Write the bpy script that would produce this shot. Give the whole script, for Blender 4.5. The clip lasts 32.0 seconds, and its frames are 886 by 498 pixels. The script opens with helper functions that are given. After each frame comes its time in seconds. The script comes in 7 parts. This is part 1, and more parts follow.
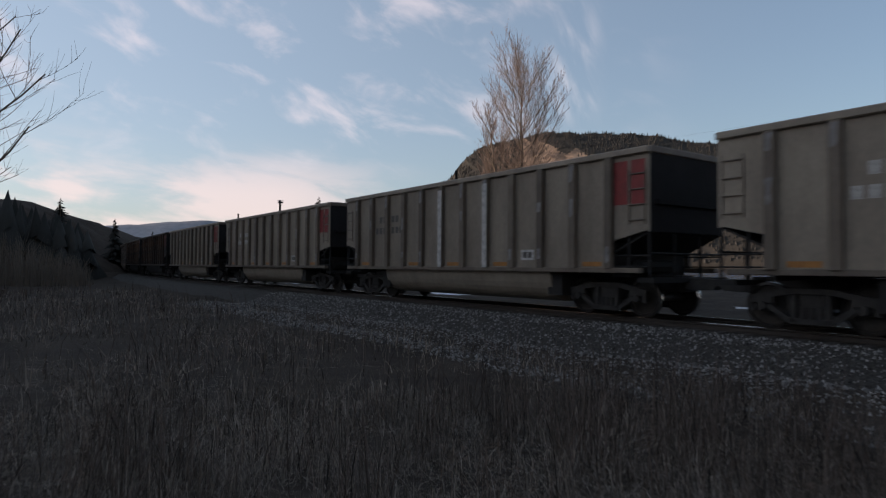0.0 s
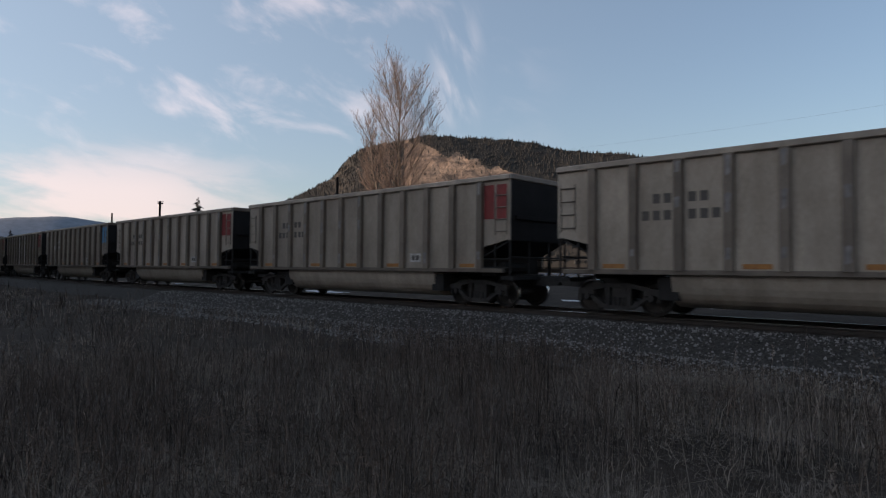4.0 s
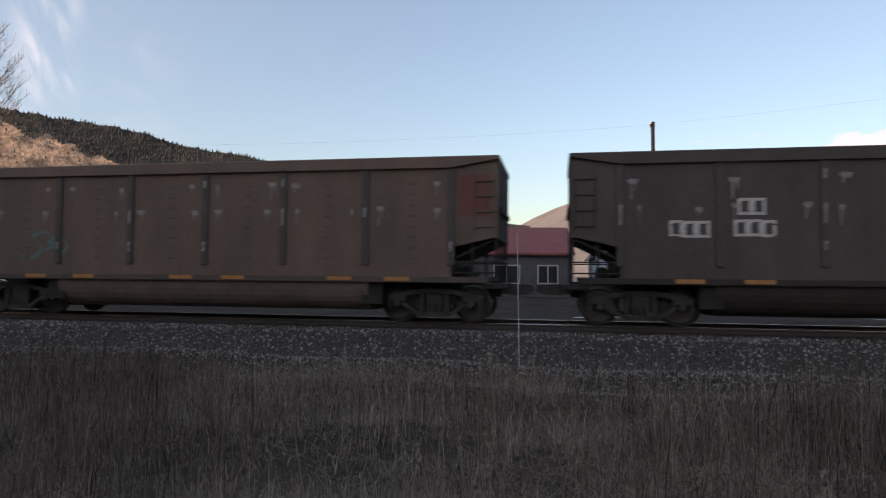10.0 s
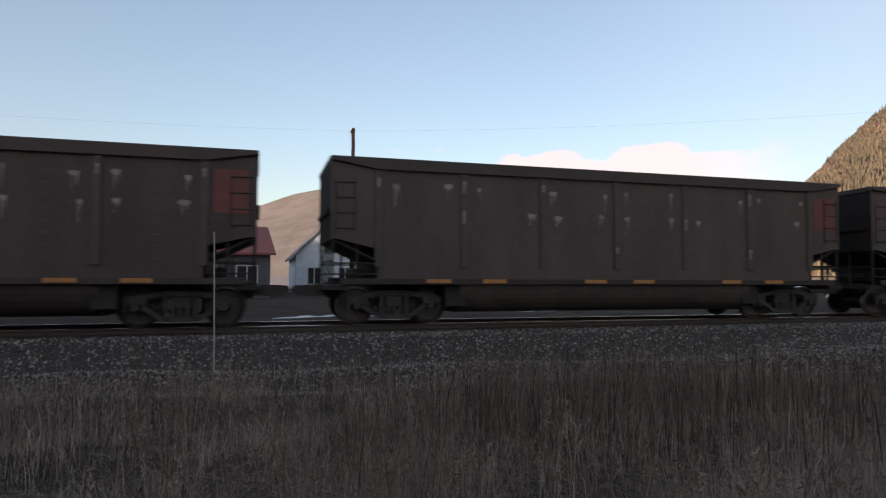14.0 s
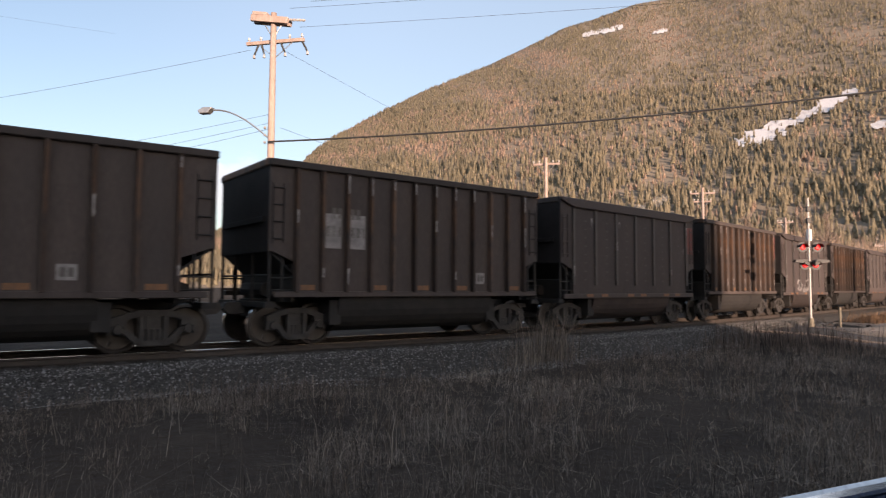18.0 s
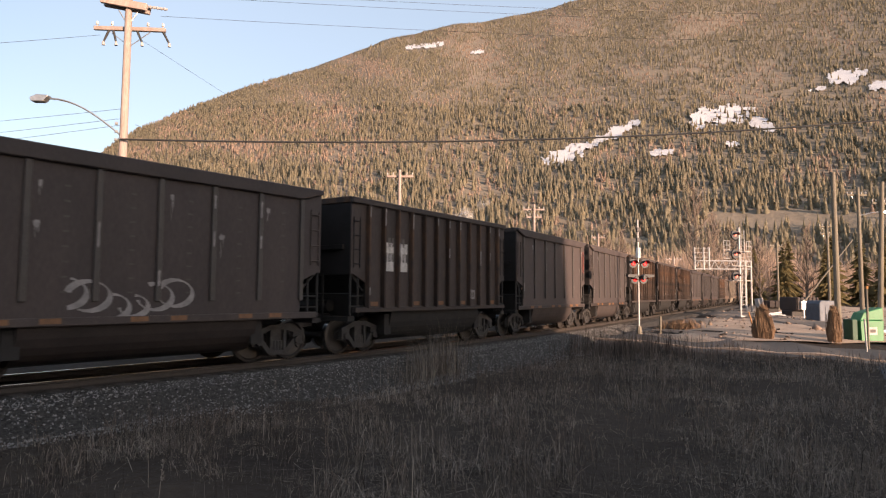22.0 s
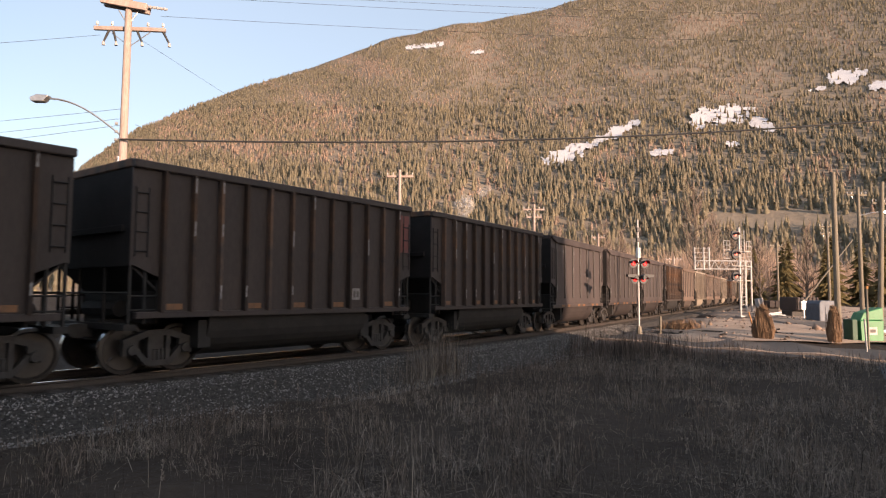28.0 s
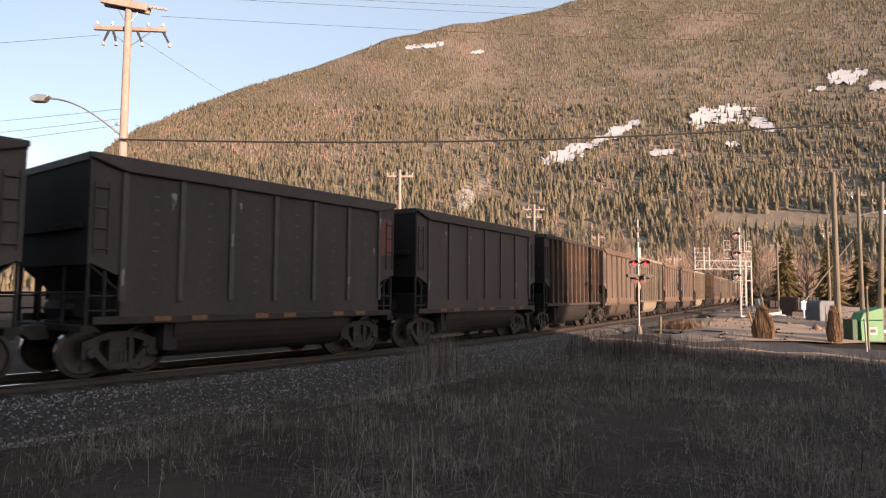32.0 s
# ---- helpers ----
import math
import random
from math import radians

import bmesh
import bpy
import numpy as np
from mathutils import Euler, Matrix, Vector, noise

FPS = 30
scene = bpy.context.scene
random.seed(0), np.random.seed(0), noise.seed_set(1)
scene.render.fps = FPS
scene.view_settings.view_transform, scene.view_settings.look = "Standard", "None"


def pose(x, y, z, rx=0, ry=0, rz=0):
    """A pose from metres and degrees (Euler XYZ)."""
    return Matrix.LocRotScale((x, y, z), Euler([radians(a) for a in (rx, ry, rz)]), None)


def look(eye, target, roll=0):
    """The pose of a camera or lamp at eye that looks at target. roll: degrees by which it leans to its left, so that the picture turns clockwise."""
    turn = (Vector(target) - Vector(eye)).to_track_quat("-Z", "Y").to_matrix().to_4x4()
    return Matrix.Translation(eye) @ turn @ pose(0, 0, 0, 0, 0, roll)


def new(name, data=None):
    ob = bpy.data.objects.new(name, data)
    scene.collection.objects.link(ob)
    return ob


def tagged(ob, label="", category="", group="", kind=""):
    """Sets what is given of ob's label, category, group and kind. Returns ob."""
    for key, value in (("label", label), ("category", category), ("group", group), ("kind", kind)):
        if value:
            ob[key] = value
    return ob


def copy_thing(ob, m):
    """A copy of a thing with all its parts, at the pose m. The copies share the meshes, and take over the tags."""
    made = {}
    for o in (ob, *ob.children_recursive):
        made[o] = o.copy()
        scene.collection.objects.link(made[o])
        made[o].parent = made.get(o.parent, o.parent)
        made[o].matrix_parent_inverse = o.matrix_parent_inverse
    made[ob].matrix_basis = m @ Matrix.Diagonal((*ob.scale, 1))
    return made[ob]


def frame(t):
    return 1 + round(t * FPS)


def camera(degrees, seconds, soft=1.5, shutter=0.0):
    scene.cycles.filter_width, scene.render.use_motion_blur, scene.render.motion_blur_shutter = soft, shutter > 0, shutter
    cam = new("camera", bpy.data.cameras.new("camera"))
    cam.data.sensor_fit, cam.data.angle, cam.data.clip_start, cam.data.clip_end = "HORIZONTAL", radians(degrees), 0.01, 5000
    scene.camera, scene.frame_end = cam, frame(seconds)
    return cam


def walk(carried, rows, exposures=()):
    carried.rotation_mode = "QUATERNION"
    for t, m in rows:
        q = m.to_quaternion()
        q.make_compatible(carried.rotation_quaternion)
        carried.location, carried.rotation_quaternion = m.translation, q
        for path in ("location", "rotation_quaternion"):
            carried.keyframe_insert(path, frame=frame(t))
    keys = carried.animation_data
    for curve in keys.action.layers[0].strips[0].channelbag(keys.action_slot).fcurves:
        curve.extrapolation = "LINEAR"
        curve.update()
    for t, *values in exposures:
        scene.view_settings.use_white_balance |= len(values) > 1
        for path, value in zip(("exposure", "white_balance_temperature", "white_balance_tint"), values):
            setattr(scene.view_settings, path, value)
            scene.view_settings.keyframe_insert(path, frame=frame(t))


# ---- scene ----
from functools import lru_cache

# ---------------------------------------------------------------- camera
cam = camera(69.9, 32.0, 1.2, 0.2)
FAR_EYE = Vector((20.151, -30.862, 1.53))      # where the camera comes to rest
FAR_YAW = -130.0
# seconds, yaw, pitch, roll while the camera turns on the first spot
TURN = [(1.0, -2.84, 1.61, -.43), (1.5, -5.12, 1.65, -.49), (2.0, -6.9, 1.65, -.49), (2.5, -7.66, 1.67, -.44),
        (3.0, -8.05, 1.67, -.42), (3.5, -8.1, 1.68, -.4), (4.0, -8.95, 1.69, -.46), (4.5, -10.92, 1.71, -.45),
        (5.5, -14.2, 1.79, -.55), (6.5, -17.73, 1.87, -.64), (7.0, -20.89, 1.94, -.64), (7.5, -22.43, 1.93, -.62),
        (8.0, -25.15, 1.97, -.56), (8.5, -28.86, 2.01, -.56), (9.0, -33.94, 2.09, -.53), (9.5, -38.07, 2.14, -.47),
        (10.0, -42.43, 2.2, -.44), (10.5, -46.73, 2.2, -.45), (11.0, -50.55, 2.24, -.5), (11.5, -53.06, 2.24, -.47),
        (12.0, -54.43, 2.26, -.42), (12.5, -57.32, 2.3, -.41), (13.0, -60.48, 2.3, -.34), (13.5, -64.87, 2.34, -.28),
        (14.0, -68.99, 2.39, -.3), (14.5, -75.0, 2.46, -.24)]
# seconds, place, yaw, pitch while the camera goes over to the far spot
GLIDE = [(15.0, 2.4, -3.6, 1.2, -79.5, 2.4), (15.5, 8.0, -12.2, 1.22, -83.5, 2.35), (16.0, 14.0, -21.6, 1.24, -87, 2.3), (16.5, 17.4, -27.6, 1.26, -91.5, 2.35), (17.0, 18.8, -31.0, 1.28, -99, 2.65),
         (17.5, 19.2, -32.3, 1.29, -107, 3.0), (18.0, 19.2, -32.4, 1.3, -113.8, 3.35), (18.5, 19.2, -32.2, 1.36, -118.6, 3.5), (19.0, 19.45, -31.75, 1.42, -122.8, 3.6),
         (19.5, 19.8, -31.3, 1.47, -126.5, 3.8), (20.0, 20.1, -31.0, 1.51, -129.2, 4.0), (20.5, *FAR_EYE, -130, 4.01), (32.0, *FAR_EYE, -130, 4.01)]
NEAR_EYE = Vector((0, 0, 1.18))
rows = [(0.0, pose(-.13, 4.4, 1.18, 91.55, -.39, 1.67)), (0.5, pose(0.02, 2.0, 1.18, 91.59, -.43, -.58))]
rows += [(t, pose(*NEAR_EYE, 90 + p, r, y)) for t, y, p, r in TURN]
TOWARDS = Vector((.81, .59, 0))                # from the path to the track
rows += [(t, pose(x, y, z, 90 + p, -.35, w)) for t, x, y, z, w, p in GLIDE]
walk(cam, rows, [(0, .42, 6600, 18), (4, .5, 6600, 18), (7, .84, 6800, 20), (10, 1.05, 7150, 22), (11, 1.1, 7250, 23), (14, .96, 7250, 22), (18, 1.06, 7100, 21), (21, 1.16, 7400, 22), (32, 1.16, 7400, 22)])

# ---------------------------------------------------------------- light
SUN_AZ, SUN_EL = 92.0, 9.0                      # where the sun stands: turn from +y to the left, height
world = bpy.data.worlds.new("world")
scene.world = world
world.use_nodes = True


def node(tree, kind, x=0, y=0, **values):
    n = tree.nodes.new(kind)
    n.location = (x, y)
    for key, value in values.items():
        n.inputs[key.replace("_", " ")].default_value = value
    return n


def sky():
    t = world.node_tree
    t.nodes.clear()
    out = t.nodes.new("ShaderNodeOutputWorld")
    bg = node(t, "ShaderNodeBackground", Strength=.12)
    sk = t.nodes.new("ShaderNodeTexSky")
    sk.sky_type, sk.sun_disc = "NISHITA", False
    sk.sun_elevation, sk.sun_rotation = radians(SUN_EL), radians(-SUN_AZ)
    sk.air_density, sk.dust_density, sk.ozone_density = 1.0, 1.3, 1.8
    # directions as turn to the left of +y and height
    co = t.nodes.new("ShaderNodeTexCoord")
    sep = t.nodes.new("ShaderNodeSeparateXYZ")
    t.links.new(co.outputs["Generated"], sep.inputs[0])

    def calc(op, a, b=None):
        n = t.nodes.new("ShaderNodeMath")
        n.operation = op
        for i, v in enumerate((a, b)):
            if isinstance(v, (int, float)):
                n.inputs[i].default_value = v
            elif v is not None:
                t.links.new(v, n.inputs[i])
        return n.outputs[0]

    turn = calc("ARCTAN2", calc("MULTIPLY", sep.outputs["X"], -1.0), sep.outputs["Y"])
    high = calc("ARCSINE", sep.outputs["Z"])

    def rise(v, a, b):
        n = t.nodes.new("ShaderNodeMapRange")
        n.interpolation_type = "SMOOTHSTEP"
        n.inputs["From Min"].default_value, n.inputs["From Max"].default_value = a, b
        if a > b:
            n.inputs["From Min"].default_value, n.inputs["From Max"].default_value = b, a
            n.inputs["To Min"].default_value, n.inputs["To Max"].default_value = 1, 0
        t.links.new(v, n.inputs["Value"])
        return n.outputs[0]

    def clouds(kx, ky, tilt, scale, lo, hi, windows, detail=8.0, rough=.55, seed=0.0):
        v = t.nodes.new("ShaderNodeCombineXYZ")
        u = calc("ADD", turn, calc("MULTIPLY", high, tilt))
        w = calc("SUBTRACT", high, calc("MULTIPLY", turn, tilt))
        t.links.new(calc("MULTIPLY", u, kx), v.inputs[0])
        t.links.new(calc("MULTIPLY", w, ky), v.inputs[1])
        v.inputs[2].default_value = seed
        n = node(t, "ShaderNodeTexNoise", Scale=scale, Detail=detail, Roughness=rough, Distortion=.3)
        t.links.new(v.outputs[0], n.inputs["Vector"])
        f = rise(n.outputs["Fac"], lo, hi)
        for val, a, b in windows:
            f = calc("MULTIPLY", f, rise(val, a, b))
        return f

    wisps = clouds(2.2, 4.5, .35, 3.2, .49, .76, [(turn, -.4, .15), (high, .10, .2), (high, .75, .45)], seed=3.4)
    streak = clouds(6.0, 1.6, -.5, 4.0, .42, .7, [(turn, -.23, -.18), (turn, -.12, -.165), (high, .2, .26), (high, .42, .33)], seed=1.0)
    bank = clouds(1.6, 6.0, .12, 3.0, .38, .6, [(turn, .02, .3), (high, .02, .05), (high, .2, .1)], seed=8.2)
    v = t.nodes.new("ShaderNodeCombineXYZ")
    t.links.new(turn, v.inputs[0])
    t.links.new(calc("MULTIPLY", high, 1.6), v.inputs[1])
    puffy = node(t, "ShaderNodeTexNoise", Scale=9.0, Detail=7.0, Roughness=.52, Distortion=.2)
    t.links.new(v.outputs[0], puffy.inputs["Vector"])
    heap = rise(calc("ADD", puffy.outputs["Fac"], calc("MULTIPLY", calc("SUBTRACT", .188, high), 5.5)), .47, .57)
    for val, a, b in ((turn, -1.75, -1.55), (turn, -1.08, -1.16), (high, .09, .13)):
        heap = calc("MULTIPLY", heap, rise(val, a, b))
    veil = calc("ADD", calc("ADD", calc("MULTIPLY", rise(turn, -.9, .7), .3), .1), calc("MULTIPLY", rise(turn, -1.3, -1.9), .2))
    col = sk.outputs[0]
    for mask, colour, share in ((veil, (3.8, 4.9, 5.9, 1), 1.0), (bank, (6.6, 5.4, 5.0, 1), .62), (wisps, (6.2, 5.6, 5.6, 1), .5), (streak, (6.0, 5.6, 5.6, 1), .35), (heap, (4.7, 4.05, 4.1, 1), .8)):
        mix = t.nodes.new("ShaderNodeMix")
        mix.data_type = "RGBA"
        mix.inputs["B"].default_value = colour
        t.links.new(col, mix.inputs["A"])
        t.links.new(calc("MULTIPLY", mask, share), mix.inputs["Factor"])
        col = mix.outputs["Result"]
    t.links.new(col, bg.inputs["Color"])
    t.links.new(bg.outputs[0], out.inputs[0])


sky()
sun = new("sun", bpy.data.lights.new("sun", "SUN"))
sun.data.energy, sun.data.angle, sun.data.color = 5.0, radians(.5), (1, .78, .6)
_a = radians(SUN_AZ)
sun.matrix_world = look((-math.sin(_a) * 100, math.cos(_a) * 100, 100 * math.tan(radians(SUN_EL))), (0, 0, 0))

# ---------------------------------------------------------------- materials


def material(name, colour, rough=.7, metal=0.0, second=None, scale=3.0, amount=.6, fine=40.0, bump=.15, third=None, stretch=(1, 1, 1),
             vary=.0, emit=0.0, spec=.5, island=None, deep=.02):
    m = bpy.data.materials.new(name)
    m.use_nodes = True
    t = m.node_tree
    b = t.nodes["Principled BSDF"]
    b.inputs["Roughness"].default_value, b.inputs["Metallic"].default_value = rough, metal
    b.inputs["Specular IOR Level"].default_value = spec
    if emit:
        b.inputs["Emission Color"].default_value = (*colour, 1)
        b.inputs["Emission Strength"].default_value = emit
    second = second or tuple(c * .6 for c in colour)
    co = t.nodes.new("ShaderNodeTexCoord")
    mp = t.nodes.new("ShaderNodeMapping")
    mp.inputs["Scale"].default_value = stretch
    t.links.new(co.outputs["Object"], mp.inputs["Vector"])
    big = node(t, "ShaderNodeTexNoise", Scale=scale, Detail=6.0, Roughness=.62)
    small = node(t, "ShaderNodeTexNoise", Scale=fine, Detail=4.0, Roughness=.6)
    for n in (big, small):
        t.links.new(mp.outputs[0], n.inputs["Vector"])
    ramp = t.nodes.new("ShaderNodeValToRGB")
    e = ramp.color_ramp.elements
    e[0].position, e[0].color = .5 - amount / 4, (*second, 1)
    e[1].position, e[1].color = .5 + amount / 4, (*colour, 1)
    if third:
        x = e.new(min(.98, .56 + amount / 4))
        x.color = (*third, 1)
    t.links.new(big.outputs["Fac"], ramp.inputs["Fac"])
    mul = t.nodes.new("ShaderNodeMix")
    mul.data_type, mul.blend_type = "RGBA", "MULTIPLY"
    mul.inputs["Factor"].default_value = 1
    grain = t.nodes.new("ShaderNodeMapRange")
    grain.inputs["To Min"].default_value, grain.inputs["To Max"].default_value = .65, 1.35
    t.links.new(small.outputs["Fac"], grain.inputs["Value"])
    t.links.new(ramp.outputs["Color"], mul.inputs["A"])
    t.links.new(grain.outputs[0], mul.inputs["B"])
    last = mul.outputs["Result"]
    if vary:
        inf = t.nodes.new("ShaderNodeObjectInfo")
        mr = t.nodes.new("ShaderNodeMapRange")
        mr.inputs["To Min"].default_value, mr.inputs["To Max"].default_value = 1 - vary, 1 + vary
        t.links.new(inf.outputs["Random"], mr.inputs["Value"])
        m2 = t.nodes.new("ShaderNodeMix")
        m2.data_type, m2.blend_type = "RGBA", "MULTIPLY"
        m2.inputs["Factor"].default_value = 1
        t.links.new(last, m2.inputs["A"])
        t.links.new(mr.outputs[0], m2.inputs["B"])
        last = m2.outputs["Result"]
    if island:
        geo = t.nodes.new("ShaderNodeNewGeometry")
        mr = t.nodes.new("ShaderNodeMapRange")
        mr.inputs["To Min"].default_value, mr.inputs["To Max"].default_value = island
        t.links.new(geo.outputs["Random Per Island"], mr.inputs["Value"])
        m2 = t.nodes.new("ShaderNodeMix")
        m2.data_type, m2.blend_type = "RGBA", "MULTIPLY"
        m2.inputs["Factor"].default_value = 1
        t.links.new(last, m2.inputs["A"])
        t.links.new(mr.outputs[0], m2.inputs["B"])
        last = m2.outputs["Result"]
    t.links.new(last, b.inputs["Base Color"])
    if bump:
        bp = node(t, "ShaderNodeBump", Strength=bump, Distance=deep)
        t.links.new(small.outputs["Fac"], bp.inputs["Height"])
        t.links.new(bp.outputs[0], b.inputs["Normal"])
    return m


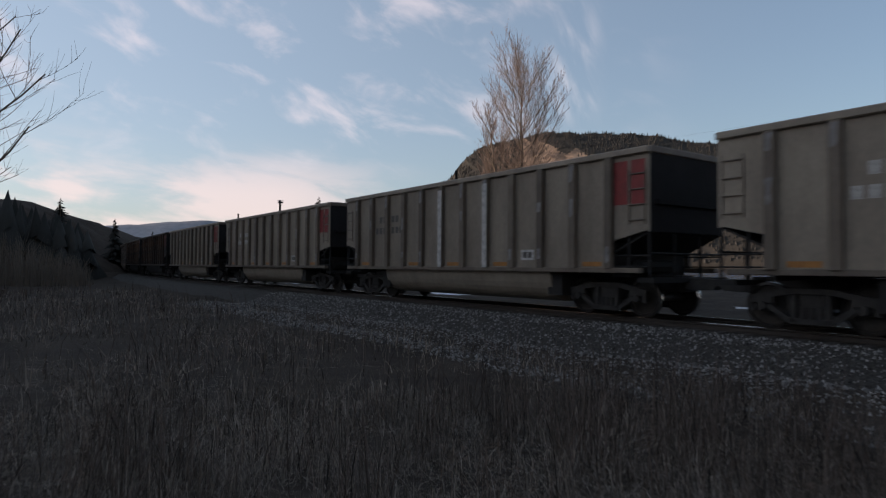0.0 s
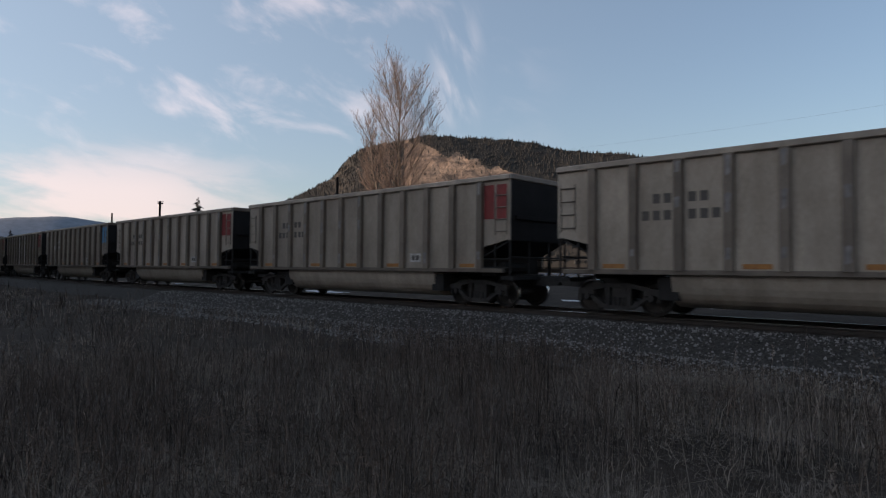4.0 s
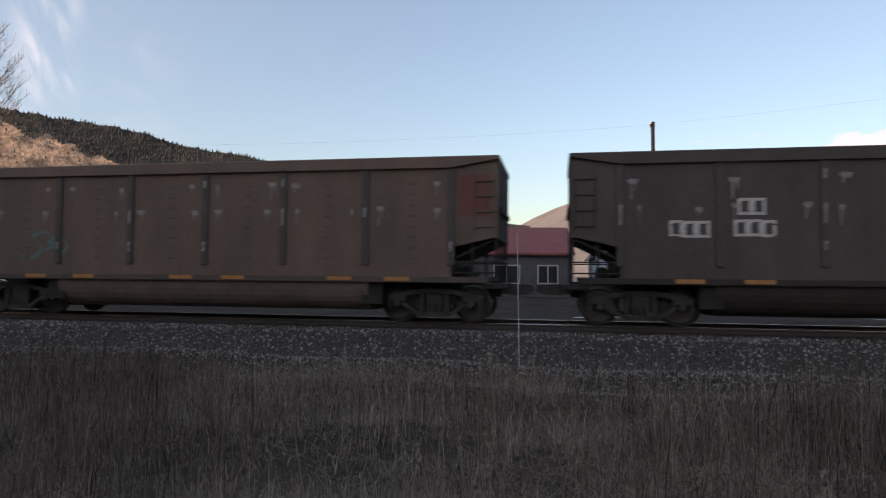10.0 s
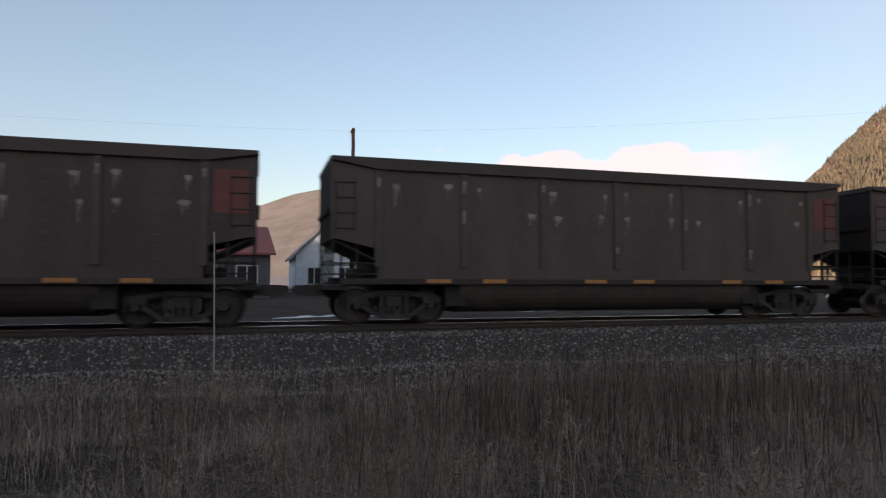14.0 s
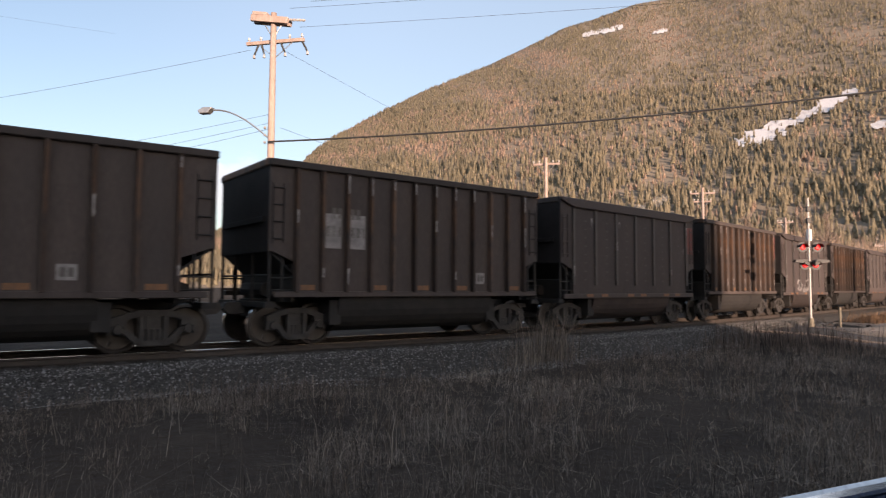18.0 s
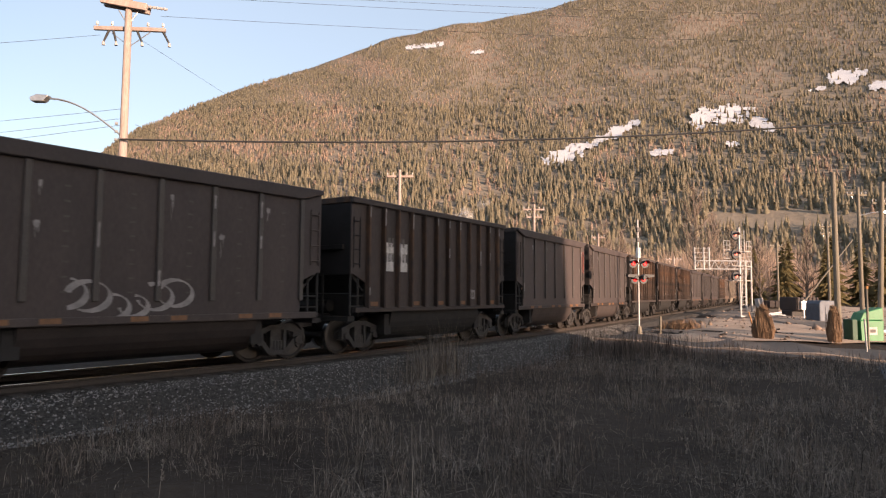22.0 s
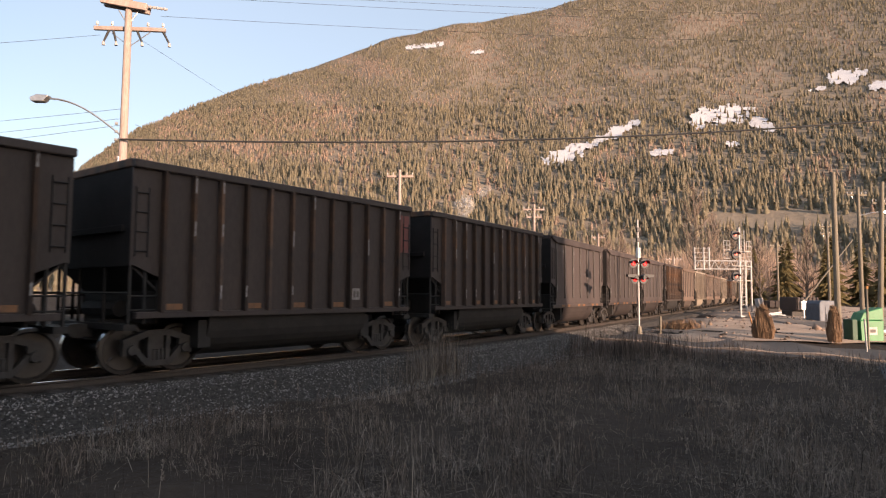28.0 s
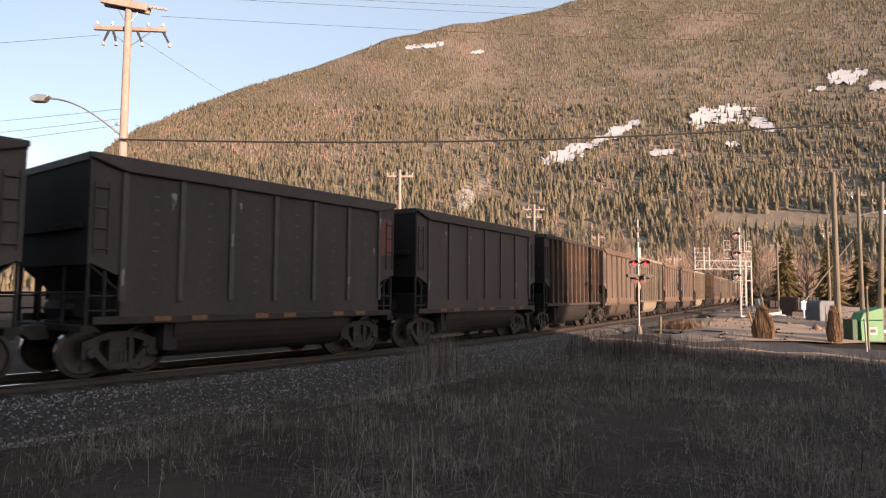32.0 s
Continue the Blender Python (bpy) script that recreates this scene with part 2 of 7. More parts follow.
M = {
    "silver": material("weathered_silver_paint", (.41, .35, .288), .55, .1, (.23, .192, .155), 1.2, .8, 30, .08, third=(.43, .375, .315), stretch=(1, 1, .35), vary=.12),
    # dirty ribs, darkened further for the dark ground they reflect
    "silver_rib": material("dirty_darkened_silver_rib", (.2, .165, .132), .55, .1, (.12, .097, .078), 2.0, .7, 30, .08, stretch=(1, 1, .4), vary=.3),
    "tan": material("dusty_tan_paint", (.28, .237, .187), .6, .05, (.175, .143, .112), 1.2, .8, 30, .08, stretch=(1, 1, .35), vary=.12),
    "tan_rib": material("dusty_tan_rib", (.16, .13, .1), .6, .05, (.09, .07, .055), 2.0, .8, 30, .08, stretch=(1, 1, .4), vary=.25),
    "brown": material("sooty_brown_paint", (.138, .096, .075), .6, 0, (.088, .065, .053), 1.0, .8, 30, .08, third=(.175, .105, .072), stretch=(1, 1, .35), vary=.15, spec=.25),
    "brown_rib": material("sooty_brown_rib", (.125, .096, .08), .55, 0, (.075, .06, .052), 2.0, .8, 30, .08, vary=.3, spec=.25),
    "plum": material("sooty_plum_paint", (.075, .058, .053), .55, 0, (.048, .039, .037), 1.0, .8, 30, .08, third=(.1, .064, .05), stretch=(1, 1, .35), vary=.18, spec=.25),
    "plum_rib": material("sooty_plum_rib", (.055, .043, .04), .55, 0, (.032, .027, .026), 2.0, .8, 30, .08, vary=.3, spec=.2),
    "rust": material("rusty_dark_paint", (.06, .047, .043), .65, 0, (.04, .034, .033), 1.3, .9, 26, .1, third=(.092, .062, .047), stretch=(1, 1, .3), vary=.2, spec=.2),
    "slate": material("sooty_slate_paint", (.06, .048, .046), .55, 0, (.041, .034, .034), 1.0, .8, 30, .08, third=(.086, .061, .052), stretch=(1, 1, .35), vary=.2, spec=.2),
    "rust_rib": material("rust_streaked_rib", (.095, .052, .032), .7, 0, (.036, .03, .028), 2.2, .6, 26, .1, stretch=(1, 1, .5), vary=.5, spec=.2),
    "seam": material("dark_panel_seam", (.055, .046, .041), .6, 0, (.035, .03, .028), 3, .9, 30, .05),
    "sooty": material("sooty_end_steel", (.024, .022, .022), .8, 0, (.015, .014, .014), 1.5, .9, 30, .1, third=(.044, .036, .031), spec=.1),
    "under": material("grimy_black_steel", (.03, .028, .027), .75, .1, (.018, .017, .017), 3, .8, 40, .1, spec=.25),
    "truck": material("greasy_grey_casting", (.06, .056, .053), .65, .2, (.028, .026, .026), 5, .8, 50, .12, spec=.3),
    "wheel": material("worn_wheel_steel", (.055, .048, .043), .5, .4, (.032, .028, .026), 5, .8, 50, .06),
    "tread": material("polished_tread_steel", (.55, .53, .5), .25, 1.0, (.45, .43, .4), 5, .8, 50, .02),
    "coal": material("black_coal", (.02, .02, .021), .6, 0, (.012, .012, .012), 3, .8, 25, .8),
    "red": material("faded_red_paint", (.25, .03, .03), .6, 0, (.17, .026, .026), 4, .6, 40, .05),
    "dull_red": material("sooty_red_paint", (.15, .035, .03), .7, 0, (.09, .035, .03), 3, .9, 40, .05),
    "blue": material("faded_blue_paint", (.08, .27, .46), .6, 0, (.07, .2, .34), 4, .6, 40, .05),
    "orange": material("orange_reflector", (.42, .18, .04), .5, 0, (.24, .1, .03), 6, .8, 40, .03),
    "dull_orange": material("sooty_orange_reflector", (.2, .085, .03), .6, 0, (.1, .05, .025), 6, .8, 40, .03),
    "white": material("chipped_white_paint", (.6, .575, .55), .7, 0, (.25, .235, .22), 9, .9, 60, .03),
    "stencil": material("dark_stencil_paint", (.055, .05, .046), .7, 0, (.11, .098, .088), 12, .9, 60, .02),
    "graffiti": material("pale_spray_paint", (.28, .265, .26), .7, 0, (.12, .11, .11), 5, .9, 60, .02),
    "teal": material("teal_spray_paint", (.06, .16, .15), .7, 0, (.08, .1, .09), 3, .8, 60, .02),
    "ballast": material("grey_ballast", (.085, .078, .071), .9, 0, (.034, .031, .028), 16, .6, 60, 1.0, spec=.2, deep=.05),
    "stone": material("grey_crushed_stone", (.155, .146, .138), .9, 0, (.085, .08, .076), 14, .9, 60, .3, island=(.2, 2.3), spec=.2),
    "rail": material("brown_rail_side", (.05, .038, .031), .7, .3, (.033, .027, .023), 6, .8, 50, .1),
    "railtop": material("polished_rail_head", (.6, .58, .55), .22, 1.0, (.5, .48, .46), 3, .5, 50, .01),
    "tie": material("creosoted_tie", (.06, .05, .042), .9, 0, (.035, .03, .027), 4, .8, 30, .3),
    "soil": material("dark_winter_soil", (.054, .042, .033), .95, 0, (.029, .023, .019), .6, .7, 7, 1.0, third=(.088, .069, .053), spec=.1, deep=.06),
    "straw": material("dead_grass", (.2, .165, .136), .9, 0, (.1, .083, .069), .5, .9, 5, .1, island=(.15, 2.1), spec=.2),
    "palestraw": material("bleached_grass", (.27, .222, .186), .9, 0, (.16, .133, .112), .8, .9, 5, .1, island=(.5, 1.4), spec=.2),
    "leaf": material("fallen_leaf", (.12, .098, .082), .9, 0, (.07, .058, .05), 3, .9, 20, .1, island=(.4, 1.7), spec=.2),
    "reed": material("dry_weed_stalk", (.1, .077, .064), .9, 0, (.058, .046, .04), .8, .9, 5, .1, island=(.15, 2.1), spec=.2),
    "gravel": material("pale_gravel", (.5, .355, .255), .95, 0, (.24, .172, .125), .5, .9, 14, .6, third=(.58, .43, .32)),
    "dirt": material("worn_dirt_lane", (.2, .152, .118), .95, 0, (.12, .095, .075), .5, .9, 14, .5),
    "asphalt": material("old_asphalt", (.052, .05, .05), .9, 0, (.035, .034, .034), .6, .8, 30, .3),
    "snow": material("old_snow", (.62, .62, .64), .8, 0, (.42, .42, .43), 1.5, .7, 9, .4),
    "bark": material("grey_bark", (.16, .13, .10), .9, 0, (.09, .072, .058), 3, .8, 22, .5, stretch=(1, 1, .3)),
    "twig": material("pale_twigs", (.24, .175, .14), .9, 0, (.13, .1, .08), 3, .8, 22, .2),
    "pole": material("weathered_pole_wood", (.4, .315, .28), .9, 0, (.22, .165, .14), 3, .8, 30, .3, stretch=(1, 1, .2)),
    "greypole": material("grey_pole_wood", (.19, .165, .125), .9, 0, (.12, .105, .08), 3, .8, 30, .3, stretch=(1, 1, .2)),
    # wood almost black: the poles' shade is painted into it
    "shadepole": material("shade_tinted_pole_wood", (.016, .015, .015), .9, 0, (.012, .011, .011), 3, .8, 30, .3, stretch=(1, 1, .2), spec=.1),
    "metal": material("galvanised_steel", (.5, .5, .5), .4, .8, (.36, .36, .36), 5, .7, 40, .05),
    "whitemetal": material("white_painted_steel", (.38, .365, .355), .5, .1, (.29, .28, .27), 5, .7, 40, .03),
    "black": material("matt_black_paint", (.015, .015, .016), .6, 0, (.025, .025, .026), 5, .7, 40, .03),
    "wire": material("dull_black_wire", (.02, .02, .02), .7, .0, (.03, .03, .03), 5, .7, 40, 0),
    "redlamp": material("lit_red_lens", (.55, .008, .01), .6, 0, emit=.6),
    "whitelamp": material("lit_pale_red_lens", (1.0, .2, .14), .3, 0, emit=.55),
    # slope needles, like the bare twigs, are paled: haze goes into their colour
    "needle": material("haze_paled_fir_needles", (.31, .265, .182), .9, 0, (.245, .218, .158), .02, .8, .5, .0, third=(.35, .285, .19), island=(.85, 1.15), spec=.1),
    # the same needles twice: evening sun, then shade, put into the colour
    "fir": material("sun_tinted_fir_needles", (.2, .155, .075), .9, 0, (.13, .11, .055), .15, .8, 2, .2, third=(.27, .19, .085), spec=.1),
    "shadefir": material("shade_tinted_fir_needles", (.042, .041, .037), .9, 0, (.027, .028, .026), .02, .8, .5, .2, island=(.7, 1.3), spec=.1),
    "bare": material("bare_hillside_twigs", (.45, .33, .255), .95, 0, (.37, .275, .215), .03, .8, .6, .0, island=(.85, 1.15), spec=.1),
    "hay": material("dry_brown_reeds", (.2, .12, .065), .9, 0, (.11, .065, .04), 4, .8, 30, .5, stretch=(1, 1, .15)),
    "green": material("green_painted_steel", (.022, .2, .065), .5, 0, (.018, .14, .045), 3, .7, 30, .05),
    "darkgreen": material("dark_green_steel", (.012, .07, .035), .6, 0, (.01, .05, .025), 3, .7, 30, .05),
    "wallgrey": material("dark_grey_siding", (.075, .08, .09), .8, 0, (.05, .054, .06), 2, .7, 20, .1),
    "roofred": material("red_metal_roof", (.23, .055, .05), .55, .1, (.16, .045, .04), 2, .7, 20, .08),
    "wallblue": material("pale_blue_siding", (.46, .53, .6), .8, 0, (.36, .42, .48), 2, .7, 20, .08),
    "roofgrey": material("grey_shingle_roof", (.14, .14, .15), .9, 0, (.09, .09, .095), 3, .8, 30, .3),
    "glass": material("dark_window_glass", (.02, .025, .03), .08, 0, (.03, .035, .04), 2, .5, 10, 0),
    "carblue": material("dark_blue_car_paint", (.012, .025, .06), .18, .4, (.01, .02, .05), 3, .6, 60, 0),
    "chrome": material("polished_trim", (.7, .7, .7), .12, 1.0, (.6, .6, .6), 3, .6, 60, 0),
    "water": material("grey_lake_water", (.10, .16, .24), .12, 0, (.08, .12, .18), .02, .8, .6, .05),
    "steam": material("white_steam", (.85, .85, .86), 1.0, 0, (.75, .75, .77), .5, .7, 2, 0),
}

def leafy(m, share=.5):
    """Thin foliage: part of the light goes through to the far side."""
    t = m.node_tree
    b = t.nodes["Principled BSDF"]
    thin = t.nodes.new("ShaderNodeBsdfTranslucent")
    t.links.new(b.inputs["Base Color"].links[0].from_socket, thin.inputs["Color"])
    mix = node(t, "ShaderNodeMixShader", Fac=share)
    t.links.new(b.outputs[0], mix.inputs[1])
    t.links.new(thin.outputs[0], mix.inputs[2])
    t.links.new(mix.outputs[0], t.nodes["Material Output"].inputs["Surface"])


for _name in ("needle", "bare", "fir"):
    leafy(M[_name])

# ---------------------------------------------------------------- mesh helpers


def box(bm, x0, x1, y0, y1, z0, z1, m=None):
    vs = [bm.verts.new(m @ Vector(p) if m else p) for p in ((x0, y0, z0), (x1, y0, z0), (x1, y1, z0), (x0, y1, z0),
                                                            (x0, y0, z1), (x1, y0, z1), (x1, y1, z1), (x0, y1, z1))]
    for f in ((3, 2, 1, 0), (4, 5, 6, 7), (0, 1, 5, 4), (1, 2, 6, 5), (2, 3, 7, 6), (3, 0, 4, 7)):
        bm.faces.new([vs[i] for i in f])
    return vs


def rod(bm, a, b, r0, r1=None, sides=8, caps=True):
    a, b = Vector(a), Vector(b)
    r1 = r0 if r1 is None else r1
    turn = (b - a).to_track_quat("Z", "Y").to_matrix()
    rings = []
    for p, r in ((a, r0), (b, r1)):
        rings.append([bm.verts.new(p + turn @ Vector((r * math.cos(k * math.tau / sides), r * math.sin(k * math.tau / sides), 0))) for k in range(sides)])
    for k in range(sides):
        bm.faces.new((rings[0][k], rings[0][(k + 1) % sides], rings[1][(k + 1) % sides], rings[1][k]))
    if caps:
        bm.faces.new(rings[0][::-1])
        bm.faces.new(rings[1])


def prism(bm, outline, y0, y1):
    """An outline in x and z, pulled from y0 to y1."""
    a = [bm.verts.new((x, y0, z)) for x, z in outline]
    b = [bm.verts.new((x, y1, z)) for x, z in outline]
    n = len(a)
    for k in range(n):
        bm.faces.new((a[k], a[(k + 1) % n], b[(k + 1) % n], b[k]))
    bm.faces.new(a[::-1])
    bm.faces.new(b)


def mesh_of(bm, name, mat, bevel=0.0):
    if bevel:
        bmesh.ops.bevel(bm, geom=bm.edges[:], offset=bevel, segments=1, affect="EDGES")
    bmesh.ops.recalc_face_normals(bm, faces=bm.faces[:])
    me = bpy.data.meshes.new(name)
    bm.to_mesh(me)
    bm.free()
    me.materials.append(mat)
    return me


def build(name, mat, maker, bevel=0.0):
    bm = bmesh.new()
    maker(bm)
    return mesh_of(bm, name, mat, bevel)


def place(name, me, parent=None, m=None, label=""):
    ob = new(name, me)
    if parent:
        ob.parent = parent
    if m is not None:
        ob.matrix_basis = m
    if label:
        tagged(ob, label)
    return ob


def part(name, bm, mat, parent, label="", bevel=0.0):
    return place(name, mesh_of(bm, name, mat, bevel), parent, None, label)


def from_arrays(name, verts, faces, mat):
    me = bpy.data.meshes.new(name)
    me.from_pydata(verts.tolist() if hasattr(verts, "tolist") else verts, [], faces.tolist() if hasattr(faces, "tolist") else faces)
    me.materials.append(mat)
    me.update()
    return me


# ---------------------------------------------------------------- the line of the track
def heading(s):
    if s < -40:
        return -142.7 - .1 * (-40 - max(s, -160))
    if s < 14:
        return -142.7
    if s < 44:
        return -142.7 - 28.1 * (s - 14) / 30
    return -170.8 + 12 * min(s - 44, 26) / 26


def lay_line():
    step, lo, hi = .25, -720, 720
    table = {}
    x, y = 12.639, 9.628
    table[0] = (x, y)
    for k in range(int(hi / step)):
        a = radians(heading((k + .5) * step))
        x, y = x - math.sin(a) * step, y + math.cos(a) * step
        table[k + 1] = (x, y)
    x, y = table[0]
    for k in range(int(-lo / step)):
        a = radians(heading(-(k + .5) * step))
        x, y = x + math.sin(a) * step, y - math.cos(a) * step
        table[-k - 1] = (x, y)
    return table, step


LINE, STEP = lay_line()


def on_line(s, side=0.0, z=0.0):
    """A point s metres along the track; side: metres towards the camera's side."""
    k = s / STEP
    i = math.floor(k)
    (x0, y0), (x1, y1) = LINE[i], LINE[i + 1]
    f = k - i
    a = radians(heading(s))
    return Vector((x0 + (x1 - x0) * f + math.cos(a) * side, y0 + (y1 - y0) * f + math.sin(a) * side, z))


def spot(right, ahead, z=0.0):
    """A place given from the far standpoint: metres to the right and ahead."""
    a = radians(FAR_YAW)
    return Vector((FAR_EYE.x + math.cos(a) * right - math.sin(a) * ahead, FAR_EYE.y + math.sin(a) * right + math.cos(a) * ahead, z))


def bearing(az, far, z=0.0):
    """A place given from the first standpoint: degrees to the left of +y, metres."""
    return Vector((-math.sin(radians(az)) * far, math.cos(radians(az)) * far, z))


MARKS = np.arange(-400, 600, 2.0)
MARK_AT = np.array([on_line(float(q))[:2] for q in MARKS])
MARK_TURN = np.radians([heading(float(q)) for q in MARKS])


def track_numbers(x, y):
    """How far a place is along the track and aside of it, roughly, for arrays."""
    x, y = np.asarray(x, float).ravel(), np.asarray(y, float).ravel()
    near, best = np.empty(len(x), int), np.empty(len(x))
    for i in range(0, len(x), 4000):
        d = (x[i:i + 4000, None] - MARK_AT[:, 0]) ** 2 + (y[i:i + 4000, None] - MARK_AT[:, 1]) ** 2
        k = d.argmin(1)
        near[i:i + 4000], best[i:i + 4000] = k, np.sqrt(d[np.arange(len(k)), k])
    a, base = MARK_TURN[near], MARK_AT[near]
    side = (x - base[:, 0]) * np.cos(a) + (y - base[:, 1]) * np.sin(a)
    return MARKS[near], np.sign(side) * best


# ---------------------------------------------------------------- ground
SUNWARD = Vector((-math.sin(radians(SUN_AZ)), math.cos(radians(SUN_AZ)), 0))
ACROSS = Vector((SUNWARD.y, -SUNWARD.x, 0))     # from the sunlit crossing towards the shaded field


def fade(x, a, b):
    k = np.clip((np.asarray(x, float) - a) / (b - a), 0, 1)
    return k * k * (3 - 2 * k)


def ground_height(x, y, s=None, side=None):
    x, y = np.asarray(x, float).ravel(), np.asarray(y, float).ravel()
    if s is None:
        s, side = track_numbers(x, y)
    z = np.full(len(x), -.55)
    z += .07 * np.sin(x * .7 + 1.3 * np.sin(y * .35)) * np.sin(y * .55 + .6) + .05 * np.sin(x * 1.9 + y * 1.3)
    p2 = np.array(FAR_EYE[:2])
    near_far = np.exp(-((x - p2[0]) ** 2 + (y - p2[1]) ** 2) / 12 ** 2)
    z += .3 * near_far
    ahead = (x - p2[0]) * -math.sin(radians(FAR_YAW)) + (y - p2[1]) * math.cos(radians(FAR_YAW))
    z = np.where((side > 2), z + .3 * fade(ahead, 22, 30), z)
    z -= .35 * np.exp(-(np.abs(side) / 2.6) ** 4)
    z += .22 * fade(-side, 3.5, 5.5) * fade(side, -46, -38)
    lake = fade(-side, 50, 60) * fade(-s, -30, -15) * fade(s, -330, -250)
    return z - 1.9 * lake


def ground():
    n = 330
    k = np.linspace(-1, 1, n)
    line = 95 * k + 2700 * k ** 7
    gx, gy = np.meshgrid(line + 15, line - 5)
    z = ground_height(gx, gy)
    verts = np.stack([gx.ravel(), gy.ravel(), z], 1)
    i = np.arange(n * n).reshape(n, n)
    faces = np.stack([i[:-1, :-1].ravel(), i[:-1, 1:].ravel(), i[1:, 1:].ravel(), i[1:, :-1].ravel()], 1)
    ob = new("ground", from_arrays("ground", verts, faces, M["soil"]))
    ob.data.polygons.foreach_set("use_smooth", [True] * len(faces))
    tagged(ob, "dark winter soil with dead grass", "ground", kind="structure")


ground()


def ribbon(name, mat, lo, hi, step, section, label, category):
    """A strip along the track with the given cross-section (side, height)."""
    ss = np.arange(lo, hi + .01, step)
    verts, faces = [], []
    n = len(section)
    for s in ss:
        verts += [on_line(float(s), a, z) for a, z in section]
    for i in range(len(ss) - 1):
        for j in range(n - 1):
            faces.append((i * n + j, i * n + j + 1, (i + 1) * n + j + 1, (i + 1) * n + j))
    ob = new(name, from_arrays(name, [tuple(v) for v in verts], faces, mat))
    return tagged(ob, label, category, kind="structure")


ribbon("ballast_bed", M["ballast"], -300, 420, 2, [(3.9, -.95), (2.0, -.2), (1.3, -.16), (-1.3, -.16), (-2.0, -.2), (-3.9, -.95)],
       "grey crushed-stone ballast bed under the track", "ballast")
for side in (.755, -.755):
    rail = ribbon("rail", M["rail"], -300, 420, 2, [(side + .07, -.15), (side + .02, -.12), (side + .015, -.05), (side + .036, -.035), (side + .036, -.006),
                                                    (side - .036, -.006), (side - .036, -.035), (side - .015, -.05), (side - .02, -.12), (side - .07, -.15)],
                  "brown rusty steel rail with a polished head", "rail")
    ribbon("rail_head", M["railtop"], -300, 420, 2, [(side + .034, -.0055), (side + .03, 0), (side - .03, 0), (side - .034, -.0055)],
           "polished top of the rail", "rail")


def ties():
    me = build("tie", M["tie"], lambda bm: box(bm, -.11, .11, -1.3, 1.3, -.24, -.145), .01)
    bed = tagged(new("track_ties"), "dark creosoted wooden ties under the rails", "railway ties", kind="structure")
    for k in range(260):
        s = -50 + k * .55
        p, a = on_line(s), radians(heading(s) + 90)
        place("tie", me, bed, Matrix.Translation(p) @ Matrix.Rotation(a, 4, "Z"))


ties()


def hill_behind():
    """The wooded slope behind the camera that keeps the field in shade."""
    edge = spot(10.0, 25.0)
    nu, nv = 70, 26
    verts = []
    for i in range(nu):
        u = -1 + 260 * i / (nu - 1)              # away from the edge of the shade
        for j in range(nv):
            v = 45 + 110 * j / (nv - 1)          # towards the sun
            p = edge + ACROSS * u + SUNWARD * v
            h = 22 * float(fade(v, 72, 94)) * (1 - .5 * float(fade(u, 118, 144))) * (1 - .7 * float(fade(u, 150, 240))) * float(fade(u, -1.2, 0))
            h *= .98 + .05 * noise.noise(Vector((u * .03, v * .03, 0)))
            verts.append((p.x, p.y, -.8 + h + .8 * noise.noise(Vector((u * .2, v * .2, 3))) * (h > 1)))
    faces = [(i * nv + j, i * nv + j + 1, (i + 1) * nv + j + 1, (i + 1) * nv + j) for i in range(nu - 1) for j in range(nv - 1)]
    tagged(new("hillside", from_arrays("hillside", verts, faces, M["soil"])), "dark wooded hillside in shade", "hillside", kind="structure")


hill_behind()


def polar_hill(name, eye, yaw, angles, tops, r0, r1, na, nr, mat, label, rough=.02, power=1.15, seed=0, back=1.3):
    """A mountain whose skyline rises tops (height over distance) at angles to the left of yaw."""
    order = np.argsort(angles)
    an, tp = np.array(angles, float)[order], np.array(tops, float)[order]
    grid = np.linspace(an[0], an[-1], na)
    top = np.interp(grid, an, tp)
    kernel = np.ones(3) / 3
    top = np.convolve(np.pad(top, 1, mode="edge"), kernel, mode="valid")
    rr = np.concatenate([np.linspace(r0, r1, nr), [r1 * back]])
    verts = []
    for a, tpv in zip(grid, top):
        b = radians(yaw + a)
        for r in rr:
            k = (r - r0) / (r1 - r0)
            h = tpv * r1 * min(k, 1) ** power if k <= 1 else tpv * r1 * .7
            p = Vector((-math.sin(b) * r, math.cos(b) * r, 0))
            w = Vector((p.x * .004, p.y * .004, seed))
            if 0 < k <= 1:
                h += rough * tpv * r1 * (noise.fractal(w, 1.0, 2.0, 5) + .25 * noise.noise(w * 9)) * (k if k < .95 else .95)
            verts.append((eye[0] + p.x, eye[1] + p.y, max(h, 0) + eye[2] - 3 * (k <= 0)))
    m = len(rr)
    faces = [(i * m + j, i * m + j + 1, (i + 1) * m + j + 1, (i + 1) * m + j) for i in range(na - 1) for j in range(m - 1)]
    ob = new(name, from_arrays(name, verts, faces, mat))
    ob.data.polygons.foreach_set("use_smooth", [True] * len(faces))
    tagged(ob, label, "mountain", kind="structure")
    return ob, grid, top


# dark upright streaks in the rock colour stand for shadowed gullies
M["cliff"] = material("mountain_rock", (.33, .235, .165), .95, 0, (.11, .085, .068), .03, .5, .12, 1.0, third=(.42, .31, .22), stretch=(1, 1, .35), spec=.1, deep=4.0)
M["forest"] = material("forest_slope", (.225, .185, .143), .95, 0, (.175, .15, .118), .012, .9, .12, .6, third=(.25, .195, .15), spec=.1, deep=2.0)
M["greyhill"] = material("thinly_snowed_hill", (.18, .16, .15), .95, 0, (.1, .088, .076), .02, .9, .2, .4, third=(.36, .36, .38))
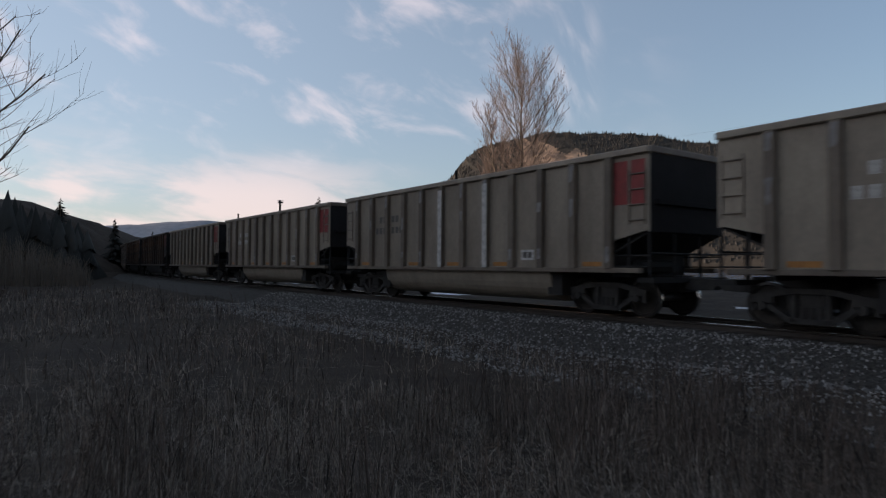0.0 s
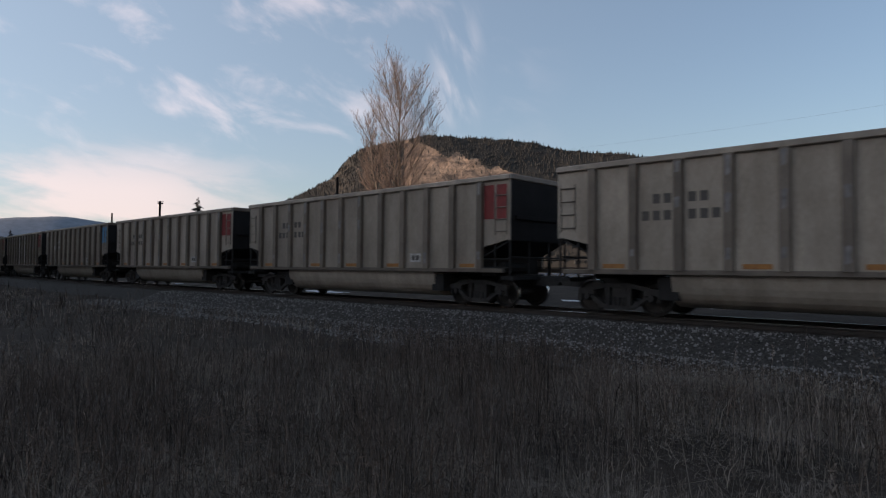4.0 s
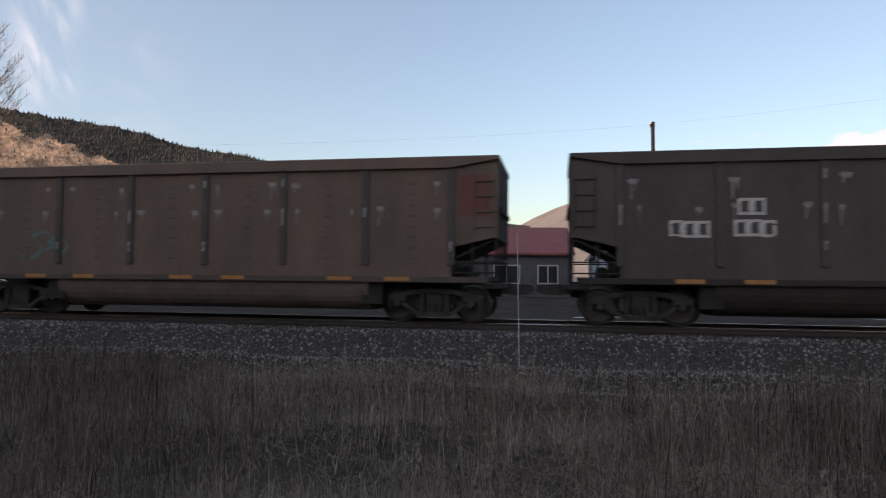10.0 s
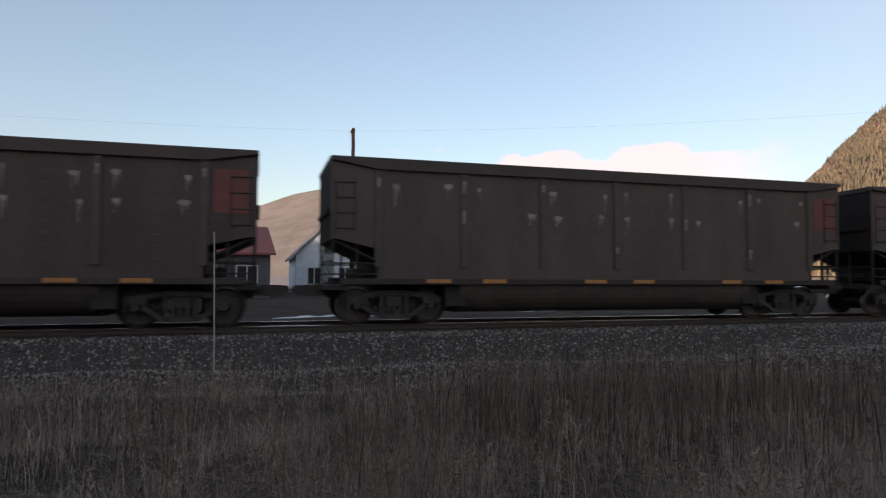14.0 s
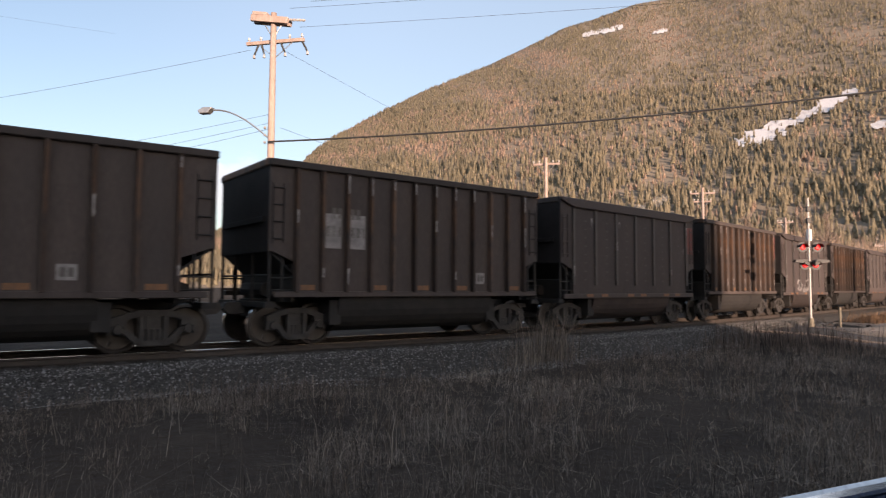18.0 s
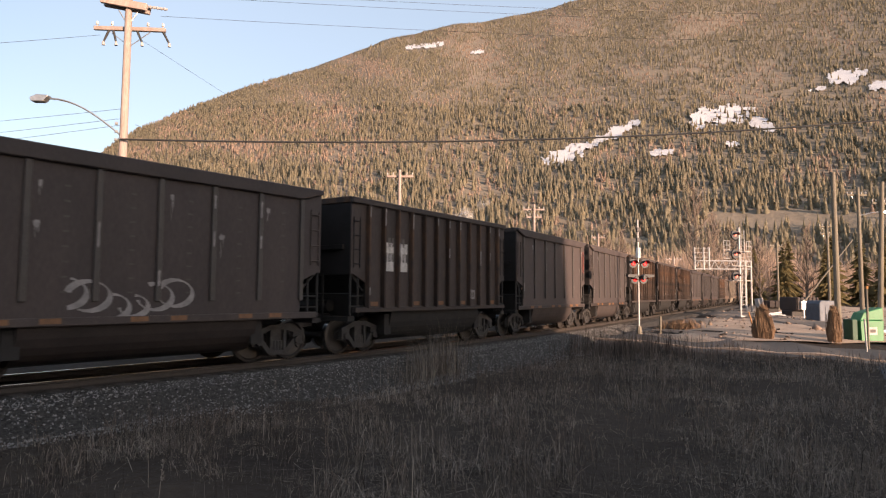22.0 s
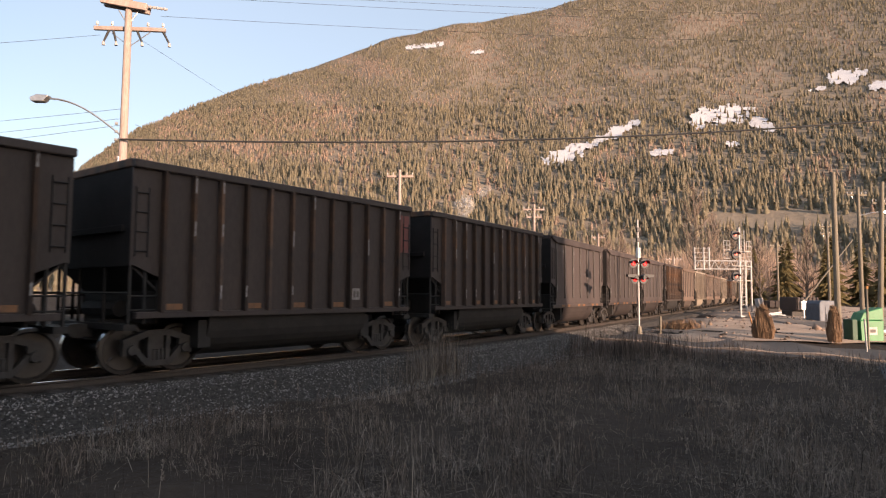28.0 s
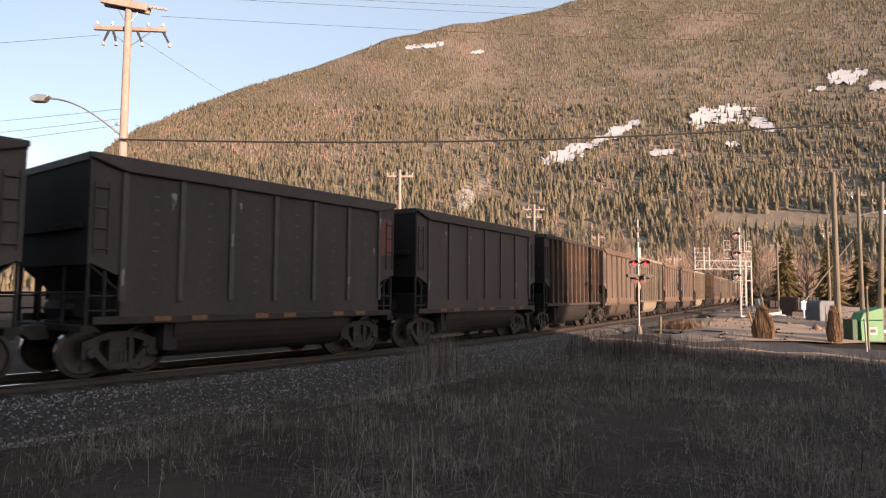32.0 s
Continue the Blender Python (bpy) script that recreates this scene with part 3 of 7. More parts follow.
# the blue of distant haze is painted as the ridge's colour
M["far"] = material("haze_tinted_far_ridge", (.16, .19, .23), 1, 0, (.13, .155, .19), .004, .7, .05, .1)

cliff_hill = polar_hill("cliff_mountain", (0, 0, 1.18), 0, [12, 4.2, .8, -.2, -1.6, -3.6, -6.5, -11.3, -15.1, -17.8, -21.7, -25.2, -32, -37.8, -46, -60],
                        [.04, .108, .142, .167, .185, .198, .209, .2126, .205, .194, .182, .176, .14, .109, .085, .05], 1050, 1400, 300, 60, M["cliff"],
                        "rocky mountain with a sunlit cliff and forest on top, shade in the colour", .05, .8, 3)
# floor darkened: the mountain's shade is put into the colour
M["shadeslope"] = material("shade_tinted_forest_floor", (.05, .046, .04), .95, 0, (.034, .033, .03), .02, .8, .2, .5, third=(.08, .064, .05), spec=.1)


# mask that follows the sunlit patch of the cliff
def is_lit_rock(az, up):
    edge = .196 - .0058 * max(0, -az - 6.5) + .02 * noise.noise(Vector((az * .8, up * 30, 1)))
    return -15.8 < az < -5.3 and up < edge and noise.noise(Vector((az * .55, up * 22, 9))) > -.3 - .15 * (az > -10)


def clothe_cliff():
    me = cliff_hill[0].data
    me.materials.append(M["shadeslope"])
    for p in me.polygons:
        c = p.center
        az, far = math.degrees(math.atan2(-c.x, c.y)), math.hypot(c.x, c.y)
        # all faces outside the lit patch take the colour with painted shade
        p.material_index = 0 if is_lit_rock(az, (c.z - 1.18) / far) else 1


clothe_cliff()
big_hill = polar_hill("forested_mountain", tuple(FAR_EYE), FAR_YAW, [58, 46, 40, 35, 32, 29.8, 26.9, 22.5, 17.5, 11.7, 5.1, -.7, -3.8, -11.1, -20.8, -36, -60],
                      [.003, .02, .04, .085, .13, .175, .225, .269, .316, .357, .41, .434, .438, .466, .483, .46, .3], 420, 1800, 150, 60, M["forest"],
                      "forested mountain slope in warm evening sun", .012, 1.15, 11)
grey_hill = polar_hill("snowy_hill", (0, 0, 1.18), 0, [-44, -50, -56, -60, -66, -74, -82, -92, -102], [.02, .085, .128, .14, .133, .10, .075, .05, .02], 900, 1500, 70, 24, M["greyhill"],
                       "grey-brown hill with thin snow beyond the lake", .05, 1.0, 31)
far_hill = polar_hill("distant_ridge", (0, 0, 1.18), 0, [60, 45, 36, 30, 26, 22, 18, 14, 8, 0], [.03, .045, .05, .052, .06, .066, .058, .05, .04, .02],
                      2300, 2700, 80, 12, M["far"], "distant ridge, blue haze in its colour", .04, 1, 21)


def lake():
    a = bearing(-28, 520)
    ob = new("lake", build("lake", M["water"], lambda bm: bm.faces.new([bm.verts.new((a.x + x, a.y + y, -1.6)) for x, y in ((-560, -560), (560, -560), (560, 560), (-560, 560))])))
    tagged(ob, "calm grey-blue lake behind the track", "lake", kind="structure")


lake()

# ---------------------------------------------------------------- coal cars
RIB = .13                                       # how far the side posts stand out
RIBBED = ("silver", "tan", "rust")


def extrude_x(bm, outline, x0, x1):
    a = [bm.verts.new((x0, y, z)) for y, z in outline]
    b = [bm.verts.new((x1, y, z)) for y, z in outline]
    n = len(a)
    for k in range(n):
        bm.faces.new((a[k], a[(k + 1) % n], b[(k + 1) % n], b[k]))
    bm.faces.new(a[::-1])
    bm.faces.new(b)


@lru_cache(None)
def wheelset_mesh():
    bm = bmesh.new()
    sides = 24
    for sg in (1, -1):
        prof = [(.0, .66), (.10, .66), (.11, .72), (.36, .735), (.40, .69), (.46, .69), (.458, .80), (.40, .815), (.37, .775), (.12, .77), (.11, .84), (.0, .84)]
        rings = []
        for r, y in prof:
            rings.append([bm.verts.new((r * math.cos(k * math.tau / sides), sg * y, r * math.sin(k * math.tau / sides))) for k in range(sides)] if r else [bm.verts.new((0, sg * y, 0))])
        for i, (p, q) in enumerate(zip(rings, rings[1:])):
            for k in range(sides):
                v = [p[k % len(p)], p[(k + 1) % len(p)], q[(k + 1) % len(q)], q[k % len(q)]]
                f = bm.faces.new(list(dict.fromkeys(v)))
                f.material_index = 1 if i == 5 else 0
    rod(bm, (0, -.7, 0), (0, .7, 0), .09, sides=10)
    rod(bm, (.2, .775, .12), (.28, .775, .17), .03, sides=6)
    me = mesh_of(bm, "wheelset", M["wheel"])
    me.materials.append(M["tread"])
    return me


@lru_cache(None)
def truck_meshes(wb):
    h = wb / 2
    k = wb / 1.78

    def bar(bm, a, b, t):
        d = Vector((b[0] - a[0], 0, b[1] - a[1]))
        n = Vector((-d.z, 0, d.x)).normalized() * t / 2
        prism(bm, [(a[0] - n.x, a[1] - n.z), (b[0] - n.x, b[1] - n.z), (b[0] + n.x, b[1] + n.z), (a[0] + n.x, a[1] + n.z)], -.065, .065)

    def frame_(bm):
        for sg in (1, -1):
            bar(bm, (sg * (h + .26 * k), .6), (sg * .34 * k, .76), .11)
            bar(bm, (sg * (h - .12 * k), .47), (sg * .36 * k, .2), .1)
            bar(bm, (sg * .3 * k, .18), (sg * .3 * k, .76), .1 * min(1, k + .2))
            box(bm, sg * h - .2 * k, sg * h + .26 * k * (1 if sg > 0 else .77), -.06, .06, .52, .64)
            box(bm, sg * (h + .2 * k) - .04, sg * (h + .2 * k) + .04, -.06, .06, .36, .6)
        bar(bm, (-.36 * k, .76), (.36 * k, .76), .11)
        bar(bm, (-.38 * k, .2), (.38 * k, .2), .1)
    fr = build("side_frame", M["truck"], frame_)

    def bolster(bm):
        box(bm, -.2 * k, .2 * k, -1.02, 1.02, .42, .70)
        for sg in (1, -1):
            for x in (-.14, 0, .14):
                rod(bm, (x * k, sg * 1.04, .24), (x * k, sg * 1.04, .46), .055 * min(1, k + .2), sides=8)
    bo = build("bolster", M["truck"], bolster)

    def capmesh(bm):
        rod(bm, (0, -.05, 0), (0, .09, 0), .11, .085, 10)
    return fr, bo, build("bearing_cap", M["truck"], capmesh)


@lru_cache(None)
def car_base(kind, L, end, load, mark):
    """A loaded coal car, its middle at the origin, its front towards +x."""
    ribbed = kind in RIBBED
    k = L / 16.18
    gap = .08 + .095 * L
    hb = (L - gap) / 2
    e = 1.08 * k
    z0, z1, zt = (1.15, 3.74, 3.89) if ribbed else (1.06, 3.62, 3.89)
    main, rib = M[kind if kind != "plum" or L > 12 else "slate"], M[kind + "_rib"]
    tubmat = main if kind in ("silver", "tan") else M["under"] if kind == "rust" else rib
    names = {"silver": "weathered silver-grey ribbed coal gondola loaded with coal",
             "tan": "dusty tan ribbed coal gondola loaded with coal",
             "rust": "dark rusty ribbed coal gondola loaded with coal",
             "brown": "sooty brown panelled coal gondola loaded with coal", "plum": "sooty dark plum panelled coal gondola loaded with coal"}
    car = tagged(new("coal_car"), names[kind], "coal car", "coal cars of the train")
    outline = [(-hb, 1.98), (-hb + .12 * k, 2.0), (-hb + e, 1.78), (-hb + e, z0), (hb - e, z0), (hb - e, 1.78), (hb - .12 * k, 2.0), (hb, 1.98), (hb, zt - .08), (hb - e, z1 + .02), (-hb + e, z1 + .02), (-hb, zt - .08)]
    panel = build("side_panel", main, lambda bm: prism(bm, outline, -.02, .02))
    for sg in (1, -1):
        place("side_panel", panel, car, Matrix.Translation((0, sg * 1.46, 0)))
    endm = build("end_sheet", M["sooty"], lambda bm: box(bm, -.03, .03, -1.44, 1.44, 1.98, 3.8))
    cross = build("end_rib", M["sooty"], lambda bm: box(bm, -.03, .03, -1.25, 1.25, 2.6, 2.72), .008)
    for x in (hb + .03, -hb - .03):
        place("end_rib", cross, car, Matrix.Translation((x, 0, 0)))
    place("end_sheet", endm, car, Matrix.Translation((hb - .03, 0, 0)))
    place("end_sheet", endm, car, Matrix.Translation((-hb + .03, 0, 0)) @ Matrix.Rotation(math.pi, 4, "Z"))
    slope = build("slope_sheet", M["under"], lambda bm: prism(bm, [(0, 2.0), (-2.0 * k, 1.05), (-2.0 * k, 1.0), (0, 1.95)], -1.42, 1.42))
    place("slope_sheet", slope, car, Matrix.Translation((hb - .08, 0, 0)))
    place("slope_sheet", slope, car, Matrix.Translation((-hb + .08, 0, 0)) @ Matrix.Rotation(math.pi, 4, "Z"))
    chord = build("top_chord", main, lambda bm: box(bm, -hb - .02, hb + .02, -.06, .06, z1, zt) if ribbed else
                  prism(bm, [(-hb - .02, zt - .1), (-hb + e, z1), (hb - e, z1), (hb + .02, zt - .1), (hb + .02, zt), (-hb - .02, zt)], -.07, .07), .02)
    for sg in (1, -1):
        place("top_chord", chord, car, Matrix.Translation((0, sg * 1.5, 0)))
    endchord = build("end_chord", rib, lambda bm: box(bm, -.06, .06, -1.44, 1.44, zt - .14, zt + .02), .02)
    for x in (hb - .03, -hb + .03):
        place("end_chord", endchord, car, Matrix.Translation((x, 0, 0)))
    # ribs
    w = .055 * max(k, .62) * (1.9 if kind in ("silver", "tan") else 1)
    if ribbed:
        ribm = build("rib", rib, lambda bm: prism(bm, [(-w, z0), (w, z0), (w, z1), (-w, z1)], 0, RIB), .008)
        xs = [-hb + e + (2 * hb - 2 * e) * i / 11 for i in range(12)]
    else:
        ribm = build("rib", M["seam"], lambda bm: prism(bm, [(-w * 1.5, z0 + .3), (w * 1.5, z0 + .3), (w * 1.5, z1), (-w * 1.5, z1)], 0, .05), .008)
        xs = [-hb + e + (2 * hb - 2 * e) * i / 6 for i in range(7)]
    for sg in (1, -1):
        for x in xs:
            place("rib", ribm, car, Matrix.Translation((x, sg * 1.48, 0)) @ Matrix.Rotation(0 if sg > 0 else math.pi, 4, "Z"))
    sill = build("side_sill", rib if kind != "rust" else main, lambda bm: box(bm, -hb + e * .2, hb - e * .2, -.07 if ribbed else -.03, .07 if ribbed else .03, z0 - .1, z0 + (.02 if ribbed else .04)), .012)
    for sg in (1, -1):
        place("side_sill", sill, car, Matrix.Translation((0, sg * 1.49, 0)))
    # tub and frame
    arc = [(1.43 * math.copysign(abs(math.cos(a)) ** .36, math.cos(a)), 1.1 - .84 * math.sin(a) ** .95) for a in np.linspace(0, math.pi, 17)]
    t0 = hb - 3.1 * k
    part("tub", _tub(arc, t0, k), tubmat, car)
    bm = bmesh.new()
    box(bm, -hb + .05, hb - .05, -.28, .28, .62, 1.0)
    for sg in (1, -1):
        box(bm, sg * hb - .1 * k - .25 * k * (sg > 0), sg * hb + .1 * k + .25 * k * (sg < 0), -1.45, 1.45, .84, .95)
        box(bm, sg * (hb - 3.0 * k) - .25 * k, sg * (hb - 3.0 * k) + .25 * k, -1.35, 1.35, .45, .98)
    part("underframe", bm, M["under"], car)
    # load
    nx, ny = 28, 9
    vs, fs = [], []
    for i in range(nx):
        for j in range(ny):
            x, y = -hb + .06 + (2 * hb - .12) * i / (nx - 1), -1.42 + 2.84 * j / (ny - 1)
            edge = min(1, min(i, nx - 1 - i) / 5) * min(1, min(j, ny - 1 - j) / 2.5)
            hgt = 3.55 + edge * (.18 + load * (.3 + .3 * noise.noise(Vector((x * .5 / k, y * .4, load * 7 + L)))))
            vs.append((x, y, hgt + .05 * noise.noise(Vector((x * 4, y * 4, load)))))
    fs = [(i * ny + j, (i + 1) * ny + j, (i + 1) * ny + j + 1, i * ny + j + 1) for i in range(nx - 1) for j in range(ny - 1)]
    place("coal_load", from_arrays("coal_load", vs, fs, M["coal"]), car, None, "heap of black coal")
    # added dark plate that blocks light through the open end, with a tank
    web = build("end_web", M["under"], lambda bm: [box(bm, -.03, .03, -1.4, 1.4, .95, 1.75), rod(bm, (.3 * k, -.9, 1.2), (.3 * k, .4, 1.2), .16)])
    place("end_web", web, car, Matrix.Translation((hb - e, 0, 0)))
    place("end_web", web, car, Matrix.Translation((-hb + e, 0, 0)) @ Matrix.Rotation(math.pi, 4, "Z"))
    # end rails, ladders
    stand = build("railing_post", M["under"], lambda bm: rod(bm, (0, 0, 0), (0, 0, 1.03), .033, sides=6))
    side_rail = build("hand_rail", M["under"], lambda bm: rod(bm, (-e / 2, 0, 0), (e / 2, 0, 0), .02, sides=6))
    end_rail = build("hand_rail", M["under"], lambda bm: rod(bm, (0, -1.42, 0), (0, 1.42, 0), .025, sides=6))
    lad = build("ladder", rib if kind != "rust" else M["under"], lambda bm: [rod(bm, (-.06 * k, 0, z), (-e * .46, 0, z), .018, sides=6) for z in (2.25, 2.6, 2.95, 3.3)] +
                [rod(bm, (xx, 0, 2.15), (xx, 0, 3.4), .015, sides=6) for xx in (-.06 * k, -e * .46)])
    for sg in (1, -1):
        x = sg * (hb - .04)
        for xx, yy in ((x, 1.42), (x, -1.42), (x, .5), (x, -.5), (sg * (hb - e * .55), 1.42), (sg * (hb - e * .55), -1.42)):
            place("railing_post", stand, car, Matrix.Translation((xx, yy, .95)))
        for yy in (1.42, -1.42):
            for z in (1.2, 1.45):
                place("hand_rail", side_rail, car, Matrix.Translation((sg * (hb - e / 2), yy, z)))
            place("ladder", lad, car, Matrix.Translation((sg * (hb - .04), yy * 1.056, 0)) @ Matrix.Rotation(0 if sg > 0 else math.pi, 4, "Z"))
        place("hand_rail", end_rail, car, Matrix.Translation((x, 0, 1.5)))
        bm = bmesh.new()
        box(bm, 0, .3, -.12, .12, .68, .92)
        prism(bm, [(.25, .66), (.25, .94), (gap / 2 - .02 + .05, .92), (gap / 2 + .1, .8), (gap / 2 - .02, .68)], -.14, .14)
        place("coupler", mesh_of(bm, "coupler", M["truck"]), car, Matrix.Translation((sg * (hb - .1), 0, 0)) @ Matrix.Rotation(0 if sg > 0 else math.pi, 4, "Z"))
    # trucks
    wb = 1.78 if k > .95 else max(1.0, 1.78 * k + .1)
    fr, bo, cap = truck_meshes(round(wb, 2))
    for sg in (1, -1):
        tx = sg * (hb - 1.55 * k)
        truck = place("truck", bo, car, Matrix.Translation((tx, 0, 0)))
        for ss in (1, -1):
            place("side_frame", fr, truck, Matrix.Translation((0, ss * 1.02, 0)))
            for xx in (-wb / 2, wb / 2):
                place("bearing_cap", cap, truck, Matrix.Translation((xx, ss * 1.04, .46)) @ Matrix.Rotation(0 if ss > 0 else math.pi, 4, "Z"))
        for xx in (-wb / 2, wb / 2):
            place("wheelset", wheelset_mesh(), truck, Matrix.Translation((xx, 0, .46)))
    # painted panels and marks, on the side that faces the field
    y = 1.482
    if end:
        dull = "dull_red" if kind not in ("silver", "tan") and end == "red" else end
        if ribbed:
            pm = build("end_panel", M[dull], lambda bm: box(bm, -.19 * k, .19 * k, 0, .006, 2.62, 3.62))
            place("end_panel", pm, car, Matrix.Translation((-hb + e * .28, y, 0)), f"faded {end} painted panel")
            place("end_panel", pm, car, Matrix.Translation((-hb + e * .72, y, 0)), f"faded {end} painted panel")
        else:
            pm = build("end_panel", M[dull], lambda bm: box(bm, -.36 * k, .36 * k, 0, .006, 2.5, 3.45))
            place("end_panel", pm, car, Matrix.Translation((-hb + e * .5, y, 0)), f"sooty {end} painted panel")
    rng = random.Random(mark * 7 + len(kind))
    if ribbed:
        bay = (2 * hb - 2 * e) / 11
        refl = build("reflector", M["orange" if kind != "rust" else "dull_orange"], lambda bm: box(bm, -.3 * k, .3 * k, 0, .006, 1.2, 1.31))
        for i in (0, 3, 5, 7, 10):
            place("reflector", refl, car, Matrix.Translation((xs[i] + bay / 2, y, 0)))
        bm = bmesh.new()
        for x in xs:
            for cz, tall in ((z1 - .06, .34), (2.85, .4), (1.65, .3)):
                if rng.random() < (.62 if cz > 3 else .3):
                    tall *= rng.uniform(.5, 1.2)
                    rim = [(-.8, 0), (.1, .03), (.85, -.02), (.6, -tall * .4), (.8, -tall), (.2, -tall * 1.06), (-.6, -tall * .9), (-.4, -tall * .5)]
                    bm.faces.new([bm.verts.new((x + w * u * rng.uniform(.6, 1.05), RIB + .002, cz + v2)) for u, v2 in rim])
        worn = part("worn_paint", bm, M["graffiti"], car, "pale worn paint on the side posts")
        worn.location = (0, y, 0)
        tagged(worn, kind="stuff")
        plate = build("data_plate", M["white" if kind != "rust" else "graffiti"], lambda bm: [box(bm, -.25 * k, .25 * k, 0, .005, 1.36, 1.64), box(bm, -.17 * k, -.02, .005, .008, 1.42, 1.58), box(bm, .02, .17 * k, .005, .008, 1.42, 1.58)])
        plate.materials.append(M["stencil"])
        for p in plate.polygons[6:]:
            p.material_index = 1
        place("data_plate", plate, car, Matrix.Translation((xs[2] + bay / 2, y, 0)))
        if mark:
            bar = build("lettering_bar", M["white" if mark == 2 else "stencil"], lambda bm: box(bm, -.09 * k, .09 * k, 0, .005, 0, .23))
            for row, zz in enumerate((2.75, 2.35)):
                for b in (8, 9):
                    for c in range(-1, 2):
                        if row or c != (1 if b == 9 else -1):
                            place("lettering_bar", bar, car, Matrix.Translation((xs[b] + bay / 2 + c * .27 * k, y, zz)))
        if mark == 3:
            stripe = build("ladder_stripe", M["white"], lambda bm: box(bm, -.1, .1, RIB, RIB + .008, 1.16, 3.6))
            for b in (4, 6):
                place("ladder_stripe", stripe, car, Matrix.Translation((xs[b], y, 0)))
        if mark in (4, 7):
            bm = bmesh.new()
            for b in (8, 9):
                box(bm, xs[b] + bay * .2, xs[b] + bay * .85, 0, .005, 2.1, 2.85)
            place("number_patch", mesh_of(bm, "number_patch", M["white" if mark == 4 else "graffiti"]), car, Matrix.Translation((0, y, 0)))
    else:
        bay = (2 * hb - 2 * e) / 6
        refl = build("reflector", M["orange" if k > .9 else "dull_orange"], lambda bm: box(bm, -.3 * k, .3 * k, 0, .006, 1.0, 1.09))
        for i in range(6):
            place("reflector", refl, car, Matrix.Translation((xs[i] + bay * (.3 if i % 2 else .62), y + .042, 0)))
        bm = bmesh.new()
        for i in range(6):
            for side_x in (.17, .83):
                for cz in (3.28, 2.66):
                    if rng.random() > (.72 if k > .9 else .2):
                        continue
                    cx, top = xs[i] + bay * (side_x + rng.uniform(-.04, .04)), cz + rng.uniform(-.05, .05)
                    ww = rng.uniform(.04, .13) * k
                    drip = rng.uniform(.15, .5)
                    rim = [(-1, 0), (-.8, .05), (-.2, .035), (.3, .06), (1, .02), (.75, -.05), (.45, -.06), (.4, -drip), (.25, -drip * .9), (.2, -.07), (-.3, -.06), (-.5, -drip * .6), (-.65, -.06)]
                    bm.faces.new([bm.verts.new((cx + ww * (u + rng.uniform(-.12, .12)), .004, top + w2 + rng.uniform(-.01, .01))) for u, w2 in rim])
        for x in xs:
            for cz, tall in ((3.42, .3), (2.7, .4), (1.9, .25)):
                if rng.random() < (.5 if k > .9 else .15):
                    tall *= rng.uniform(.5, 1.1)
                    rim = [(-.7, 0), (.2, .03), (.8, -.02), (.6, -tall * .5), (.75, -tall), (.1, -tall * 1.05), (-.5, -tall * .9), (-.35, -tall * .4)]
                    bm.faces.new([bm.verts.new((x + w * u * rng.uniform(.7, 1.1), .055, cz + v2)) for u, v2 in rim])
        worn = part("worn_paint", bm, M["graffiti"], car, "pale worn paint patches")
        worn.location = (0, y, 0)
        tagged(worn, kind="stuff")
        bm = bmesh.new()
        for i in range(6):
            for q in range(8):
                cx, cz = xs[i] + bay * .45, 1.5 + q * .25
                box(bm, cx - .09 * k, cx + .09 * k, 0, .006, cz, cz + .03)
        weld = part("weld_seam", bm, M["seam"], car)
        weld.location = (0, y, 0)
        tagged(weld, "short dark weld marks", kind="stuff")
        if mark in (1, 2):
            pale = M["white" if mark == 2 else "graffiti"]
            patch = build("number_patch", pale, lambda bm: box(bm, -.14 * k, .14 * k, 0, .004, 0, .36))
            bar = build("lettering_bar", M["seam"], lambda bm: box(bm, -.075 * k, .075 * k, .004, .007, .06, .3))
            for zz, cols in ((2.0, (-.98, -.7, -.42, .34, .62, .9)), (2.46, (-.78, -.5))):
                for c in cols:
                    at = Matrix.Translation((xs[5] + c * k, y, zz + rng.uniform(-.02, .02)))
                    place("number_patch", patch, car, at)
                    place("lettering_bar", bar, car, at)
    if mark in (5, 6):
        x0, z0g = (xs[4], 1.35) if mark == 5 else (xs[5], 1.75)
        for q in range(6 if mark == 5 else 3):
            bm = bmesh.new()
            cx, cz, rr = x0 + .9 * k - q * .72 * k * (1 if mark == 5 else .6), z0g + rng.uniform(-.1, .25), rng.uniform(.3, .5) * (k if mark == 5 else .6)
            a0, a1 = rng.uniform(0, 2), rng.uniform(3.6, 6.2)
            ring = []
            for a in np.linspace(a0, a1, 16):
                w_ = .03 + .02 * math.sin(a * 2)
                ring.append((bm.verts.new((cx + (rr - w_) * 1.4 * math.cos(a), 0, cz + (rr - w_) * math.sin(a))), bm.verts.new((cx + (rr + w_) * 1.4 * math.cos(a), 0, cz + (rr + w_) * math.sin(a)))))
            for (p, p2), (q1, q2) in zip(ring, ring[1:]):
                bm.faces.new((p, p2, q2, q1))
            place("graffiti_stroke", mesh_of(bm, "graffiti_stroke", M["graffiti" if mark == 5 else "teal"]), car, Matrix.Translation((0, y + .005, 0)))
    return car


def _tub(arc, t0, k):
    bm = bmesh.new()
    extrude_x(bm, arc, -t0, t0)
    return bm


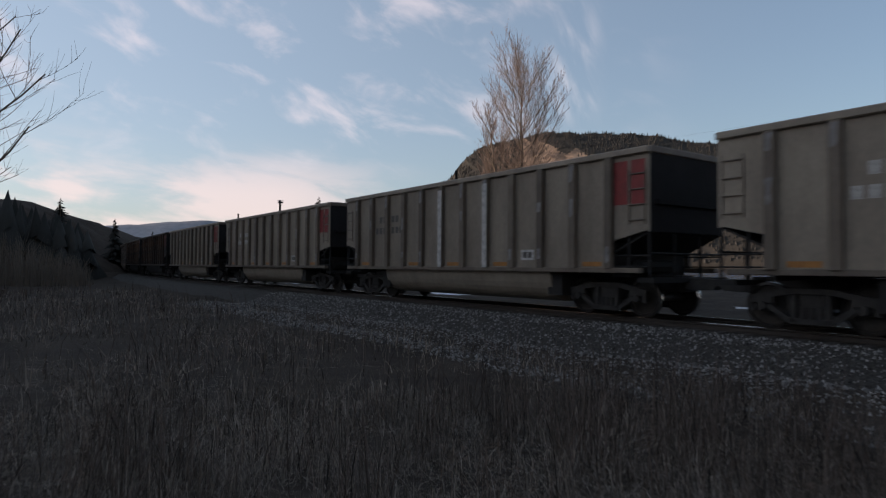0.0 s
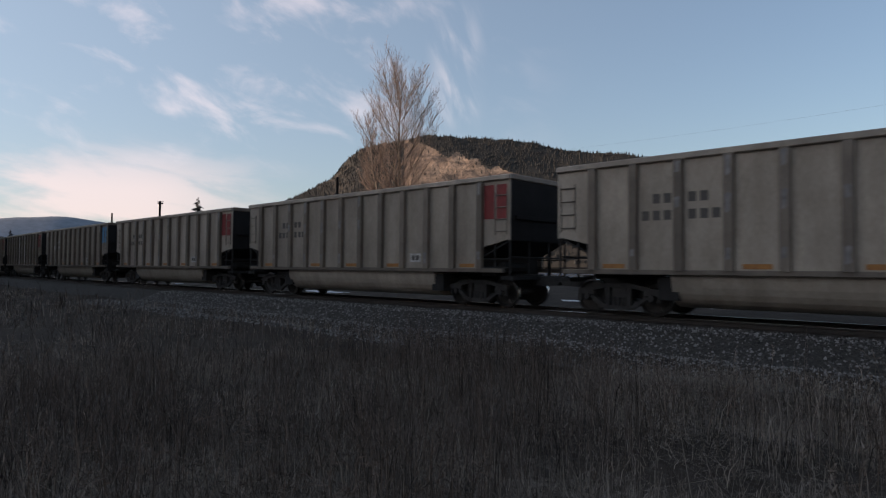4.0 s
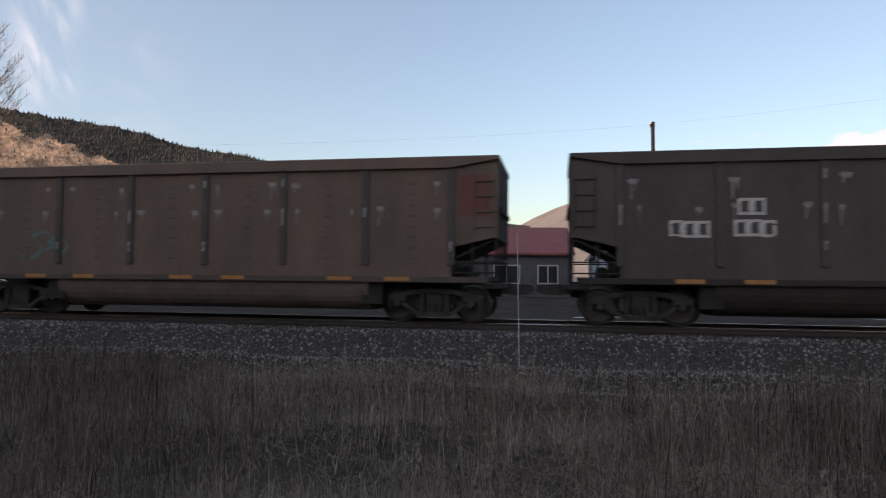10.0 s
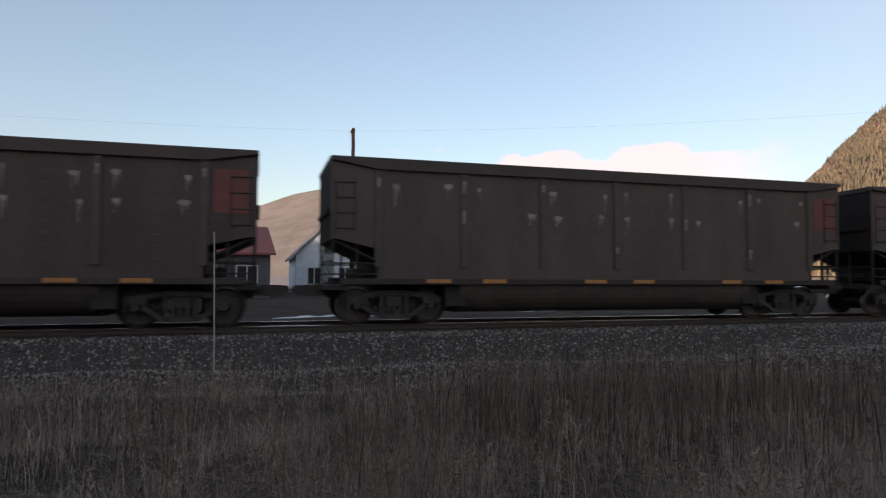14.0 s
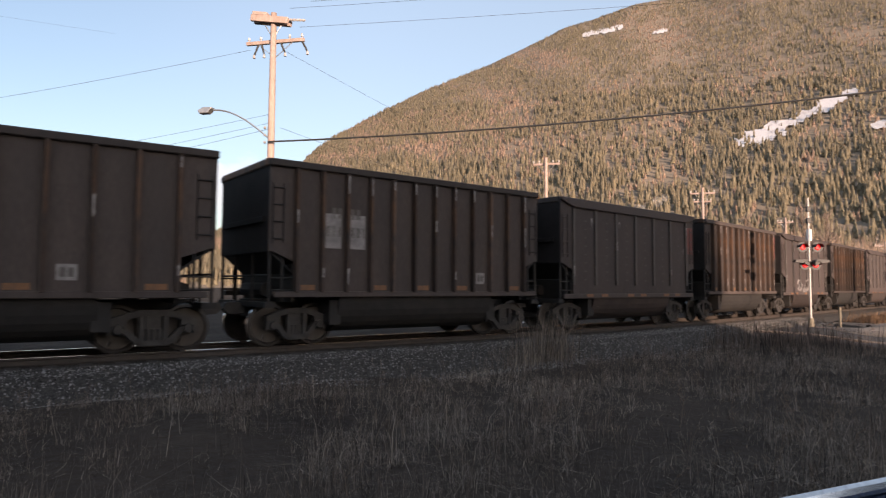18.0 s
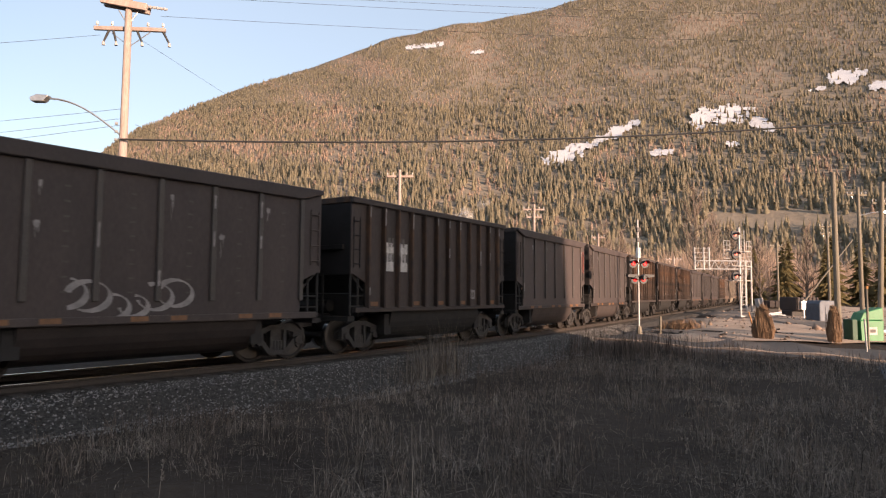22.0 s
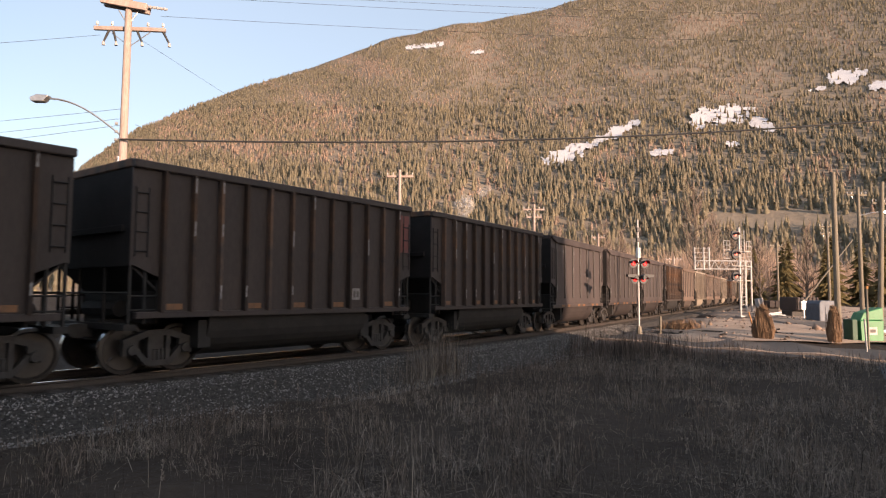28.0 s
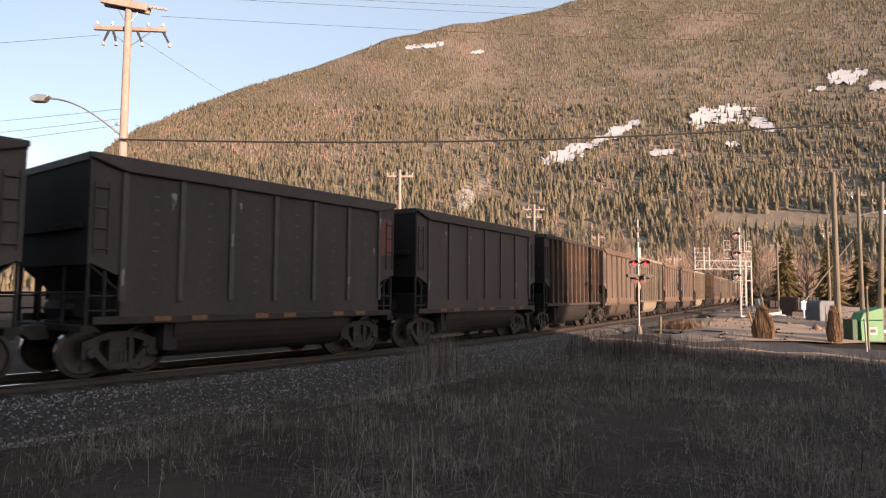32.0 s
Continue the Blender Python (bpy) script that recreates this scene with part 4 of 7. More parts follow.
# one row a car, front to back: kind, end panel, height of load, marking
CONSIST = [("rust", "red", .2, 0)] * 4 + [("brown", "red", .3, 1), ("rust", "red", .2, 1), ("rust", "red", .3, 0), ("tan", "red", .2, 1), ("tan", "red", .2, 2),
           ("tan", "red", .3, 3), ("tan", "blue", .3, 2),                                   # up to car -1
           ("silver", "red", .2, 1), ("silver", "red", .3, 1), ("silver", "red", .6, 1), ("brown", "red", .5, 1), ("silver", "blue", .3, 2), ("silver", "red", .7, 1),
           ("brown", "red", .1, 6), ("plum", "red", .1, 2), ("brown", "red", .1, 1), ("plum", "red", .1, 5), ("plum", "red", .1, 0), ("plum", "red", .3, 0),   # 6 to 11
           ("rust", "red", .6, 0), ("rust", "", .3, 0), ("rust", "", .2, 0), ("rust", "red", .3, 0), ("rust", "", .3, 0), ("rust", "", .8, 7), ("plum", "red", .2, 0)]
_rng = random.Random(5)
# from the thirteenth on, paler paint stands in for sunlight on the cars
TAIL = ["rust", "plum", "rust", "plum", "plum", "rust", "rust", "rust", "plum", "plum", "plum", "rust", "brown", "tan", "brown", "brown", "tan", "rust", "brown", "tan",
        "tan", "brown", "silver", "tan", "rust", "brown", "tan", "tan", "rust", "brown", "tan", "tan", "brown", "plum", "tan", "rust"]
CONSIST += [(c, "red" if i % 3 == 0 else "", round(_rng.choice((.2, .3, .6, .8)), 1), 4 if i == 2 else 5 if i == 1 else 0) for i, c in enumerate(TAIL)]
FIRST = -11
LENGTHS = {12: 14.4, 13: 11.6, 14: 11.4, 15: 11.24, 16: 10.23}
SLOWING = [(0, 0, 11.85), (14.5, 171.82, 11.85), (17, 200.3, 10.0), (18, 208.9, 8.4), (19, 216.9, 8.2), (20, 225.1, 7.5), (20.5, 228.5, 6.6), (40, 357.2, 6.6)]


def run(t):
    """Metres that the train has gone at t seconds: seconds, metres and speed are given where it slows down."""
    for (t0, a, u), (t1, b, v) in zip(SLOWING, SLOWING[1:]):
        if t <= t1:
            d = t1 - t0
            k = (t - t0) / d
            return a * (1 + 2 * k) * (1 - k) ** 2 + u * d * k * (1 - k) ** 2 + b * k * k * (3 - 2 * k) + v * d * k * k * (k - 1)


def couple():
    """The cars and the place of each one's middle along the track at the start."""
    out, front = [], 5.5 + 16.18 * FIRST - .8
    for i, (kind, end, load, mark) in enumerate(CONSIST):
        L = LENGTHS.get(FIRST + i, 16.18 if FIRST + i < 12 else 8.57)
        out.append((kind, end, load, mark, L, front + L / 2))
        front += L
    return out


def car_pose(s, L):
    b = L * .35
    f, r = on_line(s - b), on_line(s + b)
    d = f - r
    return Matrix.Translation((f + r) / 2) @ Matrix.Rotation(math.atan2(d.y, d.x), 4, "Z")


TRAIN = []


def train():
    seen = {}
    for kind, end, load, mark, L, s in couple():
        key = (kind, L, end, load, mark)
        if key in seen:
            car = copy_thing(seen[key], Matrix())
        else:
            car = seen[key] = car_base(*key)
        TRAIN.append((car, L, s))


train()


# ---------------------------------------------------------------- stones and grass


def mesh_from_numpy(name, verts, faces, mat, smooth=False):
    """verts n x 3, faces m x k, all faces with k corners."""
    me = bpy.data.meshes.new(name)
    me.vertices.add(len(verts))
    me.vertices.foreach_set("co", np.asarray(verts, np.float32).ravel())
    m, k = faces.shape
    me.loops.add(m * k)
    me.loops.foreach_set("vertex_index", faces.astype(np.int32).ravel())
    me.polygons.add(m)
    me.polygons.foreach_set("loop_start", np.arange(0, m * k, k, dtype=np.int32))
    me.update(calc_edges=True)
    me.materials.append(mat)
    return me


def stones():
    rng = np.random.default_rng(3)
    n = 92000
    s = np.where(rng.random(n) < .55, rng.uniform(-34, 34, n), rng.uniform(30, 78, n))
    side = 1.15 + np.where(s > 30, 2.9, 5.4) * rng.random(n) ** 1.05
    ss = np.arange(-40, 90, .5)
    base = np.array([on_line(float(a))[:2] for a in ss])
    hd = np.radians([heading(float(a)) for a in ss])
    i = np.clip(((s + 40) / .5).astype(int), 0, len(ss) - 1)
    d = s - ss[i]
    x = base[i, 0] - np.sin(hd[i]) * d + np.cos(hd[i]) * side
    y = base[i, 1] + np.cos(hd[i]) * d + np.sin(hd[i]) * side
    z = np.where(side < 1.3, -.16, np.where(side < 2.0, -.16 - (side - 1.3) * .057, -.2 - (side - 2.0) * .395))
    z = np.maximum(z, ground_height(x, y, s, side) - .005)
    size = rng.uniform(.012, .042, n) * np.where(s > 30, .62, 1)
    o = np.array([(1, 0, 0), (-1, 0, 0), (0, 1, 0), (0, -1, 0), (0, 0, 1), (0, 0, -1)], float)
    v = o[None] * size[:, None, None] * rng.uniform(.55, 1.35, (n, 6, 1))
    v += rng.normal(0, .2, (n, 6, 3)) * size[:, None, None]
    v += np.stack([x, y, z], 1)[:, None]
    f = np.array([(0, 2, 4), (2, 1, 4), (1, 3, 4), (3, 0, 4), (2, 0, 5), (1, 2, 5), (3, 1, 5), (0, 3, 5)])
    faces = (np.arange(n)[:, None, None] * 6 + f[None]).reshape(-1, 3)
    ob = new("ballast_stones", mesh_from_numpy("ballast_stones", v.reshape(-1, 3), faces, M["stone"]))
    tagged(ob, "loose grey crushed stones on the track bed", "ballast stones", kind="stuff")


stones()


def blades(name, x, y, height, width, mat, label, category, seed, lean=.35, zadd=0.0):
    """Thin bent blades standing on the ground at x, y."""
    rng = np.random.default_rng(seed)
    n = len(x)
    z = ground_height(x, y) - .03 + zadd
    a = rng.uniform(0, math.tau, n)
    b = rng.uniform(0, math.tau, n)
    k = np.abs(rng.normal(0, lean, n))
    dx, dy = np.cos(b) * k, np.sin(b) * k
    wx, wy = np.cos(a) * width / 2, np.sin(a) * width / 2
    k = np.minimum(k, 1.9)
    mid, top = height * .55 * np.clip(1.15 - .45 * k, .3, 1), height * np.sqrt(np.clip(1 - (k * .8) ** 2, .03, 1))
    v = np.empty((n, 5, 3))
    v[:, 0] = np.stack([x - wx, y - wy, z], 1)
    v[:, 1] = np.stack([x + wx, y + wy, z], 1)
    cx, cy = x + dx * mid * .45, y + dy * mid * .45
    v[:, 2] = np.stack([cx + wx * .8, cy + wy * .8, z + mid * .97], 1)
    v[:, 3] = np.stack([cx - wx * .8, cy - wy * .8, z + mid * .97], 1)
    v[:, 4] = np.stack([x + dx * height, y + dy * height, z + top], 1)
    i = np.arange(n)[:, None] * 5
    tri = np.concatenate([i + np.array([0, 1, 2]), i + np.array([0, 2, 3]), i + np.array([3, 2, 4])], 0)
    ob = new(name, mesh_from_numpy(name, v.reshape(-1, 3), tri, mat))
    tagged(ob, label, category, kind="stuff")


def field():
    rng = np.random.default_rng(8)
    xs, ys, rs = [], [], []
    for (cx, cy), n, r0, r1, a0, a1 in (((0, 0), 150000, 2.0, 13.6, -114, 42), ((0, 0), 80000, 9.0, 50.0, -14, 60), ((FAR_EYE.x, FAR_EYE.y), 215000, 2.2, 33.0, -172, -88), ((7.5, -11), 80000, 1.5, 13.0, -150, -40),
                                        ((13.5, -21), 80000, 1.5, 15.0, -165, -55), ((0, 4), 25000, 1.5, 9.0, -40, 45)):
        r = r0 + (r1 - r0) * rng.random(n)
        a = np.radians(rng.uniform(a0, a1, n))
        xs.append(cx - r * np.sin(a))
        ys.append(cy + r * np.cos(a))
        rs.append(r)
    x, y, r = np.concatenate(xs), np.concatenate(ys), np.concatenate(rs)
    s, side = track_numbers(x, y)
    p = np.stack([x - FAR_EYE.x, y - FAR_EYE.y], 1)
    fy = radians(FAR_YAW)
    ahead = p[:, 0] * -math.sin(fy) + p[:, 1] * math.cos(fy)
    right = p[:, 0] * math.cos(fy) + p[:, 1] * math.sin(fy)
    road = 36.6 - ahead - right * .93                            # grows towards the field
    path = np.array([FAR_EYE.x, FAR_EYE.y])
    along = (x * path[0] + y * path[1]) / (path @ path)
    off = np.hypot(x - np.clip(along, 0, 1) * path[0], y - np.clip(along, 0, 1) * path[1])
    keep = (side > np.where(s > 32, 3.3, 4.3) + np.where(s > 32, .7, 2.9 + 2.0 * noise_at(x, y, .6, 14)) * rng.random(len(x)) ** 1.3) & (road > 2.2) & (off > 1.0)
    x, y, side, r = x[keep], y[keep], side[keep], r[keep]
    w = noise_at(x, y, .33, 0)
    patch = noise_at(x, y, .22, 5)
    clump = noise_at(x, y, 1.7, 3)
    keep = rng.random(len(x)) < np.clip(.72 + 1.1 * w + 1.5 * clump, .08, 1)
    lane = ((x - FAR_EYE.x) * math.cos(fy) + (y - FAR_EYE.y) * math.sin(fy) > 8.5 + 1.5 * w) & ((x - FAR_EYE.x) * -math.sin(fy) + (y - FAR_EYE.y) * math.cos(fy) < 17)
    keep &= ~lane | (rng.random(len(x)) < .35)
    beside = (x - FAR_EYE.x) * math.cos(fy) + (y - FAR_EYE.y) * math.sin(fy) - 4.9 - .66 * ((x - FAR_EYE.x) * -math.sin(fy) + (y - FAR_EYE.y) * math.cos(fy) - 4.5)
    keep &= (np.abs(beside) > 1.3 + .5 * w) | (rng.random(len(x)) < .06) | (along2(x, y) < .8)   # the wheel-worn lane
    x, y, side, r, w, patch, clump = (q[keep] for q in (x, y, side, r, w, patch, clump))
    tall = (patch + .6 * clump > .2) & (rng.random(len(x)) < .24) | (rng.random(len(x)) < .02)
    short = ~tall
    small = 1 - .45 * np.clip((x * path[0] + y * path[1]) / (path @ path), 0, 1)
    wide = (.0024 + .00068 * r) * (.35 + .65 * small)
    hs = rng.uniform(.06, .36, len(x)) * (1 + .7 * w + .8 * clump) * small
    blades("dead_grass", x[short], y[short], hs[short], wide[short] * rng.uniform(.7, 1.5, short.sum()), M["straw"], "matted dead winter grass", "dry grass", 11, 1.9)
    q = np.where(tall)[0]
    ht = rng.uniform(.3, .85, len(q)) * (1 + .3 * w[q] + .5 * clump[q]) * small[q]
    wq = wide[q] * rng.uniform(.6, 1.2, len(q))
    # pale weeds only to the right: darker left stands for the hill's shade
    pale = (np.arctan2(-x[q], y[q]) < -.45 + .2 * w[q]) & (along2(x[q], y[q]) < .3) & (rng.random(len(q)) < .3)
    for use, mat, label, seed in ((~pale, "reed", "tall dry brown weeds", 12), (pale, "palestraw", "tall bleached weeds beside the track", 13)):
        p = q[use]
        blades("dry_weeds", x[p], y[p], ht[use], wq[use], M[mat], label, "weeds", seed, .46)


def matted_grass():
    """Long bleached blades that winter has laid flat, in patches."""
    rng = np.random.default_rng(18)
    x, y = [], []
    for cx, cy, r0, r1, a0, a1, n in ((0, 0, 2.2, 10.5, -112, 40, 90000), (FAR_EYE.x, FAR_EYE.y, 3.0, 22, -170, -92, 50000)):
        r, a = rng.uniform(r0, r1, n), np.radians(rng.uniform(a0, a1, n))
        x.append(cx - r * np.sin(a))
        y.append(cy + r * np.cos(a))
    x, y = np.concatenate(x), np.concatenate(y)
    s, side = track_numbers(x, y)
    k = (side > 4.6) & (noise_at(x, y, .5, 21) + .5 * noise_at(x, y, 1.6, 22) > .14)
    fy = radians(FAR_YAW)
    k &= (36.6 - ((x - FAR_EYE.x) * -math.sin(fy) + (y - FAR_EYE.y) * math.cos(fy)) - .93 * ((x - FAR_EYE.x) * math.cos(fy) + (y - FAR_EYE.y) * math.sin(fy))) > 2.4
    x, y = x[k], y[k]
    # duller grass on the left puts the hill's shade into the colour
    pale = (along2(x, y) < .4) & (np.arctan2(-x, y) < -.35)
    for use, mat, label, seed in ((pale, "palestraw", "bleached grass laid flat in patches", 19), (~pale, "straw", "dull brown grass laid flat in patches", 20)):
        n = use.sum()
        blades("matted_grass", x[use], y[use], rng.uniform(.18, .5, n), rng.uniform(.003, .008, n), M[mat], label, "dry grass", seed, 1.9, .04)


def along2(x, y):
    """Share of the way from the first standpoint to the far one."""
    return (x * FAR_EYE.x + y * FAR_EYE.y) / (FAR_EYE.x ** 2 + FAR_EYE.y ** 2)


def noise_at(x, y, k, seed):
    return np.array([noise.noise(Vector((a * k, b * k, seed))) for a, b in zip(x, y)])


field()
matted_grass()


def tuft(name, at, n, spread, height, mat, label, seed, lean=.3, width=.01):
    rng = np.random.default_rng(seed)
    x, y = rng.normal(at.x, spread, n), rng.normal(at.y, spread, n)
    blades(name, x, y, (.2 + .8 * rng.random(n) ** 1.4) * height, np.full(n, width), mat, label, "weeds", seed, lean)


tuft("pale_grass_tuft", spot(-.1, 16.2), 620, .33, 1.6, M["straw"], "tall pale dead grass tuft beside the track", 31, .4, .01)
tuft("pale_grass_tuft", spot(-.7, 15.2), 520, .5, .95, M["straw"], "low pale dead grass tuft beside the track", 37, .6, .009)
tuft("grass_tussock", bearing(-64, 5.6), 1500, .36, .62, M["straw"], "drooping tussock of dead grass", 35, 1.1, .006)
tuft("grass_tussock", bearing(-62, 6.3), 1200, .3, .6, M["reed"], "dark drooping tussock of dead grass", 36, 1.0, .006)
tuft("dark_weed_clump", spot(6.5, 22), 1500, 1.4, 1.1, M["reed"], "dark brown weed clump in the field", 32, .2, .014)
tuft("reed_clump", bearing(-92, 9), 1600, 1.3, 1.15, M["reed"], "tall dry reeds in the ditch", 33, .15, .011)
tuft("reed_clump", bearing(-78, 7.5), 900, .9, 1.0, M["reed"], "tall dry reeds in the ditch", 34, .2, .011)



class Sprig:
    """Collects tapered rods as plain lists."""

    def __init__(self, sides=5):
        self.v, self.f, self.n = [], [], sides

    def rod(self, a, b, r0, r1):
        d = (b - a)
        if d.length < 1e-5:
            return
        q = d.to_track_quat("Z", "Y").to_matrix()
        ux, uy = q @ Vector((1, 0, 0)), q @ Vector((0, 1, 0))
        o, n = len(self.v), self.n
        for p, r in ((a, r0), (b, r1)):
            for k in range(n):
                c = math.tau * k / n
                self.v.append(tuple(p + ux * (r * math.cos(c)) + uy * (r * math.sin(c))))
        for k in range(n):
            self.f.append((o + k, o + (k + 1) % n, o + n + (k + 1) % n, o + n + k))


def leaf_litter():
    rng = np.random.default_rng(41)
    n = 3400
    az, far = np.radians(rng.uniform(2, 48, n)), rng.uniform(1.8, 5.5, n)
    x, y = -np.sin(az) * far, np.cos(az) * far
    z = ground_height(x, y) + rng.uniform(.005, .05, n)
    a, r = rng.uniform(0, math.tau, n), rng.uniform(.02, .05, n)
    v = np.empty((n, 4, 3))
    for i in range(4):
        q = a + i * math.pi / 2
        k = 1.0 if i % 2 else .6
        v[:, i] = np.stack([x + r * k * np.cos(q), y + r * k * np.sin(q), z + rng.uniform(-.02, .025, n)], 1)
    ob = new("leaf_litter", mesh_from_numpy("leaf_litter", v.reshape(-1, 3), np.arange(4 * n).reshape(n, 4), M["leaf"]))
    tagged(ob, "pale fallen leaves on bare soil", "leaves", kind="stuff")


leaf_litter()


def seed_heads():
    """Dry stalks with fuzzy heads at the field edge."""
    rng = np.random.default_rng(43)
    sp = Sprig(3)
    for _ in range(90):
        if rng.random() < .6:
            c = bearing(rng.uniform(-100, -30), rng.uniform(3.2, 8))
        else:
            c = spot(rng.uniform(-4, 6), rng.uniform(5, 18))
        z = float(ground_height([c.x], [c.y])[0])
        h = rng.uniform(.45, .95) * (1 if c.length < 12 else .5)
        top = Vector((c.x + rng.normal(0, .08), c.y + rng.normal(0, .08), z + h))
        sp.rod(Vector((c.x, c.y, z - .05)), top, .004, .002)
        for k in range(16):
            a = rng.uniform(0, math.tau)
            p = top - Vector((0, 0, rng.uniform(-.03, .14)))
            sp.rod(p, p + Vector((math.cos(a) * .02, math.sin(a) * .02, rng.uniform(.0, .035))), .0055, .003)
    tagged(new("seed_head_weeds", from_arrays("seed_head_weeds", sp.v, sp.f, M["palestraw"])), "dry weed stalks with pale seed heads", "weeds", kind="stuff")


seed_heads()


def branching_weeds():
    """Brown stalks that fork into fine tangled sprays near the top."""
    rng = np.random.default_rng(47)
    sp = Sprig(3)
    for k in range(1700):
        if k < 950:
            c = bearing(rng.uniform(-112, 40), rng.uniform(2.6, 9.5))
            size = 1.0
        elif k < 1200:
            c = Vector((*NEAR_EYE.lerp(FAR_EYE, rng.uniform(.15, .9))[:2], 0)) + TOWARDS * rng.uniform(3.8, 7.5)
            size = .8
        else:
            c = spot(rng.uniform(-9, 10), rng.uniform(4, 24))
            size = .6
        if track_numbers(np.array([c.x]), np.array([c.y]))[1][0] < 4.2 or noise.noise(Vector((c.x * .35, c.y * .35, 9))) < -.15:
            continue
        z = float(ground_height([c.x], [c.y])[0])
        h = rng.uniform(.35, .85) * size
        top = Vector((c.x + rng.normal(0, .14) * size, c.y + rng.normal(0, .14) * size, z + h))
        foot = Vector((c.x, c.y, z - .05))
        sp.rod(foot, top, .0045 * size, .002)
        for _ in range(9):
            f = rng.uniform(.35, 1.0)
            p = foot.lerp(top, f)
            a, l = rng.uniform(0, math.tau), rng.uniform(.06, .2) * size
            q = p + Vector((math.cos(a) * l * .7, math.sin(a) * l * .7, l * rng.uniform(-.1, .9)))
            sp.rod(p, q, .002, .0015)
            sp.rod(q, q + Vector((rng.normal(0, .025), rng.normal(0, .025), rng.uniform(-.02, .05))) * size, .004, .002)
    tagged(new("branching_weeds", from_arrays("branching_weeds", sp.v, sp.f, M["twiggy"])), "tangled dry brown weeds with forked tops", "weeds", kind="stuff")


M["twiggy"] = material("dry_brown_sprays", (.135, .1, .078), .9, 0, (.075, .057, .046), .8, .9, 9, .1, island=(.4, 1.8), spec=.2)
branching_weeds()

# ---------------------------------------------------------------- trees


def bare_tree(at, height, seed, label, spread=.3, depth=4, radius=None, rise=.55, lean=(0, 0), thick=.02, kids=(5, 7)):
    """A leafless tree: trunk, limbs and fine twigs."""
    rng = random.Random(seed)
    trunk, limbs, twigs = Sprig(9), Sprig(5), Sprig(3)
    radius = radius or height * .014

    def grow(a, d, length, r, level):
        steps = 4 if level < 3 else 3
        p = a
        for i in range(steps):
            d2 = (d + Vector((rng.gauss(0, .09), rng.gauss(0, .09), rng.gauss(.09, .06)))).normalized()
            b = p + d2 * (length / steps)
            r2 = r * (1 - .8 / steps)
            (limbs if level < 3 else twigs).rod(p, b, r, r2)
            if level < depth:
                for _ in range(rng.randint(1, 2 if level < 3 else 3)):
                    side = Vector((rng.gauss(0, 1), rng.gauss(0, 1), rng.gauss(.25, .5))).normalized()
                    d3 = (d2 * rng.uniform(.6, 1.0) + side * rng.uniform(.5, .9)).normalized()
                    grow(p + (b - p) * rng.random(), d3, length * rng.uniform(.35, .6), max(r2 * .55, thick * .35), level + 1)
            p, d, r = b, d2, r2

    p, r = Vector((0, 0, 0)), radius
    n = 12
    for i in range(n):
        k = (i + 1) / n
        b = Vector((lean[0] * k * height + rng.gauss(0, .008) * height, lean[1] * k * height + rng.gauss(0, .008) * height, height * k))
        r2 = radius * (1 - k) ** .8 + .012
        trunk.rod(p, b, r, r2)
        if k > .2:
            for _ in range(rng.randint(*kids) - 2):
                a = rng.uniform(0, math.tau)
                d = Vector((math.cos(a), math.sin(a), rise + rng.uniform(-.1, .5) + k * .5)).normalized()
                grow(p + (b - p) * rng.random(), d, height * spread * (1.15 - .75 * k) * rng.uniform(.6, 1.1), r2 * .38 + .012, 2)
        p, r = b, r2
    tree = tagged(new("bare_tree"), label, "tree")
    tree.matrix_basis = Matrix.Translation(at)
    for nm, sp, mat in (("trunk", trunk, M["bark"]), ("bough_crown", limbs, M["bark"]), ("twig_crown", twigs, M["twig"])):
        if sp.v:
            ob = place(nm, from_arrays(nm, sp.v, sp.f, mat), tree)
            if nm != "trunk":
                tagged(ob, kind="stuff")
    return tree


